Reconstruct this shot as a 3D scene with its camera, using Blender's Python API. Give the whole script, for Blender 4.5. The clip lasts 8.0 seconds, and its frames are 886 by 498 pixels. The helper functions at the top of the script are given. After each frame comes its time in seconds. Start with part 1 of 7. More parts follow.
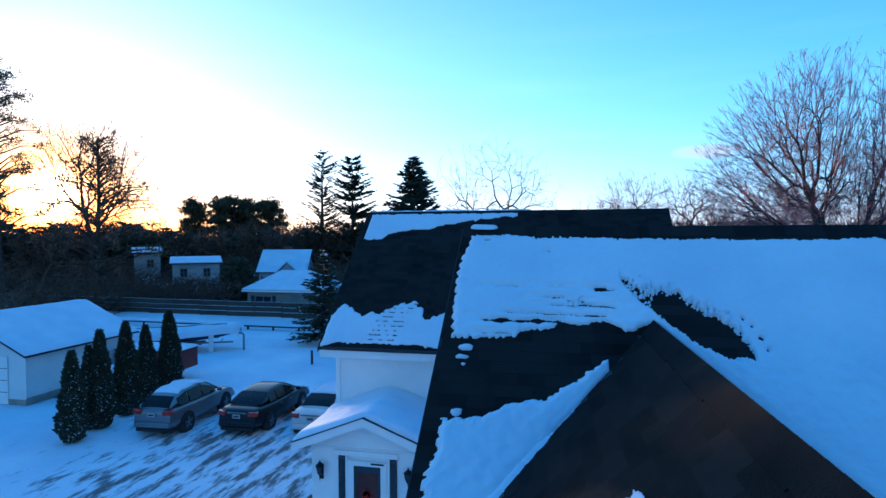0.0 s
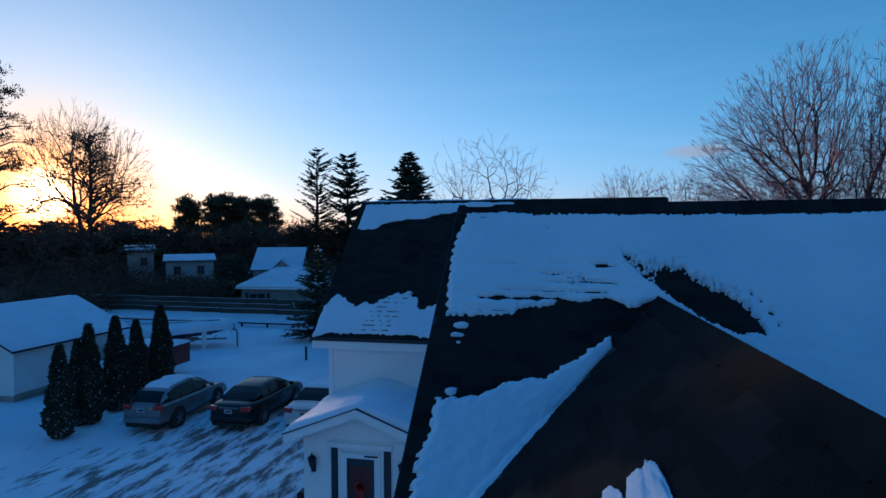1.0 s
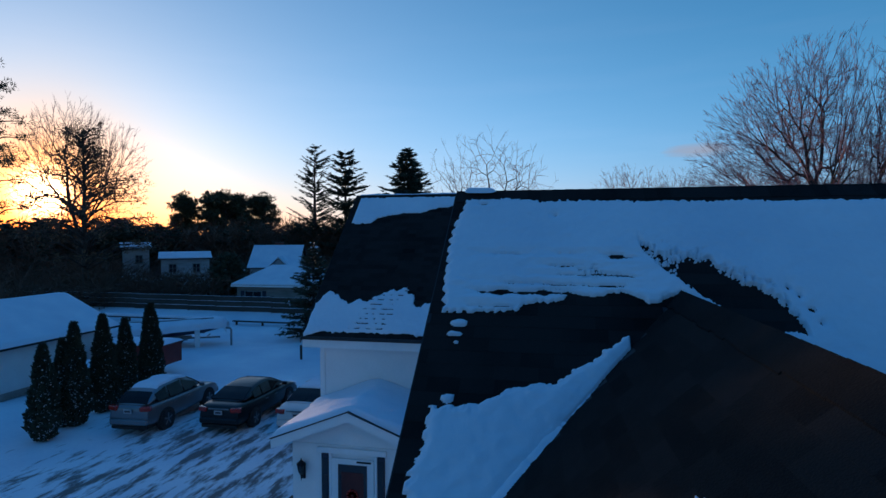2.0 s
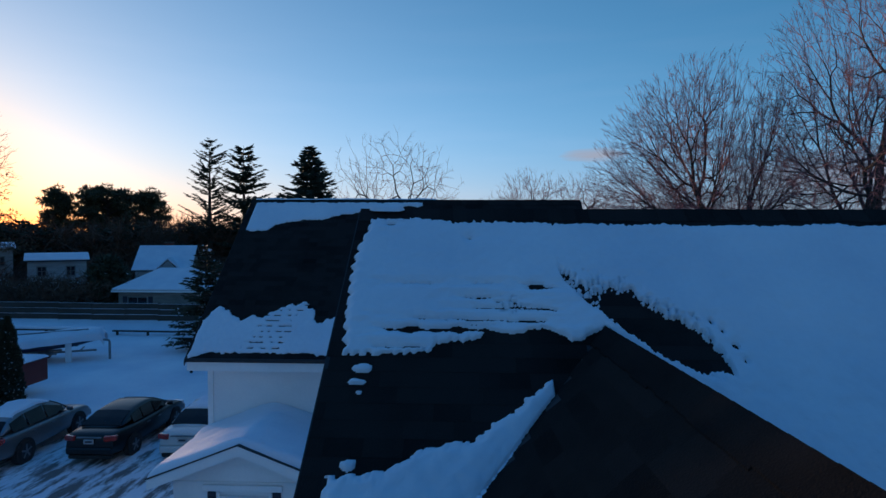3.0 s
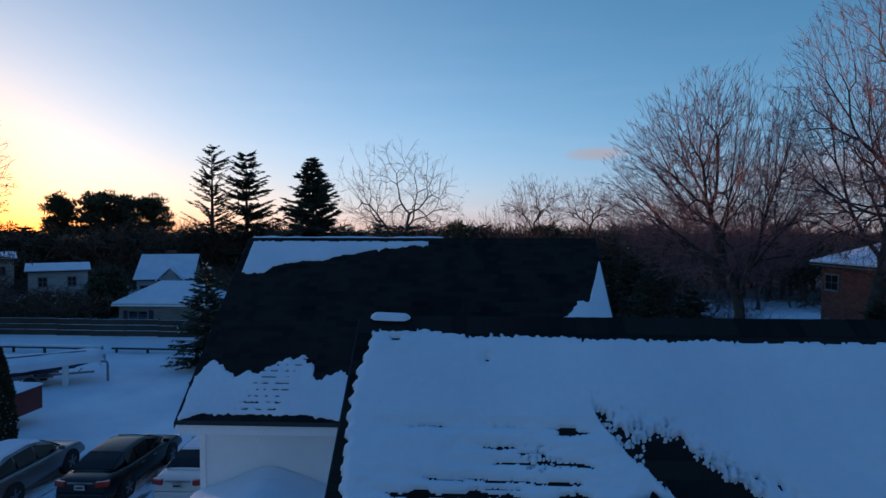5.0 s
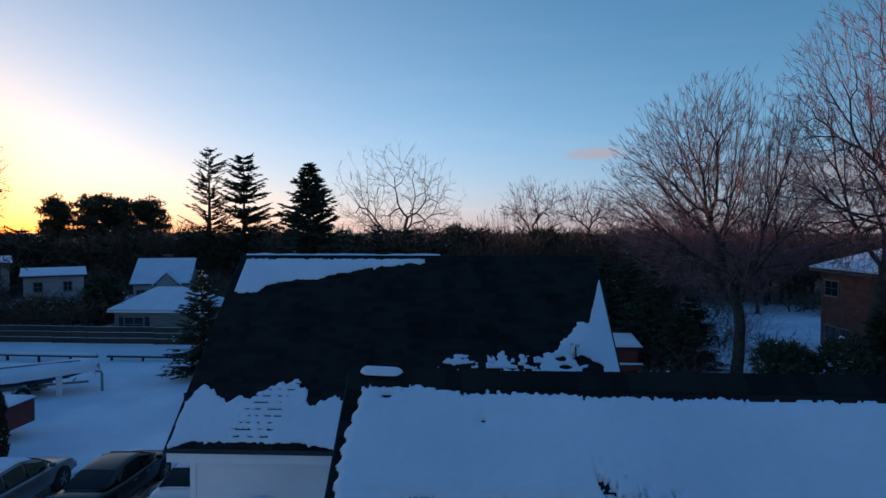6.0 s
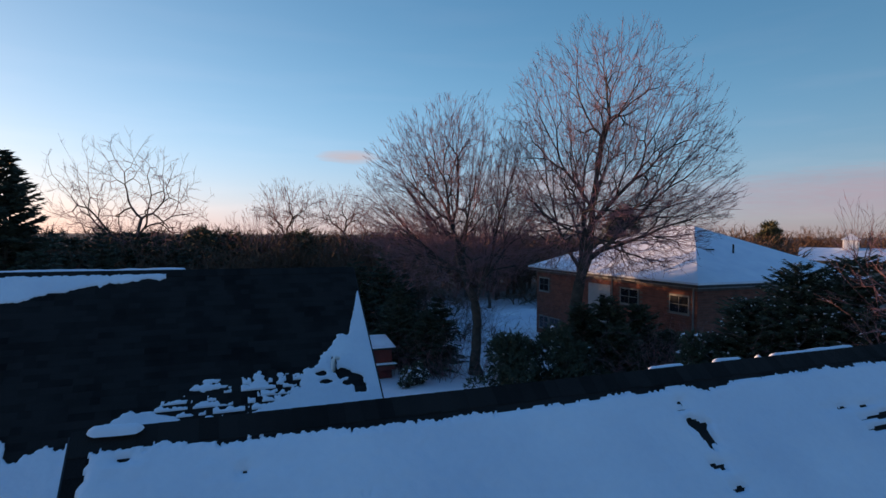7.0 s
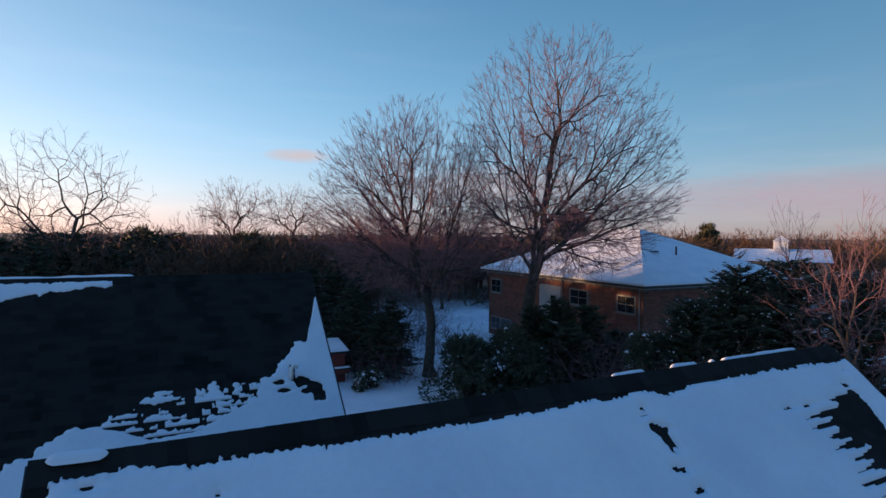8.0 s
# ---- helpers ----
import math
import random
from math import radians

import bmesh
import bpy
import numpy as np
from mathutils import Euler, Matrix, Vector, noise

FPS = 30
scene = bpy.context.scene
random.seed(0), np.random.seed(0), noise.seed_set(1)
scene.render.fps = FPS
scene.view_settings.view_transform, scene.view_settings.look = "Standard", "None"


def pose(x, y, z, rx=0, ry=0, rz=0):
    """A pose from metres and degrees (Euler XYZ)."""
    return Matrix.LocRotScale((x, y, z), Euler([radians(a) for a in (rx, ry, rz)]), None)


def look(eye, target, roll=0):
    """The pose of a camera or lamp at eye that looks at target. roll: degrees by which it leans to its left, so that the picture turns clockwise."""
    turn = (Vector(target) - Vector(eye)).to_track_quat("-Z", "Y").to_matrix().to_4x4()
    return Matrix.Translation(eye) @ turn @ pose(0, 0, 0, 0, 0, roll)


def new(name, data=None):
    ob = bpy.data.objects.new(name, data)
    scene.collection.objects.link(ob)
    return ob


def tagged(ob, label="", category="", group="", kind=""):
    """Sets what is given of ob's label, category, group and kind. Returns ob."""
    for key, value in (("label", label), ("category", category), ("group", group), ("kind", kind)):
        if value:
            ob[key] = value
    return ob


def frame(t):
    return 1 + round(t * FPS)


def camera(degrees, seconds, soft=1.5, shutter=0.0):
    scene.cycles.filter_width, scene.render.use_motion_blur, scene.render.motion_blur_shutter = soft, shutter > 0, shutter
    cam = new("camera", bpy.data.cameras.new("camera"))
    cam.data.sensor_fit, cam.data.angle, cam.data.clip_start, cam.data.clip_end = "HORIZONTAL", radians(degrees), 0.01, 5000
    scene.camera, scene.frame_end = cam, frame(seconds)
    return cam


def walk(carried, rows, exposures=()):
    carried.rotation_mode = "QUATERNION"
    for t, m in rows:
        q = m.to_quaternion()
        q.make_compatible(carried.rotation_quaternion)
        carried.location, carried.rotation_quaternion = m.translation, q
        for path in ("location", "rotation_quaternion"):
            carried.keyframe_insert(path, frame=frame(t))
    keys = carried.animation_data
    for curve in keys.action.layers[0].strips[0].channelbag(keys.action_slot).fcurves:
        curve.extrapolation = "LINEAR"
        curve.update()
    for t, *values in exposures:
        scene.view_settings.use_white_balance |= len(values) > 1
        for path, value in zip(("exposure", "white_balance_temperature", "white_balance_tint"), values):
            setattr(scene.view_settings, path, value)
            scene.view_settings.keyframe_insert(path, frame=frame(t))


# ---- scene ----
# ------------------------------------------------------------------ camera
cam = camera(76.6, 8.0, soft=1.5)


def gaze(t, x, y, z, yaw, pitch=-1.6, roll=0.0):
    """A row of the flight: place, heading to the left of +y, tilt and lean in degrees."""
    return t, pose(x, y, z, 90 + pitch, 0, yaw) @ pose(0, 0, 0, 0, 0, roll)


FLIGHT = [
    gaze(0, 0.248, 0.149, 6.974, 12.287, -1.386, -0.189),
    gaze(0.5, 0.218, 0.3, 6.853, 12.074, -1.379, -0.19),
    gaze(1, 0.204, 0.435, 6.694, 11.861, -1.433, -0.29),
    gaze(1.5, 0.155, 0.731, 6.6, 11.797, -1.516, -0.191),
    gaze(2, 0.096, 1.08, 6.58, 11.734, -1.56, -0.191),
    gaze(2.5, 0.039, 1.434, 6.616, 11.611, -1.613, -0.192),
    gaze(2.6, 0.027, 1.501, 6.652, 9.426, -1.624, -0.087),
    gaze(2.7, 0.018, 1.567, 6.692, 5.532, -1.655, 0.018),
    gaze(2.8, 0.008, 1.633, 6.738, 2.637, -1.656, 0.123),
    gaze(2.9, 0.001, 1.694, 6.784, 2.193, -1.677, 0.228),
    gaze(3, -0.005, 1.75, 6.833, 2.148, -1.678, 0.183),
    gaze(3.5, -0.076, 1.978, 7.057, 2.406, -1.763, 0.058),
    gaze(4, -0.111, 2.162, 7.362, 2.463, -1.798, 0.182),
    gaze(4.5, -0.124, 2.398, 7.606, 2.58, -1.753, 0.107),
    gaze(5, -0.114, 2.559, 7.856, 2.533, -1.756, 0.085),
    gaze(5.5, -0.095, 2.705, 8.087, 2.435, -1.759, 0.062),
    gaze(6, -0.084, 2.838, 8.283, 2.388, -1.762, 0.04),
    gaze(6.2, -0.096, 2.895, 8.355, 2.021, -1.746, 0.155),
    gaze(6.3, -0.11, 2.927, 8.394, 0.717, -1.761, 0.187),
    gaze(6.4, -0.124, 2.958, 8.432, -1.886, -1.776, 0.218),
    gaze(6.5, -0.136, 2.989, 8.465, -5.76, -1.79, 0.2),
    gaze(6.6, -0.137, 2.995, 8.479, -10.353, -1.753, 0.21),
    gaze(6.7, -0.14, 3.001, 8.491, -14.814, -1.696, 0.27),
    gaze(6.8, -0.143, 3.001, 8.503, -18.376, -1.629, 0.33),
    gaze(6.9, -0.146, 2.996, 8.51, -20.638, -1.582, 0.34),
    gaze(7, -0.155, 2.99, 8.518, -22.3, -1.545, 0.35),
    gaze(7.2, -0.2, 3.034, 8.514, -24.977, -1.517, 0.362),
    gaze(7.5, -0.26, 3.085, 8.51, -26.27, -1.47, 0.43),
    gaze(8, -0.345, 3.07, 8.63, -27.34, -1.465, 0.47),
]
walk(cam, FLIGHT, exposures=[(0.0, 1.22, 5850, 8), (0.5, 0.5, 5850, 9), (1.0, 0.1, 5900, 10), (2.5, 0.03, 6350, 13), (4.5, 0.12, 7200, 20), (6.5, 0.22, 7750, 23), (7.0, 0.48, 8200, 24), (8.0, 0.62, 8450, 24)])

# ------------------------------------------------------------------ light
SUN_AZ, SUN_EL = radians(47.1), radians(3.5)      # left of +y, above the horizon
SUN_DIR = Vector((-math.sin(SUN_AZ) * math.cos(SUN_EL), math.cos(SUN_AZ) * math.cos(SUN_EL), math.sin(SUN_EL)))
world = bpy.data.worlds.new("dusk_sky")
scene.world = world
world.use_nodes = True
wn, wl = world.node_tree.nodes, world.node_tree.links
sky = wn.new("ShaderNodeTexSky")
sky.sky_type = "NISHITA"
sky.sun_disc = False
sky.sun_elevation, sky.sun_rotation = SUN_EL, -SUN_AZ
sky.altitude, sky.air_density, sky.dust_density, sky.ozone_density = 60, 1.0, 1.0, 2.75
# the clear blue of the upper sky and the pale haze along the horizon, over the scattering model
way = wn.new("ShaderNodeTexCoord")
split = wn.new("ShaderNodeSeparateXYZ")
wl.new(way.outputs["Generated"], split.inputs[0])


def sums(op, a, b, c=None):
    node = wn.new("ShaderNodeMath")
    node.operation = op
    for i, v in enumerate((a, b, c)):
        if isinstance(v, (int, float)):
            node.inputs[i].default_value = v
        elif v is not None:
            wl.new(v, node.inputs[i])
    return node.outputs[0]


def tint(colour, amount):
    node = wn.new("ShaderNodeMix")
    node.data_type, node.blend_type = "RGBA", "MULTIPLY"
    node.inputs["Factor"].default_value = 1.0
    node.inputs["A"].default_value = (*colour, 1)
    wl.new(amount, node.inputs["B"])
    return node.outputs["Result"]


def plus(a, b):
    node = wn.new("ShaderNodeMix")
    node.data_type, node.blend_type = "RGBA", "ADD"
    node.inputs["Factor"].default_value = 1.0
    wl.new(a, node.inputs["A"])
    wl.new(b, node.inputs["B"])
    return node.outputs["Result"]


up = sums("MAXIMUM", split.outputs["Z"], 0.0)
haze = sums("POWER", 2.718, sums("MULTIPLY", up, -11.0))
# 1 towards the sun, 0 away from it
sunward = sums("MULTIPLY_ADD", sums("ADD", sums("MULTIPLY", split.outputs["X"], SUN_DIR.x), sums("MULTIPLY", split.outputs["Y"], SUN_DIR.y)), 0.5, 0.5)
clear = sums("MULTIPLY", sums("SUBTRACT", 1.0, sums("MULTIPLY", haze, 0.7)), sums("POWER", 2.718, sums("MULTIPLY", up, -3.0)))
clear = sums("MULTIPLY", clear, sums("MULTIPLY_ADD", sunward, 0.9, 0.33))
haze = sums("MULTIPLY", haze, sums("MULTIPLY_ADD", sunward, 0.8, 0.3))
clear = sums("MULTIPLY", clear, sums("SUBTRACT", 1.0, sums("MULTIPLY", sums("POWER", sunward, 14.0), sums("MULTIPLY", sums("POWER", 2.718, sums("MULTIPLY", up, -4.0)), 0.5))))
glow = sums("MULTIPLY", sums("POWER", sunward, 6.0), sums("POWER", 2.718, sums("MULTIPLY", up, -2.8)))
toward = sums("MAXIMUM", sums("ADD", sums("ADD", sums("MULTIPLY", split.outputs["X"], SUN_DIR.x), sums("MULTIPLY", split.outputs["Y"], SUN_DIR.y)), sums("MULTIPLY", split.outputs["Z"], SUN_DIR.z)), 0.0)
aureole = sums("POWER", toward, 700.0)
cloud_map = wn.new("ShaderNodeMapping")
cloud_map.inputs["Scale"].default_value = (3.0, 3.0, 26.0)
wl.new(way.outputs["Generated"], cloud_map.inputs["Vector"])
cloud_noise = wn.new("ShaderNodeTexNoise")
cloud_noise.inputs["Scale"].default_value, cloud_noise.inputs["Detail"].default_value = 1.3, 4.0
wl.new(cloud_map.outputs["Vector"], cloud_noise.inputs["Vector"])
streaks = sums("MULTIPLY", sums("MAXIMUM", sums("SUBTRACT", cloud_noise.outputs["Fac"], 0.5), 0.0), sums("POWER", 2.718, sums("MULTIPLY", up, -5.0)))
total = plus(sky.outputs["Color"], tint((0.4, 4.85, 9.9), clear))
total = plus(total, tint((0.0, 1.2, 4.3), sums("POWER", up, 2.0)))
total = plus(total, tint((3.5, 2.25, 1.6), haze))
total = plus(total, tint((3.1, 2.75, 2.6), glow))
total = plus(total, tint((2.0, 1.4, 1.3), streaks))
total = plus(total, tint((20.0, 10.0, 1.5), aureole))


# the low sky near the sun is warm
warm = sums("MULTIPLY", sums("POWER", sunward, 26.0), sums("POWER", 2.718, sums("MULTIPLY", up, -20.0)))
ember = wn.new("ShaderNodeMix")
ember.data_type, ember.blend_type = "RGBA", "MULTIPLY"
ember.inputs["B"].default_value = (1.0, 0.58, 0.2, 1)
wl.new(warm, ember.inputs["Factor"])
wl.new(total, ember.inputs["A"])
near_sun = wn.new("ShaderNodeMix")
near_sun.data_type, near_sun.blend_type = "RGBA", "MULTIPLY"
near_sun.inputs["B"].default_value = (1.0, 0.5, 0.16, 1)
wl.new(sums("POWER", toward, 140.0), near_sun.inputs["Factor"])
wl.new(ember.outputs["Result"], near_sun.inputs["A"])
disc = sums("POWER", toward, 2600.0)
total = plus(near_sun.outputs["Result"], tint((120.0, 90.0, 50.0), disc))


def cloud(behind, right, high, half_wide, half_high, colour, seed, cover=0.9):
    """A streak of cloud at an angle to the right of +y and above the horizon, with a ragged rim."""
    a = radians(right)
    across = sums("SUBTRACT", sums("MULTIPLY", split.outputs["X"], math.cos(a)), sums("MULTIPLY", split.outputs["Y"], math.sin(a)))
    ahead = sums("MAXIMUM", sums("ADD", sums("MULTIPLY", split.outputs["X"], math.sin(a)), sums("MULTIPLY", split.outputs["Y"], math.cos(a))), 0.0)
    u = sums("MULTIPLY", across, 1 / math.sin(radians(half_wide)))
    w = sums("MULTIPLY", sums("SUBTRACT", split.outputs["Z"], math.sin(radians(high))), 1 / math.sin(radians(half_high)))
    rag = wn.new("ShaderNodeTexNoise")
    rag.inputs["Scale"].default_value, rag.inputs["Detail"].default_value = 9.0 + seed, 5.0
    wl.new(cloud_map.outputs["Vector"], rag.inputs["Vector"])
    inner = sums("SUBTRACT", sums("ADD", 0.55, sums("MULTIPLY", rag.outputs["Fac"], 0.9)), sums("ADD", sums("MULTIPLY", u, u), sums("MULTIPLY", w, w)))
    amount = sums("MULTIPLY", sums("MINIMUM", sums("MAXIMUM", inner, 0.0), 1.0), sums("GREATER_THAN", ahead, 0.3))
    node = wn.new("ShaderNodeMix")
    node.data_type = "RGBA"
    wl.new(sums("MULTIPLY", amount, cover), node.inputs["Factor"])
    wl.new(behind, node.inputs["A"])
    node.inputs["B"].default_value = (*colour, 1)
    return node.outputs["Result"]


total = cloud(total, 12.8, 7.6, 3.4, 0.75, (4.1, 4.0, 4.6), 0, 0.75)
total = cloud(total, 33, 5.0, 10.0, 2.2, (3.9, 3.4, 3.9), 2, 0.5)
total = cloud(total, 66, 3.6, 26.0, 2.6, (3.0, 2.8, 3.8), 4, 0.7)
wn["Background"].inputs["Strength"].default_value = 0.09
wl.new(total, wn["Background"].inputs["Color"])
lamp = bpy.data.lights.new("sun", "SUN")
lamp.energy, lamp.angle, lamp.color = 5.0, radians(0.5), (1.0, 0.68, 0.42)
sun = new("sun", lamp)
sun.matrix_world = look(SUN_DIR * 300, (0, 0, 0))
# ------------------------------------------------------------------ building tools
class Shape:
    """Vertices and faces of one mesh."""

    def __init__(self):
        self.v, self.f = [], []

    def add(self, verts, faces):
        n = len(self.v)
        self.v.extend(tuple(p) for p in verts)
        self.f.extend(tuple(n + i for i in face) for face in faces)
        return self

    def box(self, x0, x1, y0, y1, z0, z1, m=None):
        p = [Vector((x, y, z)) for z in (z0, z1) for y in (y0, y1) for x in (x0, x1)]
        if m is not None:
            p = [m @ q for q in p]
        return self.add(p, [(0, 2, 3, 1), (4, 5, 7, 6), (0, 1, 5, 4), (2, 6, 7, 3), (0, 4, 6, 2), (1, 3, 7, 5)])

    def soft(self, x0, x1, y0, y1, z0, z1, b=0.02, m=None):
        """A box with its edges cut off."""
        b = min(b, (x1 - x0) * 0.45, (y1 - y0) * 0.45, (z1 - z0) * 0.45)
        rings = []
        for z, d in ((z0, b), (z0 + b, 0), (z1 - b, 0), (z1, b)):
            a0, a1, c0, c1 = x0 + d, x1 - d, y0 + d, y1 - d
            rings.append([(a0 + b, c0, z), (a1 - b, c0, z), (a1, c0 + b, z), (a1, c1 - b, z),
                          (a1 - b, c1, z), (a0 + b, c1, z), (a0, c1 - b, z), (a0, c0 + b, z)])
        return self.rings(rings, True, True, m)

    def rings(self, rings, cap0=True, cap1=True, m=None):
        n = len(rings[0])
        v = [Vector(p) for r in rings for p in r]
        if m is not None:
            v = [m @ p for p in v]
        f = [(i * n + j, i * n + (j + 1) % n, (i + 1) * n + (j + 1) % n, (i + 1) * n + j) for i in range(len(rings) - 1) for j in range(n)]
        if cap0:
            f.append(tuple(reversed(range(n))))
        if cap1:
            f.append(tuple((len(rings) - 1) * n + j for j in range(n)))
        return self.add(v, f)

    def prism(self, outline, shift, m=None):
        """A flat outline pushed along a vector."""
        a = [Vector(p) for p in outline]
        return self.rings([a, [p + Vector(shift) for p in a]], True, True, m)

    def tube(self, points, radii, sides=8, caps=True, m=None):
        pts = [Vector(p) for p in points]
        rings = []
        for i, p in enumerate(pts):
            d = (pts[min(i + 1, len(pts) - 1)] - pts[max(i - 1, 0)]).normalized()
            u = d.orthogonal().normalized() if abs(d.z) < 0.95 else d.cross(Vector((0, 1, 0))).normalized()
            w = d.cross(u)
            r = radii[i] if isinstance(radii, (list, tuple)) else radii
            rings.append([p + (u * math.cos(k * 2 * math.pi / sides) + w * math.sin(k * 2 * math.pi / sides)) * r for k in range(sides)])
        return self.rings(rings, caps, caps, m)

    def mesh(self, name, material, smooth=False):
        me = bpy.data.meshes.new(name)
        me.from_pydata(self.v, [], self.f)
        bm = bmesh.new()
        bm.from_mesh(me)
        bmesh.ops.recalc_face_normals(bm, faces=bm.faces)
        bm.to_mesh(me)
        bm.free()
        if smooth:
            me.shade_smooth()
        if material:
            me.materials.append(material)
        return me


def part(name, shape, material, parent, label="", smooth=False, m=None):
    ob = new(name, shape.mesh(name, material, smooth))
    ob.parent = parent
    if m is not None:
        ob.matrix_basis = m
    return tagged(ob, label)


def thing(name, label, category, x=0, y=0, z=0, turn=0, group="", kind=""):
    ob = new(name)
    ob.empty_display_size = 0.2
    ob.matrix_basis = pose(x, y, z, 0, 0, turn)
    return tagged(ob, label, category, group, kind)


def arrays(name, verts, faces, material, smooth=False):
    """One mesh object from numpy arrays of vertices and of triangles or quads."""
    me = bpy.data.meshes.new(name)
    verts, faces = np.asarray(verts, np.float32), np.asarray(faces, np.int32)
    k = faces.shape[1]
    me.vertices.add(len(verts))
    me.vertices.foreach_set("co", verts.ravel())
    me.loops.add(faces.size)
    me.loops.foreach_set("vertex_index", faces.ravel())
    me.polygons.add(len(faces))
    me.polygons.foreach_set("loop_start", np.arange(0, faces.size, k, dtype=np.int32))
    me.update(calc_edges=True)
    if smooth:
        me.shade_smooth()
    me.materials.append(material)
    return new(name, me)


# ------------------------------------------------------------------ materials
def surface(name, low, high, scale=1.5, fine=40.0, rough=0.7, metal=0.0, bump=0.15, stretch=(1, 1, 1), grain=0.25, spread=0.0, spec=0.4, coat=0.0, island=0.0):
    """A material that varies between two colours at a large and a fine scale, with fine relief.
    spread: how far each object's own chance shifts the colour; island: the same for each loose piece of a mesh."""
    mat = bpy.data.materials.new(name)
    mat.use_nodes = True
    nodes, links = mat.node_tree.nodes, mat.node_tree.links
    bsdf = nodes["Principled BSDF"]
    coord = nodes.new("ShaderNodeTexCoord")
    place = nodes.new("ShaderNodeMapping")
    place.inputs["Scale"].default_value = stretch
    links.new(coord.outputs["Object"], place.inputs["Vector"])
    large, small = nodes.new("ShaderNodeTexNoise"), nodes.new("ShaderNodeTexNoise")
    for node, s, d in ((large, scale, 5), (small, fine, 3)):
        node.inputs["Scale"].default_value, node.inputs["Detail"].default_value = s, d
        links.new(place.outputs["Vector"], node.inputs["Vector"])
    blend = nodes.new("ShaderNodeMath")
    blend.operation = "MULTIPLY_ADD"
    blend.inputs[1].default_value = grain
    links.new(small.outputs["Fac"], blend.inputs[0])
    links.new(large.outputs["Fac"], blend.inputs[2])
    fac = blend.outputs[0]
    if spread or island:
        chance = nodes.new("ShaderNodeObjectInfo").outputs["Random"] if spread else nodes.new("ShaderNodeNewGeometry").outputs["Random Per Island"]
        more = nodes.new("ShaderNodeMath")
        more.operation = "MULTIPLY_ADD"
        more.inputs[1].default_value = spread or island
        links.new(chance, more.inputs[0])
        links.new(fac, more.inputs[2])
        fac = more.outputs[0]
    ramp = nodes.new("ShaderNodeValToRGB")
    middle = grain * 0.5 + 0.5 + (spread or island) * 0.5
    reach = 0.22 + (spread or island) * 0.5
    ramp.color_ramp.elements[0].position, ramp.color_ramp.elements[1].position = max(0.0, middle - reach), min(1.0, middle + reach)
    ramp.color_ramp.elements[0].color, ramp.color_ramp.elements[1].color = (*low, 1), (*high, 1)
    links.new(fac, ramp.inputs["Fac"])
    links.new(ramp.outputs["Color"], bsdf.inputs["Base Color"])
    bsdf.inputs["Roughness"].default_value, bsdf.inputs["Metallic"].default_value = rough, metal
    bsdf.inputs["Specular IOR Level"].default_value, bsdf.inputs["Coat Weight"].default_value = spec, coat
    if bump:
        relief = nodes.new("ShaderNodeBump")
        relief.inputs["Strength"].default_value, relief.inputs["Distance"].default_value = bump, 0.02
        links.new(small.outputs["Fac"], relief.inputs["Height"])
        links.new(relief.outputs["Normal"], bsdf.inputs["Normal"])
    return mat


SNOW = surface("snow", (0.62, 0.67, 0.75), (0.75, 0.78, 0.83), 0.9, 18, rough=0.75, bump=0.25, spec=0.25)
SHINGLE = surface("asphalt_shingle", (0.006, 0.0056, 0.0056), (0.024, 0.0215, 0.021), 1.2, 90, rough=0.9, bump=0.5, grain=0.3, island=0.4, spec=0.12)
SHINGLE_ONE = surface("asphalt_shingle_piece", (0.004, 0.0037, 0.0036), (0.018, 0.0158, 0.0148), 2.4, 90, rough=0.9, bump=0.5, grain=0.3, spread=0.45, spec=0.1)
SHINGLE_REST = surface("asphalt_shingle_strip", (0.004, 0.0037, 0.0036), (0.018, 0.0158, 0.0148), 2.4, 90, rough=0.9, bump=0.5, grain=0.3, island=0.45, spec=0.1)
WHITE = surface("white_paint", (0.68, 0.69, 0.7), (0.82, 0.82, 0.82), 0.8, 25, rough=0.5, bump=0.05)
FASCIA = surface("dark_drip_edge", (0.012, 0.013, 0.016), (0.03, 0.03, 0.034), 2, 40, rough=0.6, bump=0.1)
DARK = surface("black_paint", (0.012, 0.013, 0.02), (0.03, 0.032, 0.04), 2, 50, rough=0.55, bump=0.08)
BARK = surface("grey_brown_bark", (0.035, 0.026, 0.022), (0.1, 0.075, 0.062), 3, 60, rough=0.9, bump=0.4)
TWIG = surface("reddish_twigs", (0.16, 0.074, 0.08), (0.33, 0.165, 0.175), 1.5, 40, rough=0.85, bump=0.1)
BRUSH = surface("brown_brush", (0.07, 0.038, 0.026), (0.18, 0.1, 0.065), 0.06, 1.5, rough=0.9, bump=0.0)
NEEDLE = surface("dark_needles", (0.02, 0.03, 0.02), (0.06, 0.075, 0.045), 1.2, 30, rough=0.75, bump=0.0)
PINE = surface("olive_needles", (0.04, 0.045, 0.022), (0.11, 0.1, 0.05), 1.2, 30, rough=0.75, bump=0.0)
CEDAR = surface("cedar_scales", (0.02, 0.03, 0.018), (0.055, 0.062, 0.035), 3, 40, rough=0.75, bump=0.0)
OAK_LEAF = surface("dry_oak_leaves", (0.1, 0.055, 0.03), (0.22, 0.13, 0.07), 2, 30, rough=0.8, bump=0.0)


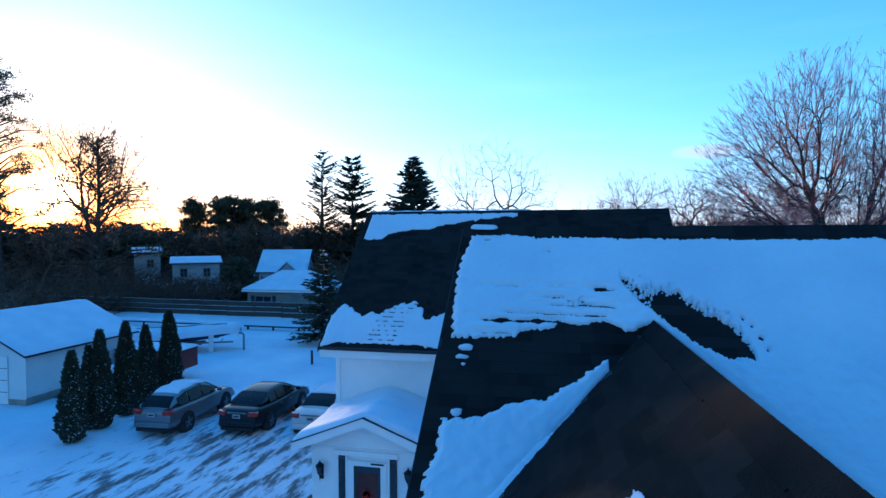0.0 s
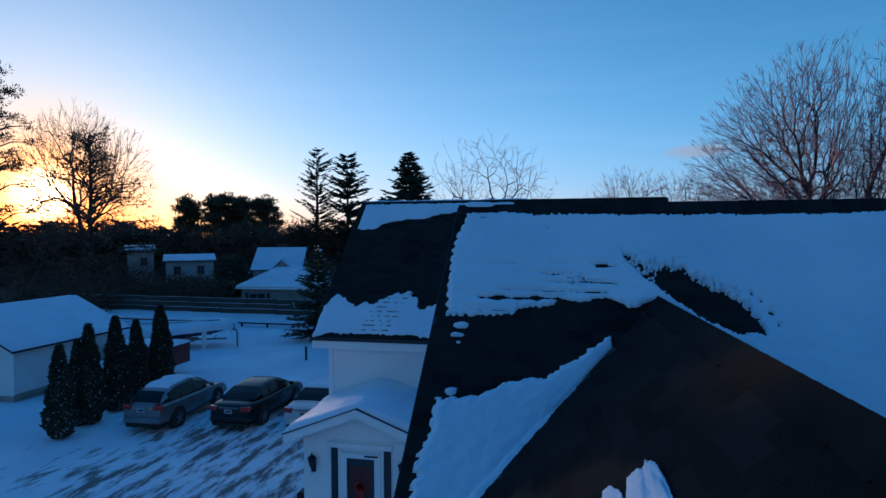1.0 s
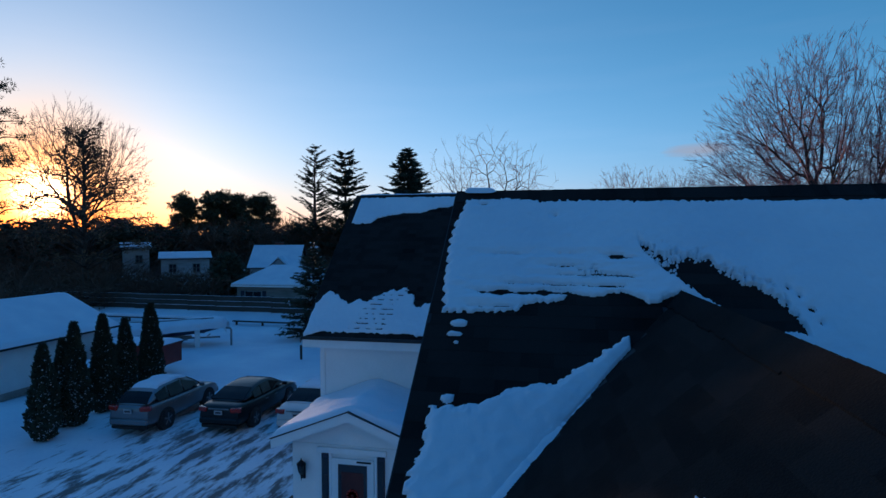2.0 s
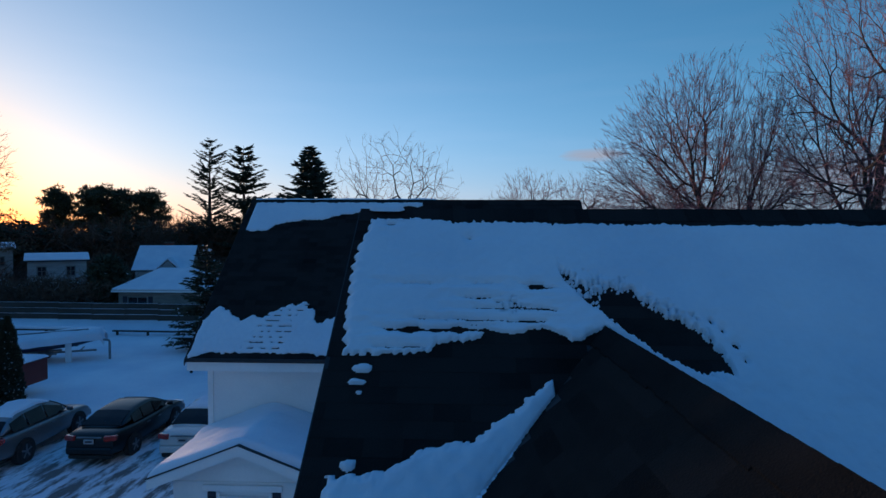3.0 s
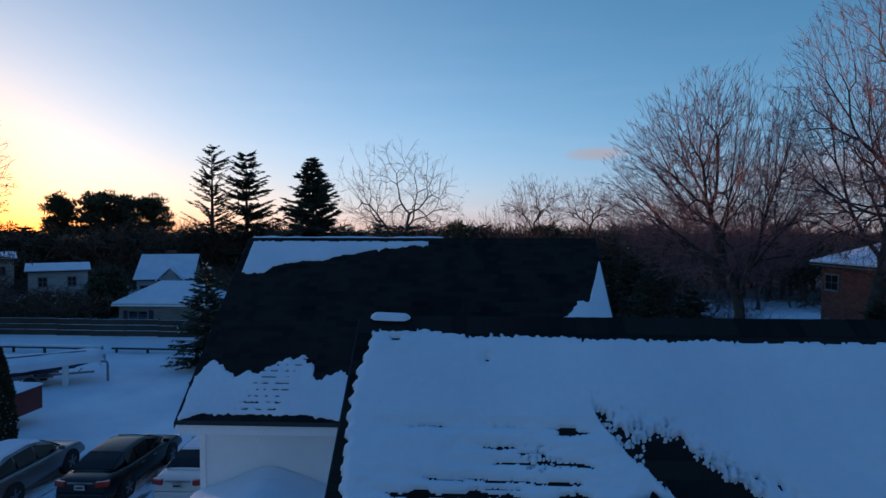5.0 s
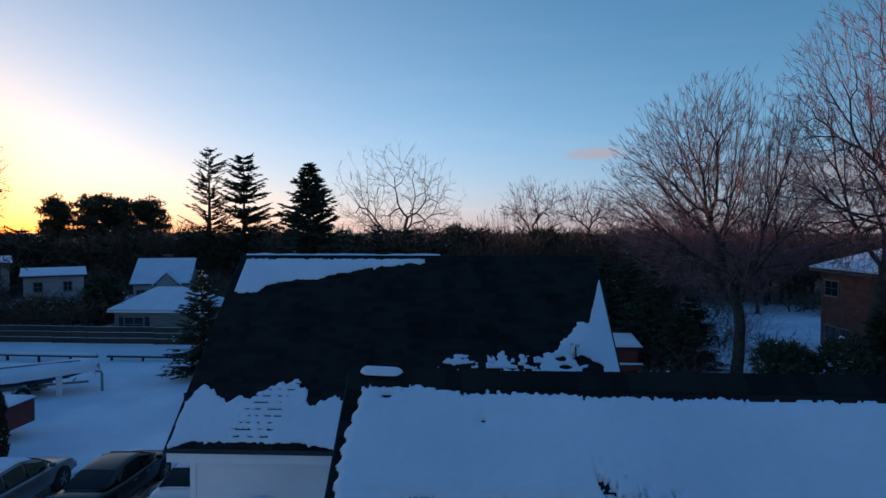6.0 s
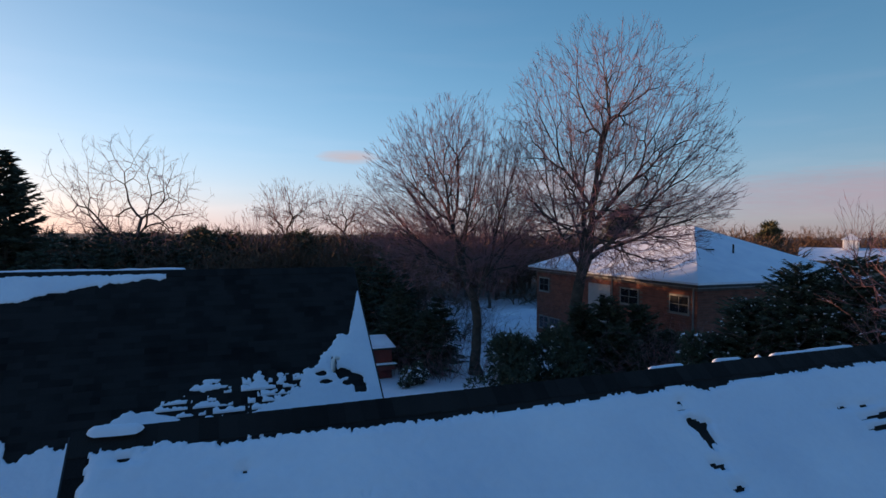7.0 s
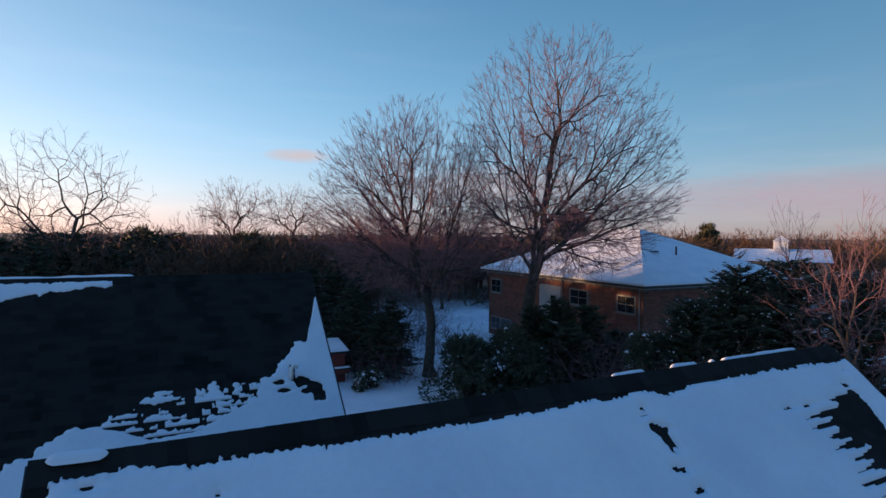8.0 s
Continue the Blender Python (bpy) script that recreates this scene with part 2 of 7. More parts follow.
# ------------------------------------------------------------------ plants
def tubes(segs, sides=3):
    """Tapered tubes from rows of x, y, z, x, y, z, radius, radius: vertices and quads."""
    a = np.asarray(segs, float)
    p, q, r0, r1 = a[:, :3], a[:, 3:6], a[:, 6], a[:, 7]
    d = q - p
    d /= np.maximum(np.linalg.norm(d, axis=1, keepdims=True), 1e-9)
    ref = np.where(np.abs(d[:, 2:3]) > 0.9, [[1.0, 0, 0]], [[0, 0, 1.0]])
    u = np.cross(d, ref)
    u /= np.maximum(np.linalg.norm(u, axis=1, keepdims=True), 1e-9)
    w = np.cross(d, u)
    ang = np.arange(sides) * 2 * np.pi / sides
    ring = u[:, None] * np.cos(ang)[None, :, None] + w[:, None] * np.sin(ang)[None, :, None]
    v = np.concatenate([p[:, None] + ring * r0[:, None, None], q[:, None] + ring * r1[:, None, None]], 1)
    base = (np.arange(len(a)) * 2 * sides)[:, None, None]
    k = np.arange(sides)
    f = np.stack([k, (k + 1) % sides, (k + 1) % sides + sides, k + sides], 1)[None] + base
    return v.reshape(-1, 3), f.reshape(-1, 4)


def branch(segs, rng, p, d, length, r, level, last, up=0.06, gap=0.05, ratio=0.42, angle=(28, 48), start=0.25, step=0.0, wander=0.1, crown=None, thin=0.006):
    """One bough and all that grows from it."""
    if crown is not None:
        # a bough grows no further than the crown's rim, and thins out towards it
        for s in np.linspace(0.15, 1.0, 12) * length:
            if (((p + d * s + [0, 0, up * s * 2] - crown[0]) / crown[1]) ** 2).sum() > 1.0:
                length = max(s * rng.uniform(0.9, 1.05), 0.25)
                break
    n = max(2, int(length / (step or max(0.16, length / 9))))
    hop, x, taper = length / n, p.copy(), 0.92
    turn = rng.uniform(0, 6.28)
    for i in range(n):
        d = d + np.array([rng.gauss(0, wander), rng.gauss(0, wander), rng.gauss(0, wander) + up])
        d /= np.linalg.norm(d)
        q = x + d * hop
        if crown is not None and (((q - crown[0]) / crown[1]) ** 2).sum() > rng.uniform(0.8, 1.12):
            break
        ra, rb = r * (1 - taper * i / n), r * (1 - taper * (i + 1) / n)
        segs.append((*x, *q, ra, rb))
        if level < last and (i + 1) / n > start:
            many = gap[level] * hop
            count = int(many) + (rng.random() < many - int(many))
            for _ in range(count):
                turn += 2.4 + rng.uniform(-0.5, 0.5)
                side = np.cross(d, [0.31, 0.17, 0.93])
                side /= np.linalg.norm(side)
                other = np.cross(d, side)
                a = radians(rng.uniform(*angle))
                e = d * math.cos(a) + (side * math.cos(turn) + other * math.sin(turn)) * math.sin(a)
                branch(segs, rng, x + d * hop * rng.random(), e, length * ratio * (1.15 - 0.62 * (i + 1) / n) * rng.uniform(0.7, 1.25), max(rb * 0.6, thin), level + 1, last, up, gap, ratio, angle, start * 0.8, 0, wander * 1.15, crown, thin)
        x = q
    return x


def crown_tips(rng, count, crown, shell=0.55, bare=0.25):
    """Places of the twig ends: rows of an egg-shaped crown, denser towards its rim. crown: x, y, z of the middle, radius, height up, height down."""
    cx, cy, cz, r, hu, hd = crown
    out = []
    dents = [(np.array([rng.gauss(0, 1) for _ in range(3)]), rng.uniform(0.0, 0.22)) for _ in range(14)]
    dents = [(d / np.linalg.norm(d), k) for d, k in dents]
    while len(out) < count:
        d = np.array([rng.gauss(0, 1) for _ in range(3)])
        d /= np.linalg.norm(d)
        rim = 1.0 + sum((k - 0.1) * max(0.0, float(d @ e)) ** 6 for e, k in dents)
        k = rng.random() ** shell * rim
        if k < bare:
            continue
        out.append((cx + d[0] * r * k, cy + d[1] * r * k, cz + d[2] * (hu if d[2] > 0 else hd) * k))
    return np.array(out)


def bend(segs, p, q, d0, r0, r1, rng, n, wander):
    """A bough from p to q that sets out along d0: tapered rows. Returns its last heading."""
    span = np.linalg.norm(q - p)
    last, head = p, d0
    for i in range(1, n + 1):
        t = i / n
        straight = p + (q - p) * t
        swept = p + d0 * span * t
        x = straight * (1 - (1 - t) * 0.55) + swept * (1 - t) * 0.55
        if i < n:
            x = x + np.array([rng.gauss(0, wander) for _ in range(3)]) * span
        segs.append((*last, *x, r0 + (r1 - r0) * (i - 1) / n, r0 + (r1 - r0) * t))
        head = (x - last) / max(np.linalg.norm(x - last), 1e-6)
        last = x
    return head


def fork(segs, rng, p, d, tips, tip_r, power, level, how):
    """Share the tips out between two boughs again and again, each leaving at an acute angle."""
    m = len(tips)
    r = tip_r * m ** power
    if m == 1:
        head = bend(segs, p, tips[0], d, r, tip_r * 0.7, rng, 2, how["wander"])
        for _ in range(how["twigs"]):
            e = head * 1.0 + np.array([rng.gauss(0, 0.42), rng.gauss(0, 0.42), rng.gauss(0.16, 0.36)])
            e /= np.linalg.norm(e)
            a = tips[0] - head * rng.uniform(0.0, how["twig"] * 0.9)
            segs.append((*a, *(a + e * how["twig"] * rng.uniform(0.5, 1.2)), tip_r * 0.8, tip_r * 0.5))
        return
    rel = tips - p
    far = np.linalg.norm(rel, axis=1)
    unit = rel / np.maximum(far[:, None], 1e-6)
    main = unit.mean(0)
    main /= max(np.linalg.norm(main), 1e-6)
    across = unit - (unit @ main)[:, None] * main
    _, _, axes = np.linalg.svd(across - across.mean(0), full_matrices=False) if m > 2 else (0, 0, across[:1] - across[1:2])
    score = across @ axes[0]
    share = rng.uniform(0.22, 0.4) if level < how["leader"] else rng.uniform(0.32, 0.6)
    if rng.random() < 0.5:
        score = -score
    if level < how["leader"] and tips[score > np.quantile(score, share)][:, 2].mean() < tips[score <= np.quantile(score, share)][:, 2].mean():
        score = -score
    order = np.argsort(score)
    k = min(m - 1, max(1, int(round(m * share))))
    step = rng.uniform(*how["early"]) if level < how["leader"] else rng.uniform(*how["later"])
    reach = np.quantile(far, 0.35) if m > 3 else far.min()
    aim = p + (d * how["keep"] + main) / np.linalg.norm(d * how["keep"] + main) * reach * step
    head = bend(segs, p, aim, d, r, tip_r * m ** power * 0.96, rng, 2 if m > 4 else 1, how["wander"])
    for group in (order[:k], order[k:]):
        mean = (tips[group] - aim).mean(0)
        mean /= max(np.linalg.norm(mean), 1e-6)
        e = head * how["keep"] + mean + np.array([0, 0, how["up"]])
        fork(segs, rng, aim, e / np.linalg.norm(e), tips[group], tip_r, power, level + 1, how)


def bare_tree(seed, trunk, radius, crown, tips, tip_r=0.008, twigs=4, twig=0.5, lean=(0, 0), leader=4, keep=0.7, up=0.1, wander=0.03, early=(0.14, 0.3), later=(0.25, 0.45), shell=0.55, bare=0.25):
    """Rows of tapered tubes of a leafless tree: a trunk, and boughs that divide until each twig end is reached."""
    rng = random.Random(seed)
    ends = crown_tips(rng, tips, crown, shell, bare)
    segs, p = [], np.zeros(3)
    power = math.log(radius * 0.85 / tip_r) / math.log(tips)
    for i in range(6):
        q = np.array([lean[0] * trunk * (i + 1) / 6 + rng.gauss(0, 0.012) * trunk, lean[1] * trunk * (i + 1) / 6 + rng.gauss(0, 0.012) * trunk, trunk * (i + 1) / 6])
        flare = lambda k: 1 + 0.6 * max(0.0, 1 - k / 1.5) ** 2
        segs.append((*p, *q, radius * (1 - 0.025 * i) * flare(i), radius * (1 - 0.025 * (i + 1)) * flare(i + 1)))
        p = q
    fork(segs, rng, p, np.array([lean[0], lean[1], 1.0]) / np.linalg.norm([lean[0], lean[1], 1.0]), ends, tip_r, power, 0, dict(twigs=twigs, twig=twig, leader=leader, keep=keep, up=up, wander=wander, early=early, later=later))
    return np.array(segs)


def plant_bare(name, label, x, y, z, seed, split=0.02, group="", sides=3, turn=0, **how):
    """A leafless tree: trunk with limbs, and a crown of twigs."""
    segs = bare_tree(seed, **how)
    tree = thing(name, label, "tree", x, y, z, turn, group)
    thick = segs[:, 6] > split
    for part_name, rows, k, mat in (("trunk", segs[thick], 7, BARK), ("crown", segs[~thick], sides, TWIG)):
        if len(rows):
            ob = arrays(part_name, *tubes(rows, k), mat, smooth=k > 4)
            ob.parent = tree
    return tree


def spikes(p, d, length, width, rng, roll=True):
    """Flat pointed leaves from p along d: vertices and triangles."""
    d = d / np.maximum(np.linalg.norm(d, axis=1, keepdims=True), 1e-9)
    s = np.cross(d, rng.normal(size=d.shape) if roll else np.array([[0, 0, 1.0]]))
    s /= np.maximum(np.linalg.norm(s, axis=1, keepdims=True), 1e-9)
    length, width = np.broadcast_to(length, len(p))[:, None], np.broadcast_to(width, len(p))[:, None]
    v = np.stack([p - s * width * 0.5, p + s * width * 0.5, p + d * length], 1)
    return v.reshape(-1, 3), np.arange(len(p) * 3).reshape(-1, 3)


def conifer_arrays(seed, height, radius, clear=0.08, whorls=26, boughs=8, droop=0.25, leaf=0.32, sparse=0.0, power=0.9, per=26, width=0.2):
    """A cone of drooping boughs: wood rows, foliage vertices and triangles."""
    rng = np.random.RandomState(seed)
    wood, P, D, L = [(0, 0, 0, 0, 0, height * 0.55, 0.02 * height, 0.011 * height), (0, 0, height * 0.55, 0, 0, height * 0.99, 0.011 * height, 0.01)], [], [], []
    for i in range(whorls):
        t = clear + (1 - clear) * (i + rng.uniform(-0.3, 0.3)) / whorls
        t = min(max(t, clear), 0.985)
        reach = radius * (1 - t) ** power + 0.12
        for k in range(boughs):
            if rng.rand() < sparse:
                continue
            az = rng.uniform(0, 6.283)
            l = reach * rng.uniform(0.55, 1.12)
            rise = 0.35 * t - droop * (1 - t) + rng.uniform(-0.1, 0.1)
            out = np.array([math.cos(az), math.sin(az), rise])
            a = np.array([0, 0, t * height])
            n = max(5, int(per * l / max(radius, 0.3)) + 4)
            s = np.sort(rng.uniform(0.12, 1, n))
            pts = a + out * (l * s)[:, None] + np.array([0, 0, 1.0]) * (0.12 * l * (s ** 2))[:, None]
            tip = a + out * l + np.array([0, 0, 0.12 * l])
            wood.append((*a, *tip, 0.012 + 0.008 * l, 0.005))
            side = np.array([-out[1], out[0], 0])
            sign = np.where(np.arange(n) % 2, 1.0, -1.0)[:, None]
            P.append(pts)
            D.append(out * rng.uniform(0.5, 1.0, (n, 1)) + side * sign * rng.uniform(0.2, 1.0, (n, 1)) + rng.normal(0, 0.18, (n, 3)) - [0, 0, 0.15])
            L.append(leaf * rng.uniform(0.6, 1.3, n) * (0.55 + 0.45 * (1 - s)) * (0.5 + 0.5 * min(1, l)))
    P, D, L = np.concatenate(P), np.concatenate(D), np.concatenate(L)
    v, f = spikes(P, D, L, L * width * 2, rng)
    return np.array(wood), v, f


def plant_conifer(name, label, x, y, z, seed, mat=None, snow=0, group="", flake=0.24, **how):
    wood, v, f = conifer_arrays(seed, **how)
    tree = thing(name, label, "tree", x, y, z, 0, group)
    ob = arrays("trunk", *tubes(wood, 5), BARK, True)
    ob.parent = tree
    ob = arrays("crown", v, f, mat or NEEDLE)
    tagged(ob, kind="stuff").parent = tree
    if snow:
        rng = np.random.RandomState(seed + 5)
        pick = rng.choice(len(f), snow, replace=False)
        c = v.reshape(-1, 3, 3)[pick].mean(1) + [0, 0, 0.03]
        d = np.concatenate([rng.normal(0, 1, (snow, 2)), np.zeros((snow, 1))], 1)
        ob = arrays("snow", *spikes(c - d / np.linalg.norm(d, axis=1, keepdims=True) * 0.1, d, flake * rng.uniform(0.6, 1.3, snow), flake * 0.8 * rng.uniform(0.4, 1.0, snow), rng), SNOW)
        tagged(ob, kind="stuff").parent = tree
    return tree


def tufts(centres, radii, count, size, seed, flat=0.7, width=0.35):
    """Round masses of pointed leaves about centres."""
    rng = np.random.RandomState(seed)
    out_v, out_f, n = [], [], 0
    for c, r in zip(centres, radii):
        d = rng.normal(size=(count, 3))
        d /= np.linalg.norm(d, axis=1, keepdims=True)
        p = np.asarray(c) + d * r * np.array([1, 1, flat]) * rng.uniform(0.35, 1.0, (count, 1)) ** 0.6
        v, f = spikes(p, d + rng.normal(0, 0.5, (count, 3)) + [0, 0, 0.3], size * rng.uniform(0.6, 1.4, count), size * width, rng)
        out_v.append(v)
        out_f.append(f + n)
        n += len(v)
    return np.concatenate(out_v), np.concatenate(out_f)


def plant_pine(name, label, x, y, z, seed, height, spread, bare=0.55, masses=14, size=1.3, flat=0.45, count=240, mat=None, leaf=0.5, group="", top=1.0):
    """A tall bare trunk with limbs that end in masses of needles."""
    rng = random.Random(seed)
    tree = thing(name, label, "tree", x, y, z, 0, group)
    segs, centres, radii = [], [], []
    p = np.zeros(3)
    for i in range(8):
        q = np.array([rng.gauss(0, 0.05), rng.gauss(0, 0.05), height * 0.93 * (i + 1) / 8])
        segs.append((*p, *q, 0.018 * height * (1 - i / 10), 0.018 * height * (1 - (i + 1) / 10)))
        p = q
    for k in range(masses):
        t = bare + (1 - bare) * (k + rng.random()) / masses
        az, l = rng.uniform(0, 6.28), spread * rng.uniform(0.35, 1.0) * (1.1 - 0.75 * top * (t - bare) / (1 - bare))
        a = np.array([0, 0, height * t * 0.9])
        b = a + np.array([math.cos(az) * l, math.sin(az) * l, 0.3 * l + rng.uniform(-0.2, 0.4)])
        m = (a + b) / 2 + np.array([0, 0, 0.12 * l])
        segs += [(*a, *m, 0.08, 0.06), (*m, *b, 0.06, 0.02)]
        centres += [b, m * 0.35 + b * 0.65]
        radii += [size * rng.uniform(0.6, 1.1), size * rng.uniform(0.35, 0.7)]
    centres.append(np.array([0, 0, height * 0.97]))
    radii.append(size * 0.8)
    ob = arrays("trunk", *tubes(np.array(segs), 6), BARK, True)
    tagged(ob, kind="stuff").parent = tree
    ob = arrays("crown", *tufts(centres, radii, count, leaf, seed + 3, flat), mat or PINE)
    tagged(ob, kind="stuff").parent = tree
    return tree


def plant_arborvitae(x, y, height, radius, seed, label, twin=None, group="arborvitae row", snow=190):
    """A narrow column of cedar scales, with snow caught on it."""
    rng = np.random.RandomState(seed)
    tree = thing("arborvitae", label, "tree", x, y, 0, 0, group)
    V, F, SV, SF, n, m = [], [], [], [], 0, 0
    core = Shape()
    for ox, oy, h, r in [(0, 0, height, radius)] + ([twin] if twin else []):
        count = int(6400 * h * r / 2.0)
        t = rng.uniform(0, 1, count) ** 0.9
        lump = 1 + 0.09 * np.sin(t * 23 + seed) + 0.07 * np.sin(t * 51)
        az = rng.uniform(0, 6.283, count)
        profile = np.minimum(1.0, t * 4 + 0.5) * (1 - t ** 1.8) ** 0.9 * lump * (1 + 0.1 * np.sin(az * 3 + t * 9))
        rr = r * profile * rng.uniform(0.78, 1.08, count) + 0.03
        p = np.stack([ox + rr * np.cos(az), oy + rr * np.sin(az), t * h * 0.99 + 0.03], 1)
        d = np.stack([np.cos(az) * 0.7, np.sin(az) * 0.7, np.full(count, 0.9)], 1) + rng.normal(0, 0.35, (count, 3))
        v, f = spikes(p, d, 0.11 * rng.uniform(0.6, 1.4, count), 0.085, rng)
        V.append(v); F.append(f + n); n += len(v)
        sel = rng.choice(count, snow, replace=False, p=(lambda q: q / q.sum())(np.clip(np.cos(az + 0.6), 0.02, 1) ** 2.5 * (1.05 - t) ** 1.3))
        c = p[sel] + 0.04 * np.stack([np.cos(az[sel]), np.sin(az[sel]), np.ones(snow) * 0.5], 1)
        dd = rng.normal(0, 1, (snow, 3)) * [1, 1, 0.4]
        v, f = spikes(c - 0.04 * dd / np.linalg.norm(dd, axis=1, keepdims=True), dd, rng.uniform(0.03, 0.085, snow), rng.uniform(0.02, 0.05, snow), rng)
        SV.append(v); SF.append(f + m); m += len(v)
        core.rings([[(ox + math.cos(k * 0.7854) * q * r, oy + math.sin(k * 0.7854) * q * r, z * h) for k in range(8)] for z, q in ((0, 0.4), (0.12, 0.85), (0.35, 0.65), (0.6, 0.4), (0.8, 0.18), (0.93, 0.04))])
    part("core", core, CEDAR, tree)
    for nm, v, f, mat in (("foliage", V, F, CEDAR), ("snow", SV, SF, SNOW)):
        ob = tagged(arrays(nm, np.concatenate(v), np.concatenate(f), mat), kind="stuff")
        ob.parent = tree
    return tree


def plant_shrub(name, label, x, y, z, seed, masses, count, leaf, mat, snow=0, group="", category="shrub"):
    """A shrub of leafy masses: rows of x, y, z, radius about its foot."""
    tree = thing(name, label, category, x, y, z, 0, group)
    rng = np.random.RandomState(seed)
    segs = []
    for a, b, c, r in masses:
        m = np.array([a * 0.5, b * 0.5, c * 0.45])
        segs += [(a * 0.1, b * 0.1, 0, *m, 0.05, 0.035), (*m, a, b, c, 0.035, 0.015)]
    ob = arrays("stem", *tubes(np.array(segs), 5), BARK)
    ob.parent = tree
    v, f = tufts([m[:3] for m in masses], [m[3] for m in masses], count, leaf, seed, 0.85, 0.45)
    ob = arrays("foliage", v, f, mat)
    tagged(ob, kind="stuff").parent = tree
    if snow:
        pick = rng.choice(len(f), snow, replace=False)
        c = v.reshape(-1, 3, 3)[pick].mean(1) + [0, 0, 0.03]
        d = np.concatenate([rng.normal(0, 1, (snow, 2)), rng.normal(0, 0.25, (snow, 1))], 1)
        ob = arrays("snow", *spikes(c, d, rng.uniform(0.1, 0.26, snow), rng.uniform(0.1, 0.22, snow), rng), SNOW)
        tagged(ob, kind="stuff").parent = tree
    return tree
# ------------------------------------------------------------------ the house under the flight
RIDGE_Y, RIDGE_Z, PITCH = 7.67, 7.07, 0.84           # main block
LEFT_X, RIGHT_X, EAVE_Y = -1.1, 8.36, 3.9
WING_L, WING_R, WING_Y, WING_Z, WING_PITCH, WING_EAVE = -5.67, 3.03, 16.57, 7.685, 0.93, 12.87
GABLE_X, GABLE_Z, GABLE_PITCH, GABLE_FRONT = 1.17, 6.05, 0.85, -1.6

house = thing("house", "white clapboard house with snow-patched dark shingle roofs", "house")


def clapboards(x0, x1, y, z0, z1, face=-1):
    """A lapped board wall across x, its boards facing -y or +y."""
    s, step, z = Shape(), 0.115, z0
    rows = []
    while z < z1 - 1e-6:
        top = min(z + step, z1)
        rows += [(y + face * 0.016, z), (y + face * 0.003, top)]
        z = top
    back = y - face * 0.14
    outline = rows + [(back, z1), (back, z0)]
    return s.prism([(x0, a, b) for a, b in outline], (x1 - x0, 0, 0))


def clapboards_y(y0, y1, x, z0, z1, face=-1):
    s, step, z = Shape(), 0.115, z0
    rows = []
    while z < z1 - 1e-6:
        top = min(z + step, z1)
        rows += [(x + face * 0.016, z), (x + face * 0.003, top)]
        z = top
    back = x - face * 0.14
    outline = rows + [(back, z1), (back, z0)]
    return s.prism([(a, y0, b) for a, b in outline], (0, y1 - y0, 0))


def gable_wall(y0, y1, x, z0, zr, yr, face):
    """A wall across y that rises to a peak under the ridge."""
    s = Shape()
    outline = [(x, y0, 0), (x, y1, 0), (x, y1, z0), (x, yr, zr), (x, y0, z0)]
    return s.prism(outline, (-face * 0.14, 0, 0))


# walls of the main block, the rear wing and the front gable
main_eave_z = RIDGE_Z - PITCH * (RIDGE_Y - EAVE_Y)
back_y = 2 * RIDGE_Y - EAVE_Y
part("wall", gable_wall(EAVE_Y + 0.25, back_y - 0.25, LEFT_X + 0.14, main_eave_z, RIDGE_Z - 0.28, RIDGE_Y, -1), WHITE, house)
part("wall", gable_wall(EAVE_Y + 0.25, back_y - 0.25, RIGHT_X - 0.14, main_eave_z, RIDGE_Z - 0.28, RIDGE_Y, 1), WHITE, house)
part("wall", clapboards(LEFT_X + 0.14, RIGHT_X - 0.14, EAVE_Y + 0.25, 0, main_eave_z + 0.05), WHITE, house)
part("wall", clapboards(3.0, RIGHT_X - 0.14, back_y - 0.25, 0, main_eave_z + 0.05, 1), WHITE, house)
wing_eave_z = WING_Z - WING_PITCH * (WING_Y - WING_EAVE)
wing_back = 2 * WING_Y - WING_EAVE
part("wall", clapboards(WING_L + 0.36, WING_R - 0.12, WING_EAVE + 0.33, 0, wing_eave_z + 0.02), WHITE, house)
part("wall", gable_wall(WING_EAVE + 0.33, wing_back - 0.3, WING_L + 0.36, wing_eave_z, WING_Z - 0.3, WING_Y, -1), WHITE, house)
part("wall", gable_wall(WING_EAVE + 0.33, wing_back - 0.3, WING_R - 0.12, wing_eave_z, WING_Z - 0.3, WING_Y, 1), WHITE, house)
part("wall", clapboards(WING_L + 0.36, WING_R - 0.12, wing_back - 0.3, 0, wing_eave_z + 0.02, 1), WHITE, house)
part("corner_board", Shape().box(WING_L + 0.34, WING_L + 0.45, WING_EAVE + 0.295, WING_EAVE + 0.4, 0, wing_eave_z - 0.2), WHITE, house)
# the eave board and soffit of the wing
part("eave_board", Shape().box(WING_L + 0.03, WING_R - 0.02, WING_EAVE + 0.03, WING_EAVE + 0.055, wing_eave_z - 0.24, wing_eave_z - 0.05), WHITE, house)
part("soffit", Shape().box(WING_L + 0.03, WING_R - 0.02, WING_EAVE + 0.058, WING_EAVE + 0.31, wing_eave_z - 0.22, wing_eave_z - 0.2), WHITE, house)
# gutter-like dark edge along the wing's eave
part("shade_drip_edge", Shape().soft(WING_L, WING_R, WING_EAVE - 0.02, WING_EAVE + 0.026, wing_eave_z - 0.055, wing_eave_z + 0.02, 0.008), FASCIA, house)
part("eave_board", Shape().box(LEFT_X + 0.03, RIGHT_X - 0.03, EAVE_Y + 0.02, EAVE_Y + 0.045, main_eave_z - 0.2, main_eave_z - 0.03), WHITE, house)


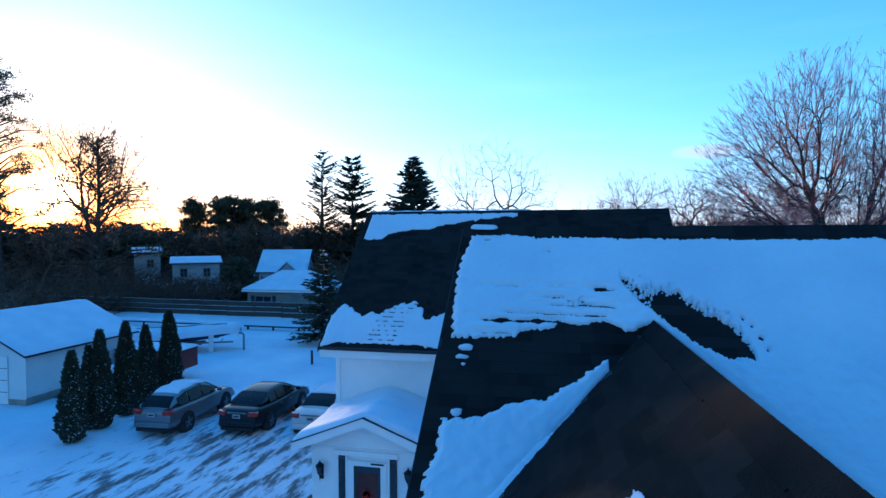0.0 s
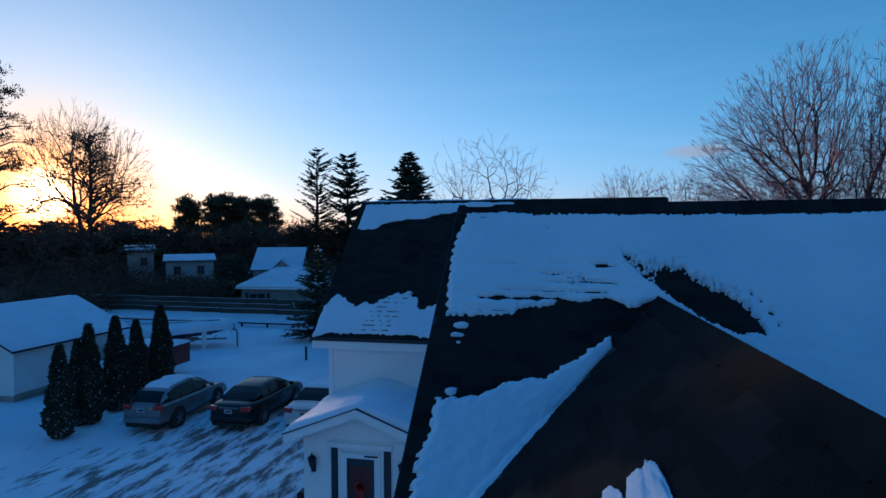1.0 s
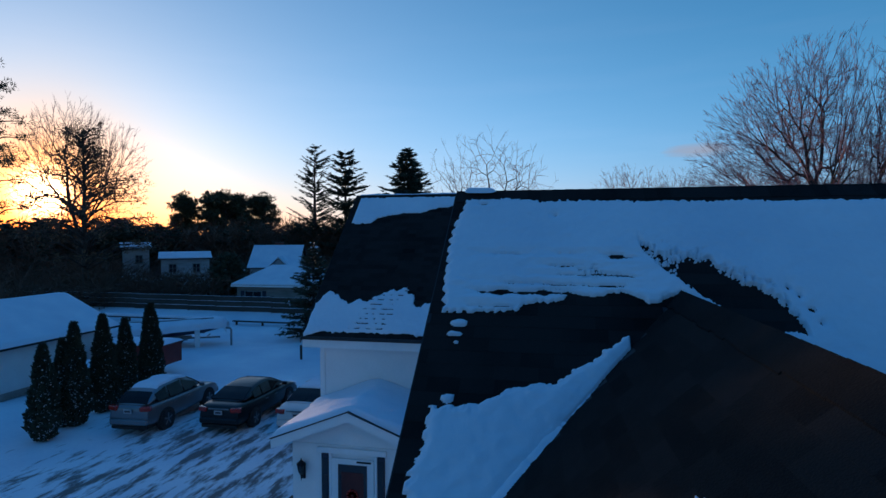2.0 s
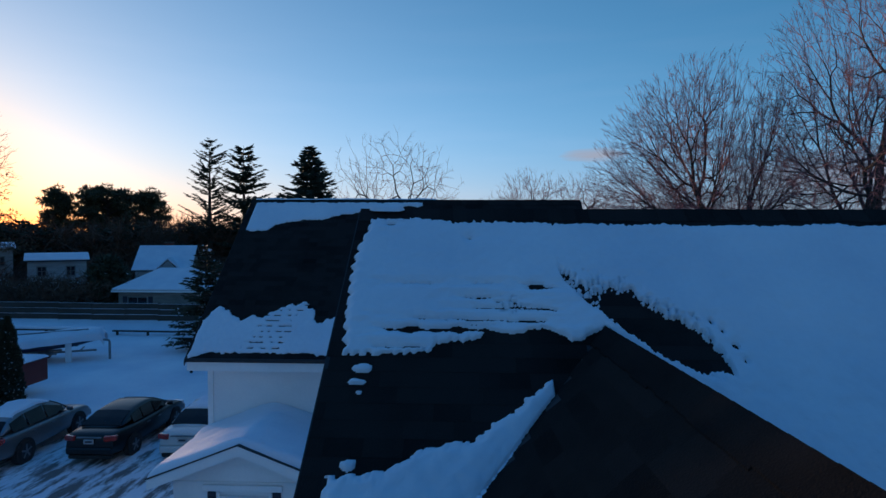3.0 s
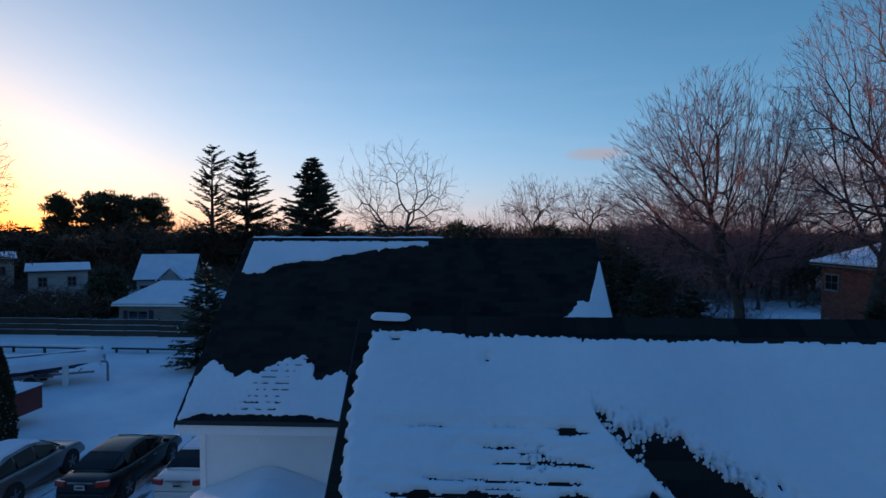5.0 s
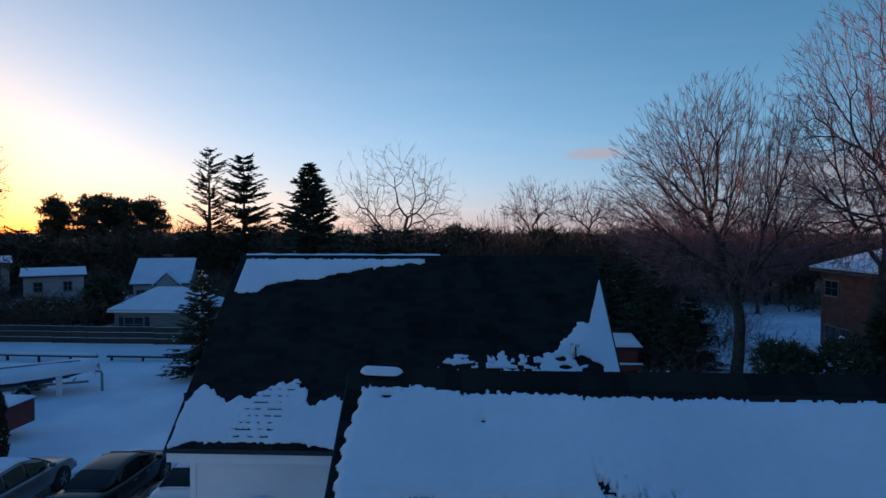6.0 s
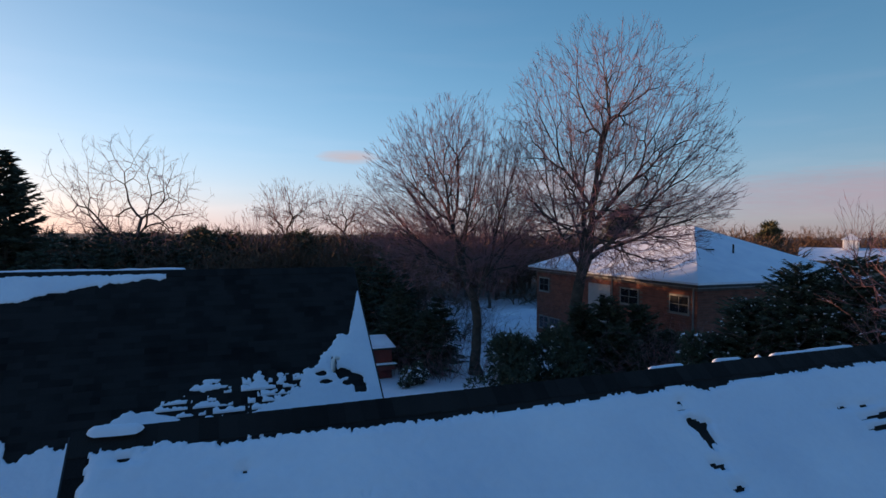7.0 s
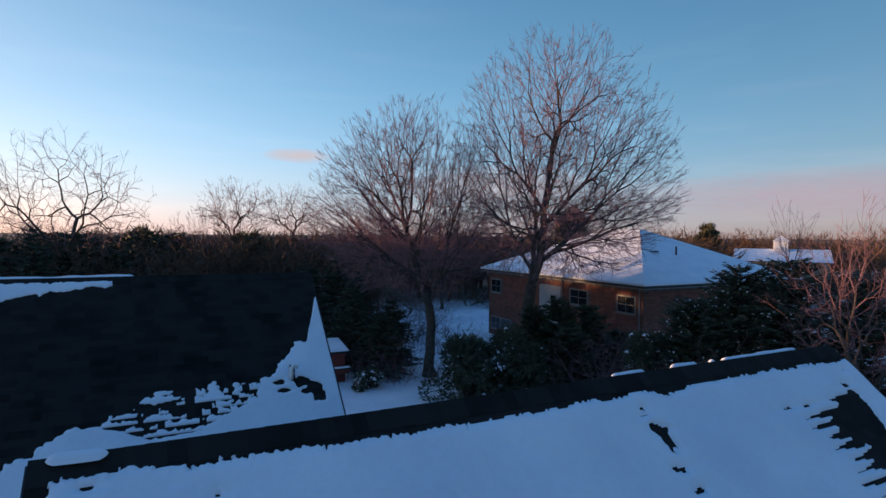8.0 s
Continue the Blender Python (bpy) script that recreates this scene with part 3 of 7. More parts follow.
def slope_matrix(origin, along, up):
    """Local x along the eave, local y up the slope, local z out of the roof."""
    a, u = Vector(along).normalized(), Vector(up).normalized()
    n = a.cross(u)
    return Matrix(((a.x, u.x, n.x, origin[0]), (a.y, u.y, n.y, origin[1]), (a.z, u.z, n.z, origin[2]), (0, 0, 0, 1)))


EXPOSURE, TAB = 0.143, 0.3


def shingle_boxes(length, rise, keep, seed, step=EXPOSURE, tab=TAB):
    """Places of the shingles on a slope: x, y, width, in its own plane."""
    rng = random.Random(seed)
    rows = int(rise / step) + 1
    out = []
    for r in range(rows):
        x = -rng.random() * tab
        while x < length:
            w = 0.04 * max(2, round(tab * rng.uniform(0.55, 1.35) / 0.04))
            a, b = max(x, 0), min(x + w, length)
            if b - a > 0.03 and keep((a + b) / 2, (r + 0.5) * step):
                out.append((a, b, r * step, rng.uniform(0.0, 0.008)))
            x += w
    return out


def shingle_solid(s, a, b, y, lift, top, step=EXPOSURE):
    """One shingle: its butt proud, its head tucked under the course above."""
    y1 = min(y + step + 0.02, top)
    t0, t1 = 0.004 + 0.2 * lift, 0.0025
    s.add([(a + 0.0004, y, 0), (b - 0.0004, y, 0), (b - 0.0004, y1, 0), (a + 0.0004, y1, 0),
           (a + 0.0004, y, t0), (b - 0.0004, y, t0), (b - 0.0004, y1, t1), (a + 0.0004, y1, t1)],
          [(0, 3, 2, 1), (4, 5, 6, 7), (0, 1, 5, 4), (1, 2, 6, 5), (2, 3, 7, 6), (3, 0, 4, 7)])


def roof_slope(m, length, rise, seed, keep=lambda x, y: True, outline=None, thick=0.12):
    """A deck with shingles on it, under the house."""
    outline = outline or [(0, 0), (length, 0), (length, rise), (0, rise)]
    deck = part("roof", Shape().prism([(x, y, -0.002) for x, y in outline], (0, 0, -thick)), FASCIA, house, m=m)
    s = Shape()
    for a, b, y, lift in shingle_boxes(length, rise, keep, seed):
        shingle_solid(s, a, b, y, lift, rise)
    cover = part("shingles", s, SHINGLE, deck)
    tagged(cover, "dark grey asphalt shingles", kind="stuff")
    return deck


rise_main = (RIDGE_Y - EAVE_Y) * math.hypot(1, PITCH)
M_MAIN = slope_matrix((LEFT_X, EAVE_Y, main_eave_z), (1, 0, 0), (0, 1, PITCH))


def on_main(x, y):
    """True where the front gable does not cover the main slope."""
    wx, wy = LEFT_X + x, EAVE_Y + y / math.hypot(1, PITCH)
    z = RIDGE_Z - PITCH * (RIDGE_Y - wy)
    return z > GABLE_Z - GABLE_PITCH * abs(wx - GABLE_X) - 0.1


roof_slope(M_MAIN, RIGHT_X - LEFT_X, rise_main, 3, on_main)
M_BACK = slope_matrix((RIGHT_X, back_y, main_eave_z), (-1, 0, 0), (0, -1, PITCH))
roof_slope(M_BACK, RIGHT_X - LEFT_X, rise_main, 4)
rise_wing = (WING_Y - WING_EAVE) * math.hypot(1, WING_PITCH)
M_WING = slope_matrix((WING_L, WING_EAVE, wing_eave_z), (1, 0, 0), (0, 1, WING_PITCH))
roof_slope(M_WING, WING_R - WING_L, rise_wing, 5)
M_WINGB = slope_matrix((WING_R, wing_back, wing_eave_z), (-1, 0, 0), (0, -1, WING_PITCH))
roof_slope(M_WINGB, WING_R - WING_L, rise_wing, 6)

# front gable: its ridge runs towards -y, a little askew
SKEW = 0.03
gable_eave_x = -1.15
gable_eave_z = GABLE_Z - GABLE_PITCH * (GABLE_X - gable_eave_x)
rise_gable = (GABLE_X - gable_eave_x) * math.hypot(1, GABLE_PITCH)
apex_y = RIDGE_Y - (RIDGE_Z - GABLE_Z) / PITCH
gable_len = apex_y - GABLE_FRONT
M_GL = slope_matrix((gable_eave_x, apex_y, gable_eave_z), (SKEW, -1, 0), (1, SKEW, GABLE_PITCH))
M_GR = slope_matrix((2 * GABLE_X - gable_eave_x + SKEW * gable_len, GABLE_FRONT, gable_eave_z), (-SKEW, 1, 0), (-1, -SKEW, GABLE_PITCH))
valley_end = (gable_eave_z - (RIDGE_Z - PITCH * (RIDGE_Y - apex_y))) / PITCH   # how far back the eave end lies from the apex
left_outline = [(-valley_end, 0), (gable_len, 0), (gable_len, rise_gable), (0, rise_gable)]
right_outline = [(0, 0), (gable_len + valley_end, 0), (gable_len, rise_gable), (0, rise_gable)]


def gable_deck(m, outline):
    return part("roof", Shape().prism([(x, y, -0.002) for x, y in outline], (0, 0, -0.12)), FASCIA, house, m=m)


gable_left, gable_right = gable_deck(M_GL, left_outline), gable_deck(M_GR, right_outline)
s = Shape()
for a, b, y, lift in shingle_boxes(gable_len, rise_gable, lambda x, y: x < gable_len + valley_end * (1 - y / rise_gable), 8):
    shingle_solid(s, a, b, y, lift, rise_gable)
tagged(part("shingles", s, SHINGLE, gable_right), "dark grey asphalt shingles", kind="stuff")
part("wall", Shape().prism([(gable_eave_x + 0.2, GABLE_FRONT + 0.3, 0), (2 * GABLE_X - gable_eave_x - 0.2, GABLE_FRONT + 0.3, 0),
                            (2 * GABLE_X - gable_eave_x - 0.2, GABLE_FRONT + 0.3, gable_eave_z), (GABLE_X, GABLE_FRONT + 0.3, GABLE_Z - 0.25),
                            (gable_eave_x + 0.2, GABLE_FRONT + 0.3, gable_eave_z)], (0, 0.14, 0)), WHITE, house)
part("wall", clapboards_y(GABLE_FRONT + 0.45, EAVE_Y + 0.2, gable_eave_x + 0.2, 0, gable_eave_z), WHITE, house)
part("wall", clapboards_y(GABLE_FRONT + 0.45, EAVE_Y + 0.2, 2 * GABLE_X - gable_eave_x - 0.2, 0, gable_eave_z, 1), WHITE, house)


# ridge caps: overlapping folded shingles
def ridge_caps(name, p0, p1, drop, seed, width=0.15, step=0.14, mat=SHINGLE):
    a, b = Vector(p0), Vector(p1)
    d = (b - a).normalized()
    side = d.cross(Vector((0, 0, 1))).normalized()
    s, rng, length = Shape(), random.Random(seed), (b - a).length
    for i in range(int(length / step)):
        lift = 0.012 + rng.uniform(0, 0.0012)
        q0, q1 = a + d * (i * step), a + d * min(length, i * step + step + 0.012)
        n0, n1 = Vector((0, 0, lift + 0.003)), Vector((0, 0, lift))
        w = width + rng.uniform(-0.008, 0.008)
        low = Vector((0, 0, -drop * w))
        top = [q0 - side * w + low + n0, q0 + n0, q0 + side * w + low + n0, q1 + side * w + low + n1, q1 + n1, q1 - side * w + low + n1]
        under = [p - Vector((0, 0, 0.014)) for p in top]
        s.add(top + under, [(0, 1, 4, 5), (1, 2, 3, 4), (6, 11, 10, 7), (7, 10, 9, 8), (0, 6, 7, 1), (1, 7, 8, 2), (3, 9, 10, 4), (4, 10, 11, 5), (0, 5, 11, 6), (2, 8, 9, 3)])
    ob = part(name, s, mat, house)
    return tagged(ob, "overlapping dark ridge shingles", kind="stuff")


ridge_caps("ridge_cap", (LEFT_X, RIDGE_Y, RIDGE_Z), (RIGHT_X, RIDGE_Y, RIDGE_Z), PITCH, 1)
ridge_caps("ridge_cap", (WING_L, WING_Y, WING_Z), (WING_R, WING_Y, WING_Z), WING_PITCH, 2)
ridge_caps("ridge_cap", (GABLE_X, apex_y, GABLE_Z), (GABLE_X + SKEW * gable_len, GABLE_FRONT, GABLE_Z), GABLE_PITCH, 3, mat=SHINGLE_ONE)


# rake boards at the open ends of the roofs
def rake(x, y_ridge, z_ridge, y_eave, pitch, out):
    z_e = z_ridge - pitch * abs(y_ridge - y_eave)
    for y_e in (y_eave, 2 * y_ridge - y_eave):
        a, b = Vector((x, y_ridge, z_ridge)), Vector((x, y_e, z_e))
        part("rake_board", Shape().prism([a + Vector((0, 0, -0.02)), b + Vector((0, 0, -0.02)), b + Vector((0, 0, -0.13)), a + Vector((0, 0, -0.13))], (out * 0.015, 0, 0)), FASCIA, house)


rake(LEFT_X - 0.001, RIDGE_Y, RIDGE_Z, EAVE_Y, PITCH, -1)
rake(RIGHT_X + 0.001, RIDGE_Y, RIDGE_Z, EAVE_Y, PITCH, 1)
rake(WING_L - 0.001, WING_Y, WING_Z, WING_EAVE, WING_PITCH, -1)
rake(WING_R + 0.001, WING_Y, WING_Z, WING_EAVE, WING_PITCH, 1)


# ------------------------------------------------------------------ snow on the roofs
def wobble(x, y, scale, seed):
    """Smooth noise of about -1 to 1 on arrays, from a few turned waves and a lattice."""
    rng = np.random.RandomState(seed)
    out = np.zeros_like(x)
    for k in range(9):
        a, f, ph = rng.uniform(0, 2 * np.pi), scale * rng.uniform(0.5, 2.2), rng.uniform(0, 2 * np.pi)
        out += np.sin((x * np.cos(a) + y * np.sin(a)) * f * 2 * np.pi + ph + 1.3 * np.sin((x * np.sin(a) - y * np.cos(a)) * f * 1.7 * np.pi + ph * 2))
    return out / 4.0


def edge(x, xs, ys):
    return np.interp(x, xs, ys)


def snow_sheet(name, m, x0, x1, y0, y1, cover, label, cell=0.02, thick=0.035):
    """Snow on a slope, where cover(x, y), a distance in metres to its rim, is above zero. Its rim is rounded."""
    nx, ny = int((x1 - x0) / cell) + 1, int((y1 - y0) / cell) + 1
    gx, gy = np.meshgrid(np.linspace(x0, x1, nx), np.linspace(y0, y1, ny))
    d = cover(gx, gy)
    h = thick * np.sqrt(np.clip(d / 0.06, 0, 1)) * (1 + 0.18 * wobble(gx, gy, 0.9, 5)) + 0.004 * wobble(gx, gy, 3.1, 6) * (d > 0.03)
    h = np.where(d > 0, np.maximum(h, 0.003) + 0.014, 0.0)
    inside = d > 0
    cells = inside[:-1, :-1] | inside[1:, :-1] | inside[:-1, 1:] | inside[1:, 1:]
    used = np.zeros_like(inside)
    used[:-1, :-1] |= cells; used[1:, :-1] |= cells; used[:-1, 1:] |= cells; used[1:, 1:] |= cells
    index = -np.ones(used.shape, int)
    index[used] = np.arange(used.sum())
    verts = np.stack([gx[used], gy[used], h[used]], 1)
    faces = np.stack([index[:-1, :-1][cells], index[:-1, 1:][cells], index[1:, 1:][cells], index[1:, :-1][cells]], 1)
    ob = arrays(name, verts, faces, SNOW, True)
    ob.matrix_basis = m
    return tagged(ob, label, "snow", kind="stuff")


K_MAIN, K_WING = math.hypot(1, PITCH), math.hypot(1, WING_PITCH)


def courses(wy, eave, k, seed, x, depth=0.02):
    """The step that the shingle courses give to a rim of snow."""
    return depth * np.abs(((wy - eave) * k / EXPOSURE) % 1.0 - 0.5) * 2


def chance(a, b):
    """A fixed random number from 0 to 1 for each pair of whole numbers."""
    k = np.sin(a * 12.9898 + b * 78.233) * 43758.5453
    return k - np.floor(k)


def grain(x, y, size):
    """Speckles of that size, 0 to 1."""
    return chance(np.floor(x / size), np.floor(y / size))


def main_snow(u, v):
    x, y = LEFT_X + u, EAVE_Y + v / K_MAIN
    row = np.floor(v / EXPOSURE)
    rough = 0.035 * wobble(x, y, 1.6, 21) + 0.022 * wobble(x, y, 6, 22) + 0.03 * np.sin(row * 12.9898 + np.floor(x * 2.3 + np.sin(row * 4.1)) * 78.233)
    fuzz = grain(x, y, 0.013)
    top = edge(x, [-1.0, 0.25, 1.25, 2.7, 4.4, 4.73, 4.92, 6.0, 8.1], [7.55, 7.5, 7.48, 7.465, 7.484, 7.42, 7.457, 7.483, 7.465]) - y + 0.35 * rough + 0.014 * wobble(x, y, 9, 24)
    left = x - edge(y, [4.7, 5.0, 5.4, 6.23, 6.56, 6.92, 7.19, 7.39, 7.56], [-0.94, -0.945, -0.88, -0.97, -1.02, -1.045, -1.035, -0.98, -0.965]) + 0.1 * rough + 0.014 * np.sin(v / EXPOSURE * 2 * np.pi) + 0.01 * wobble(x, y, 9, 23)
    right = RIGHT_X - 0.02 - x
    low = y - edge(x, [-1.0, -0.66, -0.28, -0.24, 0.127, 0.17, 0.41, 0.58, 0.74, 0.88, 0.98, 1.16, 1.3, 1.6], [6.2, 6.225, 6.24, 6.3, 6.357, 6.405, 6.395, 6.43, 6.435, 6.346, 6.35, 6.44, 6.2, 4.0]) + 0.18 * rough + 0.014 * wobble(x, y, 7, 27)
    upper = np.minimum.reduce([top, left, right, low])
    # bare courses above the lower rim, each broken and ragged
    for yc, a, b, w in ((6.412, -0.66, 0.24, 0.024), (6.27, -0.68, -0.28, 0.006), (6.502, -0.5, 0.12, 0.005), (6.495, -0.1, 0.34, 0.009), (6.488, 0.44, 0.68, 0.011), (6.452, 0.0, 0.3, 0.004),
                        (6.6, 0.02, 0.3, 0.009), (6.61, 0.32, 0.52, 0.006), (6.6, 0.5, 0.68, 0.016), (6.69, 0.06, 0.27, 0.008), (6.8, 0.52, 0.7, 0.017), (6.66, 0.3, 0.5, 0.006), (6.82, -0.6, -0.35, 0.003), (6.82, 0.1, 0.3, 0.003)):
        along = np.minimum(x - a, b - x) + 0.1 * wobble(x, y * 3, 2.5, 31)
        thin = w * (0.95 + 0.7 * wobble(x * 0.9, y * 0.3, 2.6, 32 + int(yc * 100))) + 0.006 * (fuzz - 0.5) + 0.003 * wobble(x, y, 12, 34)
        upper = np.minimum(upper, np.maximum(np.abs(y - yc - 0.005 * wobble(x, y * 0, 2.0, 33)) - thin, -0.15 * along))
    # thawed speckle between those courses
    spot = 1.0 - np.hypot((x - 0.42) / 0.17, (y - 6.63) / 0.09)
    upper = np.where((spot > 0) & (fuzz > 0.93 - 0.35 * np.clip(spot, 0, 1) - 0.12 * wobble(x, y, 6, 35)), -0.01, upper)
    # the dark streak above the gable's peak: a soft upper rim, a sharper lower one
    rim_hi = edge(x, [0.86, 0.98, 1.11, 1.3, 1.45, 1.54, 1.68, 1.87, 1.98, 2.06], [6.985, 6.86, 6.785, 6.79, 6.77, 6.66, 6.58, 6.47, 6.37, 6.2])
    rim_lo = edge(x, [0.86, 0.91, 1.08, 1.21, 1.36, 1.54, 1.66, 1.85, 2.06], [6.985, 6.84, 6.65, 6.54, 6.39, 6.24, 6.17, 6.08, 6.1])
    ragged = 0.022 * wobble(x, y, 4, 41) + 0.018 * wobble(x, y, 9, 42) + 0.02 * wobble(x * 2.2, y * 0.6, 6, 46)
    inside = np.minimum(rim_hi - y + 1.6 * ragged + 0.07 * (fuzz - 0.45) * (grain(x, y, 0.05) + 0.4), y - rim_lo + 0.5 * ragged + 0.02 * (fuzz - 0.5))
    # thin old snow lies over its upper end
    veil = np.clip((1.3 - x) / 0.3, 0, 1) * np.clip((rim_hi - y) / 0.05, 0, 1) * np.clip((y - rim_lo) / 0.02, 0, 1)
    inside = np.where((veil > 0.2) & (grain(x, y, 0.022) * 0.5 + fuzz * 0.5 > 1.02 - 0.52 * veil), -0.012, inside)
    inside = np.where((x > 0.86) & (x < 2.07), inside, -1.0)
    # crumbs of dark beyond its upper rim
    crumbs = np.where((y - rim_hi < 0.16) & (y > rim_hi) & (x > 1.0) & (x < 2.2), 0.2 * wobble(x, y, 3.2, 49) + 0.16 * wobble(x, y, 8, 50) - 0.22 - 1.1 * (y - rim_hi) + 0.1 * (fuzz - 0.5), -1.0)
    upper = np.minimum(upper, -np.maximum(inside, 0.3 * crumbs))
    # small holes
    for cx, cy, rx, ry in ((4.28, 7.15, 0.1, 0.08), (4.3, 7.07, 0.075, 0.12), (4.217, 7.285, 0.05, 0.02), (4.25, 7.34, 0.04, 0.018), (4.168, 6.826, 0.045, 0.025), (4.255, 6.812, 0.05, 0.028), (4.262, 6.641, 0.06, 0.03),
                           (-0.74, 7.475, 0.04, 0.018), (8.08, 7.36, 0.04, 0.02), (7.8, 7.19, 0.09, 0.03), (0.05, 7.3, 0.02, 0.012), (6.4, 7.088, 0.09, 0.012), (6.78, 7.072, 0.11, 0.014), (2.12, 6.42, 0.02, 0.02), (2.17, 6.3, 0.03, 0.018), (2.2, 6.19, 0.02, 0.02), (2.05, 6.5, 0.015, 0.02)):
        upper = np.minimum(upper, (np.hypot((x - cx) / rx, (y - cy) / ry) - 1 + 0.35 * wobble(x, y, 5, 43)) * min(rx, ry))
    # the bare patch at the far end, with a tapering tooth in each course
    course = 0.1095
    tooth_row = np.round((7.075 - y) / course)
    off = np.abs(y - (7.075 - tooth_row * course) - 0.012 * wobble(x, tooth_row, 0.6, 51))
    base = edge(y, [5.6, 6.3, 6.5, 6.65, 6.8, 6.95, 7.05, 7.1, 7.14], [7.0, 7.35, 7.25, 7.05, 6.95, 7.05, 7.4, 7.7, 7.85]) + 0.07 * wobble(x, y, 1.5, 44)
    tip = 6.46 + 0.25 * (chance(tooth_row, 3.0) - 0.3) + np.where(tooth_row < 0.5, 0.75, 0.0)
    reach = np.clip((x - tip) / np.maximum(base - tip, 0.05), 0, 1)
    patch = np.maximum(x - base, np.minimum(0.046 * reach ** 0.7 * (1 + 0.5 * wobble(x * 0.7, tooth_row, 1.4, 45)) - off, x - tip))
    patch = np.minimum.reduce([patch, edge(y, [5.6, 6.7, 6.86, 7.07, 7.15], [7.7, 7.8, 7.83, 7.92, 7.88]) - x + 0.03 * wobble(x, y, 2.0, 52), 7.15 - y])
    upper = np.minimum(upper, np.where(patch > 0, -0.05, np.abs(patch)))
    # the lower drift in the valley
    lower = np.minimum.reduce([edge(x, [-0.95, -0.8, -0.52, -0.415, -0.175, 0.07, 0.346, 0.66], [5.42, 5.43, 5.46, 5.52, 5.6, 5.65, 5.815, 6.03]) - y, left + 0.02,
                               y - (valley_line(x) - 0.33)]) + 0.3 * rough + 0.012 * wobble(x, y, 8, 28)
    lower = np.where(x < 0.68, lower, -0.1)
    for cx, cy, rx, ry in ((-0.797, 6.11, 0.07, 0.028), (-0.826, 6.01, 0.06, 0.02), (-0.8, 5.94, 0.02, 0.012), (-0.79, 5.5, 0.05, 0.03)):
        lower = np.maximum(lower, (1 - np.hypot((x - cx) / rx, (y - cy) / ry) + 0.3 * wobble(x, y, 6, 45)) * min(rx, ry))
    hidden = (RIDGE_Z - PITCH * (RIDGE_Y - y)) - (GABLE_Z - GABLE_PITCH * np.abs(x - GABLE_X - SKEW * (apex_y - y)))
    return np.minimum(np.maximum(upper, lower), hidden * 0.6 + 0.0)


def valley_line(x):
    """Where the front gable's near slope meets the main slope."""
    return apex_y - GABLE_PITCH / PITCH * (GABLE_X - x)


snow_sheet("roof_snow", M_MAIN, 0.0, 3.3, 0.4, rise_main, main_snow, "blue-white snow with bare streaks on the main roof", cell=0.0125)
snow_sheet("roof_snow", M_MAIN, 3.3, RIGHT_X - LEFT_X, 0.0, rise_main, main_snow, "smooth blue-white snow along the main roof", cell=0.024)


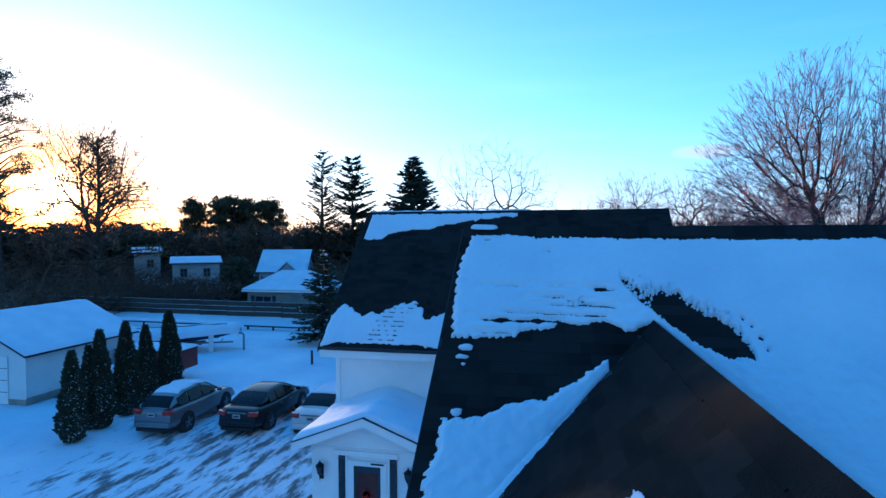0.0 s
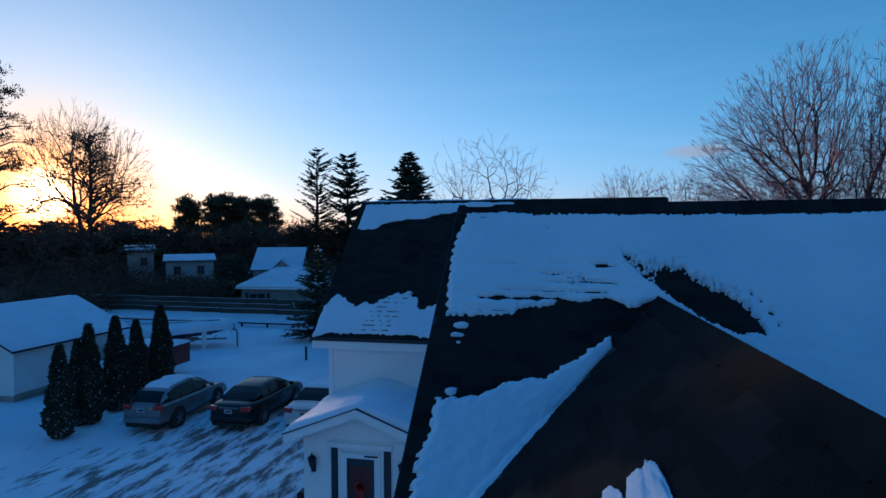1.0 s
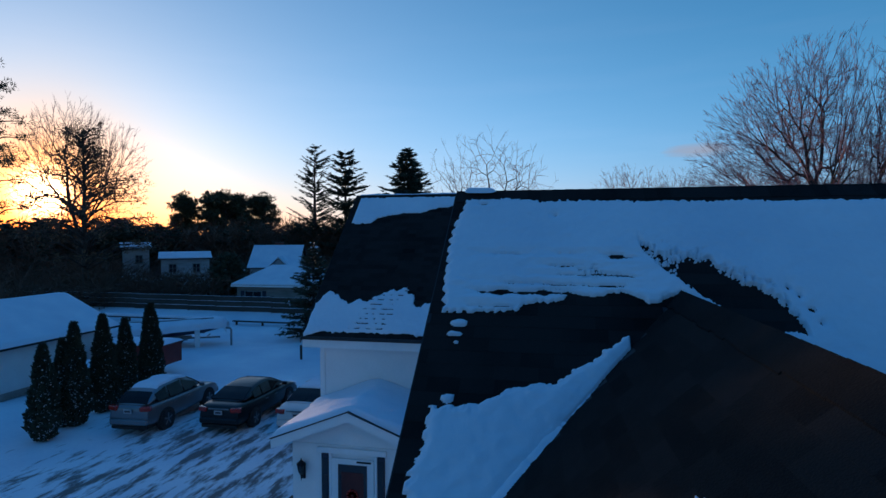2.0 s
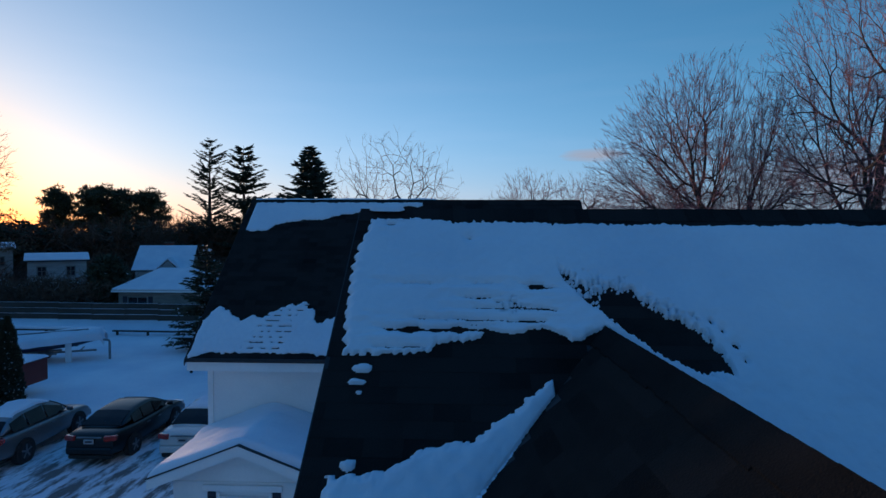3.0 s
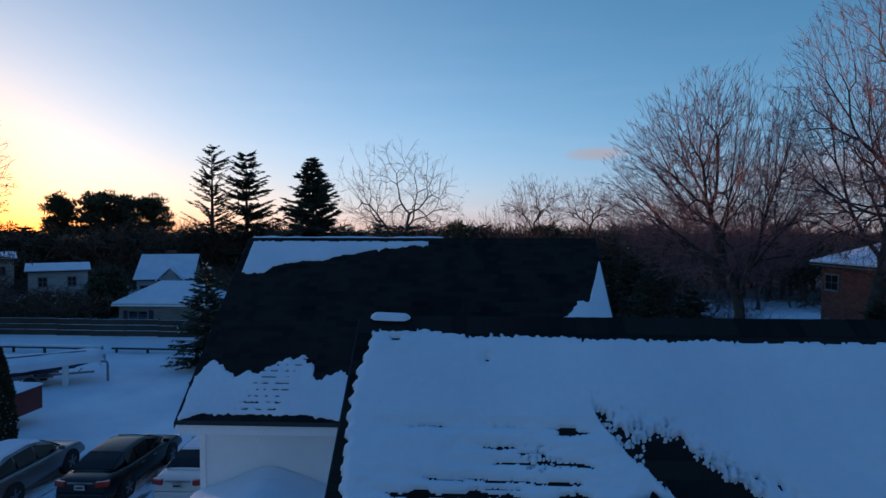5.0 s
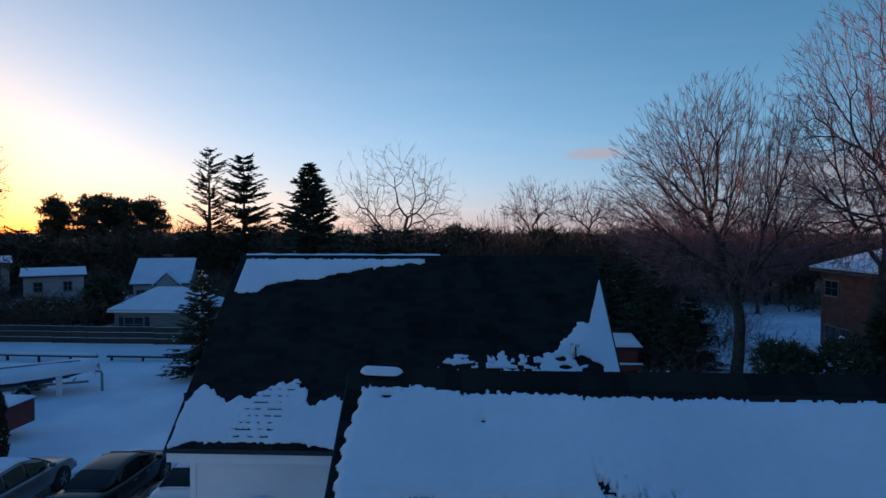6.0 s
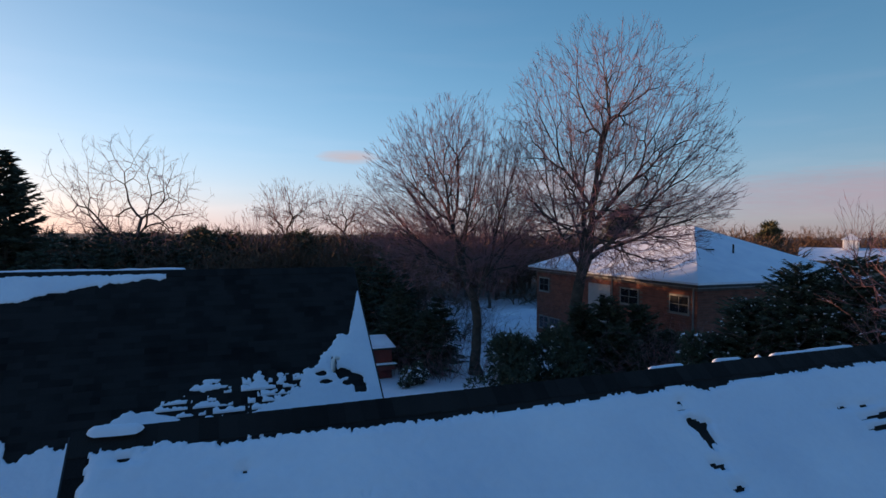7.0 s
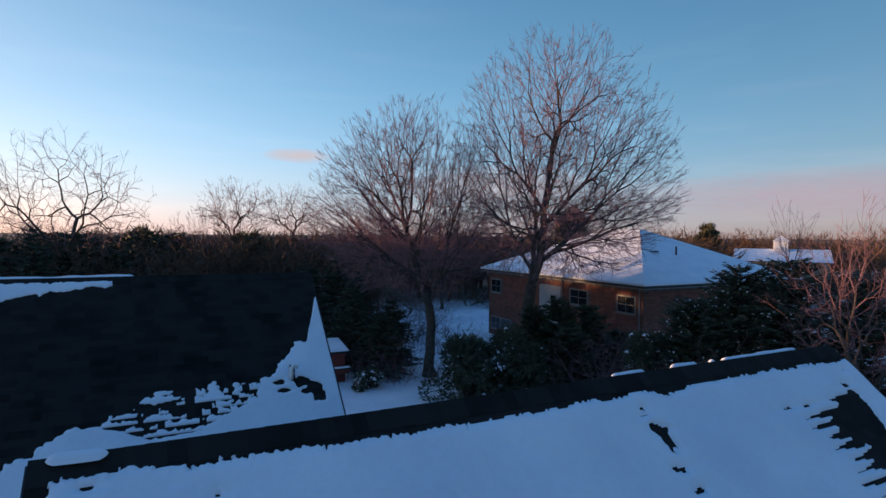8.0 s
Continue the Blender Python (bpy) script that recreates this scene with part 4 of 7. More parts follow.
def wing_snow(u, v):
    x, y = WING_L + u, 12.75 + v / rise_wing * 3.924
    row = np.floor(v / EXPOSURE)
    jag = 0.1 * np.sin(row * 12.9898 + np.floor(x * 3.4 + np.sin(row * 4.1)) * 78.233) + 0.13 * wobble(x, y, 0.9, 51) + 0.06 * wobble(x * 0.5, y * 3, 2.2, 56)
    rough = 0.06 * wobble(x, y, 1.2, 52) + 0.05 * wobble(x, y, 3.5, 53) + 0.4 * jag * 0.4
    up = np.minimum.reduce([16.6 - y - 0.4 * np.abs(rough), y - edge(x, [-5.7, -5.4, -4.94, -4.66, -3.57, -2.77, -1.94, -1.1], [15.75, 15.75, 15.77, 15.97, 16.1, 16.28, 16.41, 16.5]) + 0.4 * rough, x + 5.5, -1.1 - x])
    low = np.minimum.reduce([edge(x, [-5.6, -5.45, -5.38, -4.98, -4.78, -4.29, -3.99, -3.49, -3.24, -3.22, -3.03, -2.76, -2.4, -2.1, -1.75, -0.97, -0.55, 0.0, 1.5, 1.75, 2.0, 2.37, 2.6, 2.63, 3.06],
                                  [13.5, 13.75, 13.83, 13.64, 13.53, 13.64, 13.81, 13.95, 13.77, 13.5, 13.5, 13.64, 13.67, 13.72, 13.93, 14.08, 14.3, 14.45, 14.4, 14.56, 14.75, 15.11, 15.15, 15.2, 16.2]) - y + 0.7 * rough,
                             y - WING_EAVE - edge(x, [-5.6, -5.2, -3.2, -2.6], [-0.1, 0.02, 0.01, -0.06]) - 0.02 * wobble(x, y, 3.0, 65), x - WING_L - 0.05 - 0.02 * wobble(x, y, 4.0, 66), WING_R - 0.03 - x])
    # thin places that show the courses
    lap = (v / EXPOSURE) % 1.0
    slot = np.floor(x * 7.5 + 2.3 * np.sin(row * 2.7))
    solid = edge(x, [-2.2, -0.9, -0.4, 0.4, 1.0, 1.6], [14.2, 13.9, 13.7, 13.74, 14.0, 14.16])
    odds = 0.95 - (y - solid) / 0.85
    flakes = np.where(y < solid, 0.2, np.minimum((odds - chance(row, slot)) * 0.3, (0.62 + 0.35 * wobble(x, row * 1.3, 2.0, 64) - lap) * 0.12) + 0.03 * wobble(x, y, 5.0, 63))
    near = np.clip(np.minimum(x + 1.9, 1.75 - x) * 3, 0, 1)
    low = np.minimum(low, flakes * near + 0.3 * (1 - near))
    lines = np.abs((v / EXPOSURE) % 1.0 - 0.5) - 0.39
    gaps = np.where(np.abs(x + 4.1 - 0.5 * (y - 13.2)) + 0.15 * wobble(x, y, 2.0, 57) < 0.36, -lines * 0.3 - 0.006 + 0.006 * wobble(x, y, 5, 59), 0.3)
    low = np.minimum(low, np.maximum(gaps, 0.3 * wobble(x, y * 2, 2.2, 58) - 0.02))
    for cx, cy, rx, ry in ((2.14, 14.5, 0.08, 0.13), (2.3, 14.34, 0.2, 0.1), (2.5, 14.2, 0.2, 0.1), (2.62, 14.08, 0.13, 0.16), (1.85, 14.38, 0.12, 0.05), (1.98, 14.22, 0.14, 0.04)):
        low = np.minimum(low, (np.hypot((x - cx) / rx, (y - cy) / ry) - 1 + 0.4 * wobble(x, y, 2.5, 54)) * min(rx, ry))
    for cx, cy, rx, ry in ((0.673, 14.3, 0.15, 0.06), (0.673, 14.4, 0.1, 0.08), (0.68, 14.48, 0.05, 0.05), (1.075, 14.3, 0.08, 0.07), (1.07, 14.4, 0.06, 0.05), (-0.19, 14.4, 0.16, 0.04), (-0.25, 14.3, 0.3, 0.05), (0.38, 14.25, 0.07, 0.05)):
        low = np.maximum(low, (1 - np.hypot((x - cx) / rx, (y - cy) / ry) + 0.4 * wobble(x, y, 3, 55)) * min(rx, ry))
    return np.maximum(up, low)


snow_sheet("roof_snow", M_WING, 0.0, WING_R - WING_L, 0.0, rise_wing, wing_snow, "patchy blue-white snow on the rear wing's roof", cell=0.016, thick=0.018)
# snow left along the tops of the two ridges
def ridge_strip(name, x0, x1, y, z, wide, thick, label, seed):
    n, m = max(30, int((x1 - x0) / 0.04)), 9
    u, v = np.meshgrid(np.linspace(0, 1, n), np.linspace(-1, 1, m))
    w = wide * np.clip(np.minimum(u, 1 - u) * (x1 - x0) / 0.05, 0.02, 1) ** 0.5 * (1 + 0.3 * wobble(u * (x1 - x0), u * 0, 0.8, seed))
    h = thick * np.sqrt(np.clip(1 - v ** 2, 0, 1)) * np.clip(np.minimum(u, 1 - u) * (x1 - x0) / 0.05, 0, 1) ** 0.5 * (1 + 0.25 * wobble(u * (x1 - x0), v * 0.1, 1.1, seed + 1))
    verts = np.stack([x0 + u * (x1 - x0), y + v * w, z + h - 0.35 * np.abs(v) * w], -1).reshape(-1, 3)
    i = np.arange(n * m).reshape(m, n)
    ob = arrays(name, verts, np.stack([i[:-1, :-1].ravel(), i[:-1, 1:].ravel(), i[1:, 1:].ravel(), i[1:, :-1].ravel()], 1), SNOW, True)
    return tagged(ob, label, "snow", kind="stuff")


ridge_strip("ridge_snow", WING_L + 0.05, -0.7, WING_Y + 0.1, WING_Z - 0.01, 0.1, 0.06, "narrow line of snow along the wing's ridge", 131)
ridge_strip("ridge_snow", -1.0, -0.63, RIDGE_Y - 0.035, RIDGE_Z + 0.003, 0.06, 0.045, "small pillow of snow on the main ridge", 133)
for xa, xb in ((4.25, 4.75), (5.2, 5.65), (5.9, 5.98), (6.15, 7.7)):
    ridge_strip("ridge_snow", xa, xb, RIDGE_Y + 0.11, RIDGE_Z - 0.02, 0.06, 0.035, "thin snow behind the main ridge", int(xa * 10))


# the drift laps over the valley on to the front gable
def valley_snow(u, v):
    x = gable_eave_x + v / math.hypot(1, GABLE_PITCH)
    y = apex_y - u
    rough = 0.03 * wobble(x, y, 1.6, 21) + 0.02 * wobble(x, y, 6, 22)
    valley = valley_line(x)
    lap = edge(x, [-1.2, -0.4, 0.05, 0.4, 0.66], [0.2, 0.13, 0.06, 0.03, 0.0])
    return np.minimum.reduce([y - valley + lap + 0.5 * rough, valley + 0.12 - y, x + 0.93, 0.66 - x])


snow_sheet("roof_snow", M_GL, -valley_end if valley_end > 0 else 0.3, 3.6, 0.0, rise_gable * 0.85, valley_snow, "rim of drifted snow along the roof valley")
# ------------------------------------------------------------------ ground
def driveway_snow():
    """Snow over the whole ground, worn through to dark gravel in streaks where cars turn."""
    mat = surface("trodden_snow", (0.6, 0.64, 0.72), (0.8, 0.82, 0.85), 0.35, 9, rough=0.8, bump=0.35, spec=0.2)
    nodes, links = mat.node_tree.nodes, mat.node_tree.links
    bsdf = nodes["Principled BSDF"]
    snow_colour = bsdf.inputs["Base Color"].links[0].from_socket
    coord = nodes.new("ShaderNodeTexCoord")
    sep = nodes.new("ShaderNodeSeparateXYZ")
    links.new(coord.outputs["Object"], sep.inputs[0])

    def maths(op, a, b):
        node = nodes.new("ShaderNodeMath")
        node.operation = op
        for i, v in enumerate((a, b)):
            if isinstance(v, (int, float)):
                node.inputs[i].default_value = v
            else:
                links.new(v, node.inputs[i])
        return node.outputs[0]

    # how far inside the parking area a place lies, 0 to 1
    box = 1.0
    for axis, at, sign, soft in (("X", -17.5, 1, 5.0), ("X", -5.3, -1, 1.5), ("Y", 9.0, 1, 3.0), ("Y", 23.5, -1, 2.0)):
        ramp = maths("MULTIPLY", maths("SUBTRACT", sep.outputs[axis], at), sign / soft)
        ramp = maths("MINIMUM", maths("MAXIMUM", ramp, 0.0), 1.0)
        box = maths("MULTIPLY", ramp, box)
    turn = nodes.new("ShaderNodeMapping")
    turn.inputs["Rotation"].default_value = (0, 0, radians(14))
    turn.inputs["Scale"].default_value = (2.8, 0.7, 1.0)
    links.new(coord.outputs["Object"], turn.inputs["Vector"])
    worn = nodes.new("ShaderNodeTexNoise")
    worn.inputs["Scale"].default_value, worn.inputs["Detail"].default_value, worn.inputs["Roughness"].default_value = 0.95, 8.0, 0.66
    links.new(turn.outputs["Vector"], worn.inputs["Vector"])
    level = maths("SUBTRACT", maths("ADD", worn.outputs["Fac"], maths("MULTIPLY", box, 0.19)), 0.66)
    mask = maths("MINIMUM", maths("MAXIMUM", maths("MULTIPLY", level, 8.0), 0.0), 0.88)
    gravel = nodes.new("ShaderNodeTexNoise")
    gravel.inputs["Scale"].default_value = 22.0
    links.new(coord.outputs["Object"], gravel.inputs["Vector"])
    dirt = nodes.new("ShaderNodeValToRGB")
    dirt.color_ramp.elements[0].color, dirt.color_ramp.elements[1].color = (0.04, 0.03, 0.024, 1), (0.15, 0.115, 0.095, 1)
    links.new(gravel.outputs["Fac"], dirt.inputs["Fac"])
    mix = nodes.new("ShaderNodeMix")
    mix.data_type = "RGBA"
    links.new(mask, mix.inputs["Factor"])
    links.new(snow_colour, mix.inputs["A"])
    links.new(dirt.outputs["Color"], mix.inputs["B"])
    # shade under the woods, put into the ground colour as brown with little snow
    reach = nodes.new("ShaderNodeVectorMath")
    reach.operation = "DISTANCE"
    reach.inputs[1].default_value = (-6, 14, 0)
    links.new(coord.outputs["Object"], reach.inputs[0])
    patch = nodes.new("ShaderNodeTexNoise")
    patch.inputs["Scale"].default_value, patch.inputs["Detail"].default_value = 0.18, 6.0
    links.new(coord.outputs["Object"], patch.inputs["Vector"])
    under = maths("ADD", maths("MULTIPLY", maths("SUBTRACT", reach.outputs["Value"], 56.0), 0.06), maths("SUBTRACT", patch.outputs["Fac"], 0.5))
    under = maths("MINIMUM", maths("MAXIMUM", under, 0.0), 0.9)
    floor_shade = nodes.new("ShaderNodeValToRGB")
    floor_shade.color_ramp.elements[0].color, floor_shade.color_ramp.elements[1].color = (0.05, 0.034, 0.024, 1), (0.15, 0.1, 0.07, 1)
    links.new(gravel.outputs["Fac"], floor_shade.inputs["Fac"])
    floor_mix = nodes.new("ShaderNodeMix")
    floor_mix.data_type = "RGBA"
    links.new(under, floor_mix.inputs["Factor"])
    links.new(mix.outputs["Result"], floor_mix.inputs["A"])
    links.new(floor_shade.outputs["Color"], floor_mix.inputs["B"])
    links.new(floor_mix.outputs["Result"], bsdf.inputs["Base Color"])
    return mat


GROUND = driveway_snow()


def lie(x, y):
    """The height of the ground: flat about the house, a bank towards the street, soft swells."""
    x, y = np.asarray(x, float), np.asarray(y, float)
    bank = 0.85 / (1 + np.exp(-np.clip(y - 38.5, -30, 30) * 1.3)) / (1 + np.exp(np.clip(x + 4, -60, 60) * 0.5))
    far = np.clip(np.hypot(x, y - 12) - 34, 0, 60) / 60
    return bank + far * 0.5 * wobble(x, y, 0.012, 71) - 0.0 + 0.03 * wobble(x, y, 0.12, 72) * np.clip((np.hypot(x - 1, y - 9) - 9) / 6, 0, 1)


def sheet():
    line = np.unique(np.concatenate([np.linspace(-45, 45, 226), np.array([-3000, -1600, -900, -500, -300, -200, -150, -120, -100, -80, -66, -55]), -np.array([-3000, -1600, -900, -500, -300, -200, -150, -120, -100, -80, -66, -55])]))
    gx, gy = np.meshgrid(line, line + 12)
    n = len(line)
    i = np.arange(n * n).reshape(n, n)
    faces = np.stack([i[:-1, :-1].ravel(), i[:-1, 1:].ravel(), i[1:, 1:].ravel(), i[1:, :-1].ravel()], 1)
    ob = arrays("ground", np.stack([gx.ravel(), gy.ravel(), lie(gx, gy).ravel()], 1), faces, GROUND, True)
    return tagged(ob, "snow-covered ground with dark worn tracks", "ground", kind="structure")


sheet()
# ------------------------------------------------------------------ entrance porch, part of the house
GLASS = surface("dark_glass", (0.01, 0.012, 0.016), (0.025, 0.028, 0.034), 1, 6, rough=0.08, bump=0.0, spec=0.6)
SHUTTER = surface("dark_blue_shutter", (0.012, 0.014, 0.028), (0.028, 0.03, 0.05), 3, 50, rough=0.6, bump=0.1)
IRON = surface("black_iron", (0.012, 0.012, 0.014), (0.03, 0.03, 0.034), 5, 60, rough=0.5, metal=0.6, bump=0.2)
RED_DOOR = surface("dark_red_door", (0.05, 0.008, 0.008), (0.1, 0.02, 0.016), 2, 30, rough=0.5, bump=0.05)
WREATH = surface("red_bow", (0.35, 0.02, 0.015), (0.55, 0.05, 0.03), 6, 60, rough=0.7, bump=0.2)

PX, PY, PW, P_APEX, P_SLOPE = -3.9, 11.43, 1.26, 3.15, 0.386
porch_back = WING_EAVE + 0.33
porch = part("porch", clapboards(PX - PW, PX + PW, PY, 0, 2.4), WHITE, house, "small white gabled entrance porch")
for side in (-1, 1):
    part("side_wall", clapboards_y(PY + 0.16, porch_back - 0.03, PX + side * PW, 0, 2.44, side), WHITE, porch)
part("gable", Shape().prism([(PX - PW - 0.02, PY + 0.01, 2.4), (PX + PW + 0.02, PY + 0.01, 2.4), (PX + PW + 0.02, PY + 0.01, P_APEX - P_SLOPE * (PW + 0.02) - 0.1), (PX, PY + 0.01, P_APEX - 0.12), (PX - PW - 0.02, PY + 0.01, P_APEX - P_SLOPE * (PW + 0.02) - 0.1)], (0, 0.12, 0)), WHITE, porch)
for side in (-1, 1):
    over = 1.63
    edge_z = P_APEX - P_SLOPE * over
    outline = [(PX, PY - 0.22, P_APEX), (PX + side * over, PY - 0.22, edge_z), (PX + side * over, PY - 0.22, edge_z - 0.05), (PX, PY - 0.22, P_APEX - 0.05)]
    part("roof_half", Shape().prism(outline, (0, porch_back - PY + 0.2, 0)), FASCIA, porch)
    outline = [(PX, PY - 0.235, P_APEX - 0.018), (PX + side * (over - 0.01), PY - 0.235, edge_z - 0.018), (PX + side * (over - 0.01), PY - 0.235, edge_z - 0.2), (PX, PY - 0.235, P_APEX - 0.2)]
    part("rake_board", Shape().prism(outline, (0, 0.03, 0)), WHITE, porch)
    # thin dark strip that stands in for the shadow under the porch snow
    outline = [(PX, PY - 0.25, P_APEX + 0.006), (PX + side * (over + 0.01), PY - 0.25, edge_z + 0.006), (PX + side * (over + 0.01), PY - 0.25, edge_z - 0.014), (PX, PY - 0.25, P_APEX - 0.014)]
    part("shade_drip_edge", Shape().prism(outline, (0, 0.028, 0)), FASCIA, porch)
    part("eave_board", Shape().box(*sorted((PX + side * (over - 0.01), PX + side * (over - 0.04))), PY - 0.2, porch_back - 0.02, edge_z - 0.2, edge_z - 0.056), WHITE, porch)
# door with its casing, sidelights and lanterns
door = part("door", Shape().soft(PX - 0.41, PX + 0.47, PY - 0.06, PY - 0.02, 0.12, 2.16, 0.01), WHITE, porch, "white storm door with a tall dark pane")
part("pane", Shape().box(PX - 0.27, PX + 0.33, PY - 0.066, PY - 0.0605, 0.45, 2.05), GLASS, door, "dark pane showing a red door behind")
part("inner_panel", Shape().soft(PX - 0.2, PX + 0.26, PY - 0.071, PY - 0.0665, 0.5, 1.9, 0.002), RED_DOOR, door)
bow = Shape()
for k in range(10):
    a = k * 0.628
    bow.soft(-0.05, 0.05, -0.008, 0.008, 0.02, 0.12, 0.006, Matrix.Translation((PX + 0.03, PY - 0.08, 1.45)) @ Matrix.Rotation(a, 4, "Y"))
bow.soft(PX - 0.03, PX + 0.01, PY - 0.09, PY - 0.074, 1.12, 1.42, 0.006).soft(PX + 0.04, PX + 0.08, PY - 0.09, PY - 0.074, 1.08, 1.42, 0.006)
part("bow", bow, WREATH, door, "red ribbon bow")
part("handle", Shape().soft(PX - 0.37, PX - 0.34, PY - 0.1, PY - 0.062, 1.0, 1.2, 0.008), IRON, door)
part("closer", Shape().soft(PX + 0.12, PX + 0.42, PY - 0.09, PY - 0.062, 2.1, 2.13, 0.01), IRON, door)
for a, b in ((-0.47, -0.412), (0.472, 0.53)):
    part("casing", Shape().soft(PX + a, PX + b, PY - 0.05, PY - 0.017, 0.1, 2.24, 0.01), WHITE, porch)
part("casing", Shape().soft(PX - 0.72, PX + 0.72, PY - 0.055, PY - 0.017, 2.243, 2.36, 0.01), WHITE, porch)
for a in (-0.63, 0.535):
    light = part("sidelight", Shape().soft(PX + a, PX + a + 0.15, PY - 0.045, PY - 0.017, 0.15, 2.235, 0.01), SHUTTER, porch, "narrow dark sidelight")
    part("pane", Shape().box(PX + a + 0.025, PX + a + 0.125, PY - 0.05, PY - 0.0455, 0.25, 2.15), GLASS, light)
part("step", Shape().soft(PX - 0.8, PX + 0.8, PY - 0.9, PY - 0.07, -0.05, 0.1, 0.02), surface("concrete_step", (0.25, 0.25, 0.25), (0.4, 0.39, 0.38), 2, 40), porch)


def lantern(x):
    y = PY - 0.13
    body = part("lantern", Shape().tube([(x, y, 1.83), (x, y, 1.86), (x, y, 2.0)], [0.04, 0.055, 0.085], 6), GLASS, porch, "black wall lantern")
    part("cap", Shape().tube([(x, y, 2.0), (x, y, 2.02), (x, y, 2.06), (x, y, 2.09), (x, y, 2.13)], [0.1, 0.1, 0.055, 0.02, 0.008], 6), IRON, body)
    part("tail", Shape().tube([(x, y, 1.83), (x, y, 1.8), (x, y, 1.74), (x, y, 1.68)], [0.045, 0.02, 0.014, 0.004], 6), IRON, body)
    part("bracket", Shape().tube([(x, y, 1.76), (x, y + 0.07, 1.72), (x, y + 0.115, 1.78)], 0.012, 6), IRON, body)
    part("back_plate", Shape().soft(x - 0.04, x + 0.04, y + 0.1, y + 0.122, 1.68, 1.95, 0.008), IRON, body)
    bars = Shape()
    for k in range(6):
        a = k * math.pi / 3
        bars.tube([(x + 0.057 * math.cos(a), y + 0.057 * math.sin(a), 1.86), (x + 0.088 * math.cos(a), y + 0.088 * math.sin(a), 2.0)], 0.006, 4)
    part("cage", bars, IRON, body)


lantern(PX - 1.02)
lantern(PX + 0.96)
part("mailbox", Shape().soft(PX - PW - 0.22, PX - PW - 0.02, PY + 0.05, PY + 0.35, 0.95, 1.15, 0.03), IRON, porch, "black mailbox")


def porch_snow():
    """A rounded blanket over the porch roof."""
    n, m = 60, 40
    xs, ys = np.linspace(-1.66, 1.66, n), np.linspace(PY - 0.2, porch_back - 0.02, m)
    gx, gy = np.meshgrid(xs, ys)
    ridge = P_APEX - P_SLOPE * np.sqrt(gx ** 2 + 0.03)
    rim = np.minimum(1.66 - np.abs(gx), gy - ys[0])
    z = ridge + 0.13 * np.sqrt(np.clip(rim / 0.14, 0, 1)) + 0.012 * wobble(gx, gy, 0.8, 81) + np.clip((gy - porch_back + 0.35), 0, 1) * 0.25 - 0.03 * (rim <= 0)
    i = np.arange(n * m).reshape(m, n)
    faces = np.stack([i[:-1, :-1].ravel(), i[:-1, 1:].ravel(), i[1:, 1:].ravel(), i[1:, :-1].ravel()], 1)
    ob = arrays("porch_snow", np.stack([gx.ravel() + PX, gy.ravel(), z.ravel()], 1), faces, SNOW, True)
    tagged(ob, "thick rounded snow on the porch roof", "snow", kind="stuff")


porch_snow()
# a bent vent pipe on the wing's roof
vent_y, vent_x = 14.45, 2.12
vent_z = WING_Z - WING_PITCH * (WING_Y - vent_y)
part("vent_pipe", Shape().tube([(vent_x, vent_y, vent_z - 0.05), (vent_x, vent_y, vent_z + 0.2), (vent_x + 0.05, vent_y - 0.02, vent_z + 0.26), (vent_x + 0.12, vent_y - 0.03, vent_z + 0.22)], 0.045, 10), WHITE, house, "white bent vent pipe", True)


# ------------------------------------------------------------------ lumps of old snow on the front gable
def gable_lump(x, y, rx, ry, h, seed):
    n = 44
    s, t = np.meshgrid(np.linspace(-1.15, 1.15, n), np.linspace(-1.15, 1.15, n))
    r = np.hypot(s, t) + 0.07 * wobble(s, t * ry / rx * 0.5, 0.7, seed) + 0.035 * wobble(s, t * ry / rx * 0.5, 1.6, seed + 1)
    z = h * np.sqrt(np.clip(1 - r, 0, 1)) * (1 + 0.25 * wobble(s, t, 0.7, seed + 2)) + np.where(r < 1, 0.02, -0.02)
    wx, wy = x + s * rx, y + t * ry
    wz = GABLE_Z - GABLE_PITCH * (GABLE_X + SKEW * (apex_y - wy) - wx) + z * 1.2
    i = np.arange(n * n).reshape(n, n)
    keep = (r < 1.1)
    cells = keep[:-1, :-1] & keep[1:, 1:] & keep[1:, :-1] & keep[:-1, 1:]
    faces = np.stack([i[:-1, :-1][cells], i[:-1, 1:][cells], i[1:, 1:][cells], i[1:, :-1][cells]], 1)
    ob = arrays("snow_lump", np.stack([wx.ravel(), wy.ravel(), wz.ravel()], 1), faces, SNOW, True)
    tagged(ob, "bright lump of old snow on the gable's shingles", "snow", kind="stuff")


gable_lump(0.63, 3.08, 0.045, 0.34, 0.03, 91)
gable_lump(0.565, 3.06, 0.06, 0.36, 0.028, 93)
gable_lump(0.44, 3.16, 0.06, 0.27, 0.02, 95)
gable_lump(0.33, 3.14, 0.06, 0.2, 0.016, 99)
# ------------------------------------------------------------------ garage
STUCCO = surface("white_stucco", (0.6, 0.61, 0.62), (0.78, 0.78, 0.77), 0.6, 20, rough=0.8, bump=0.2)
DIRTY = surface("stained_footing", (0.16, 0.14, 0.12), (0.36, 0.33, 0.3), 0.8, 12, rough=0.9, bump=0.3)


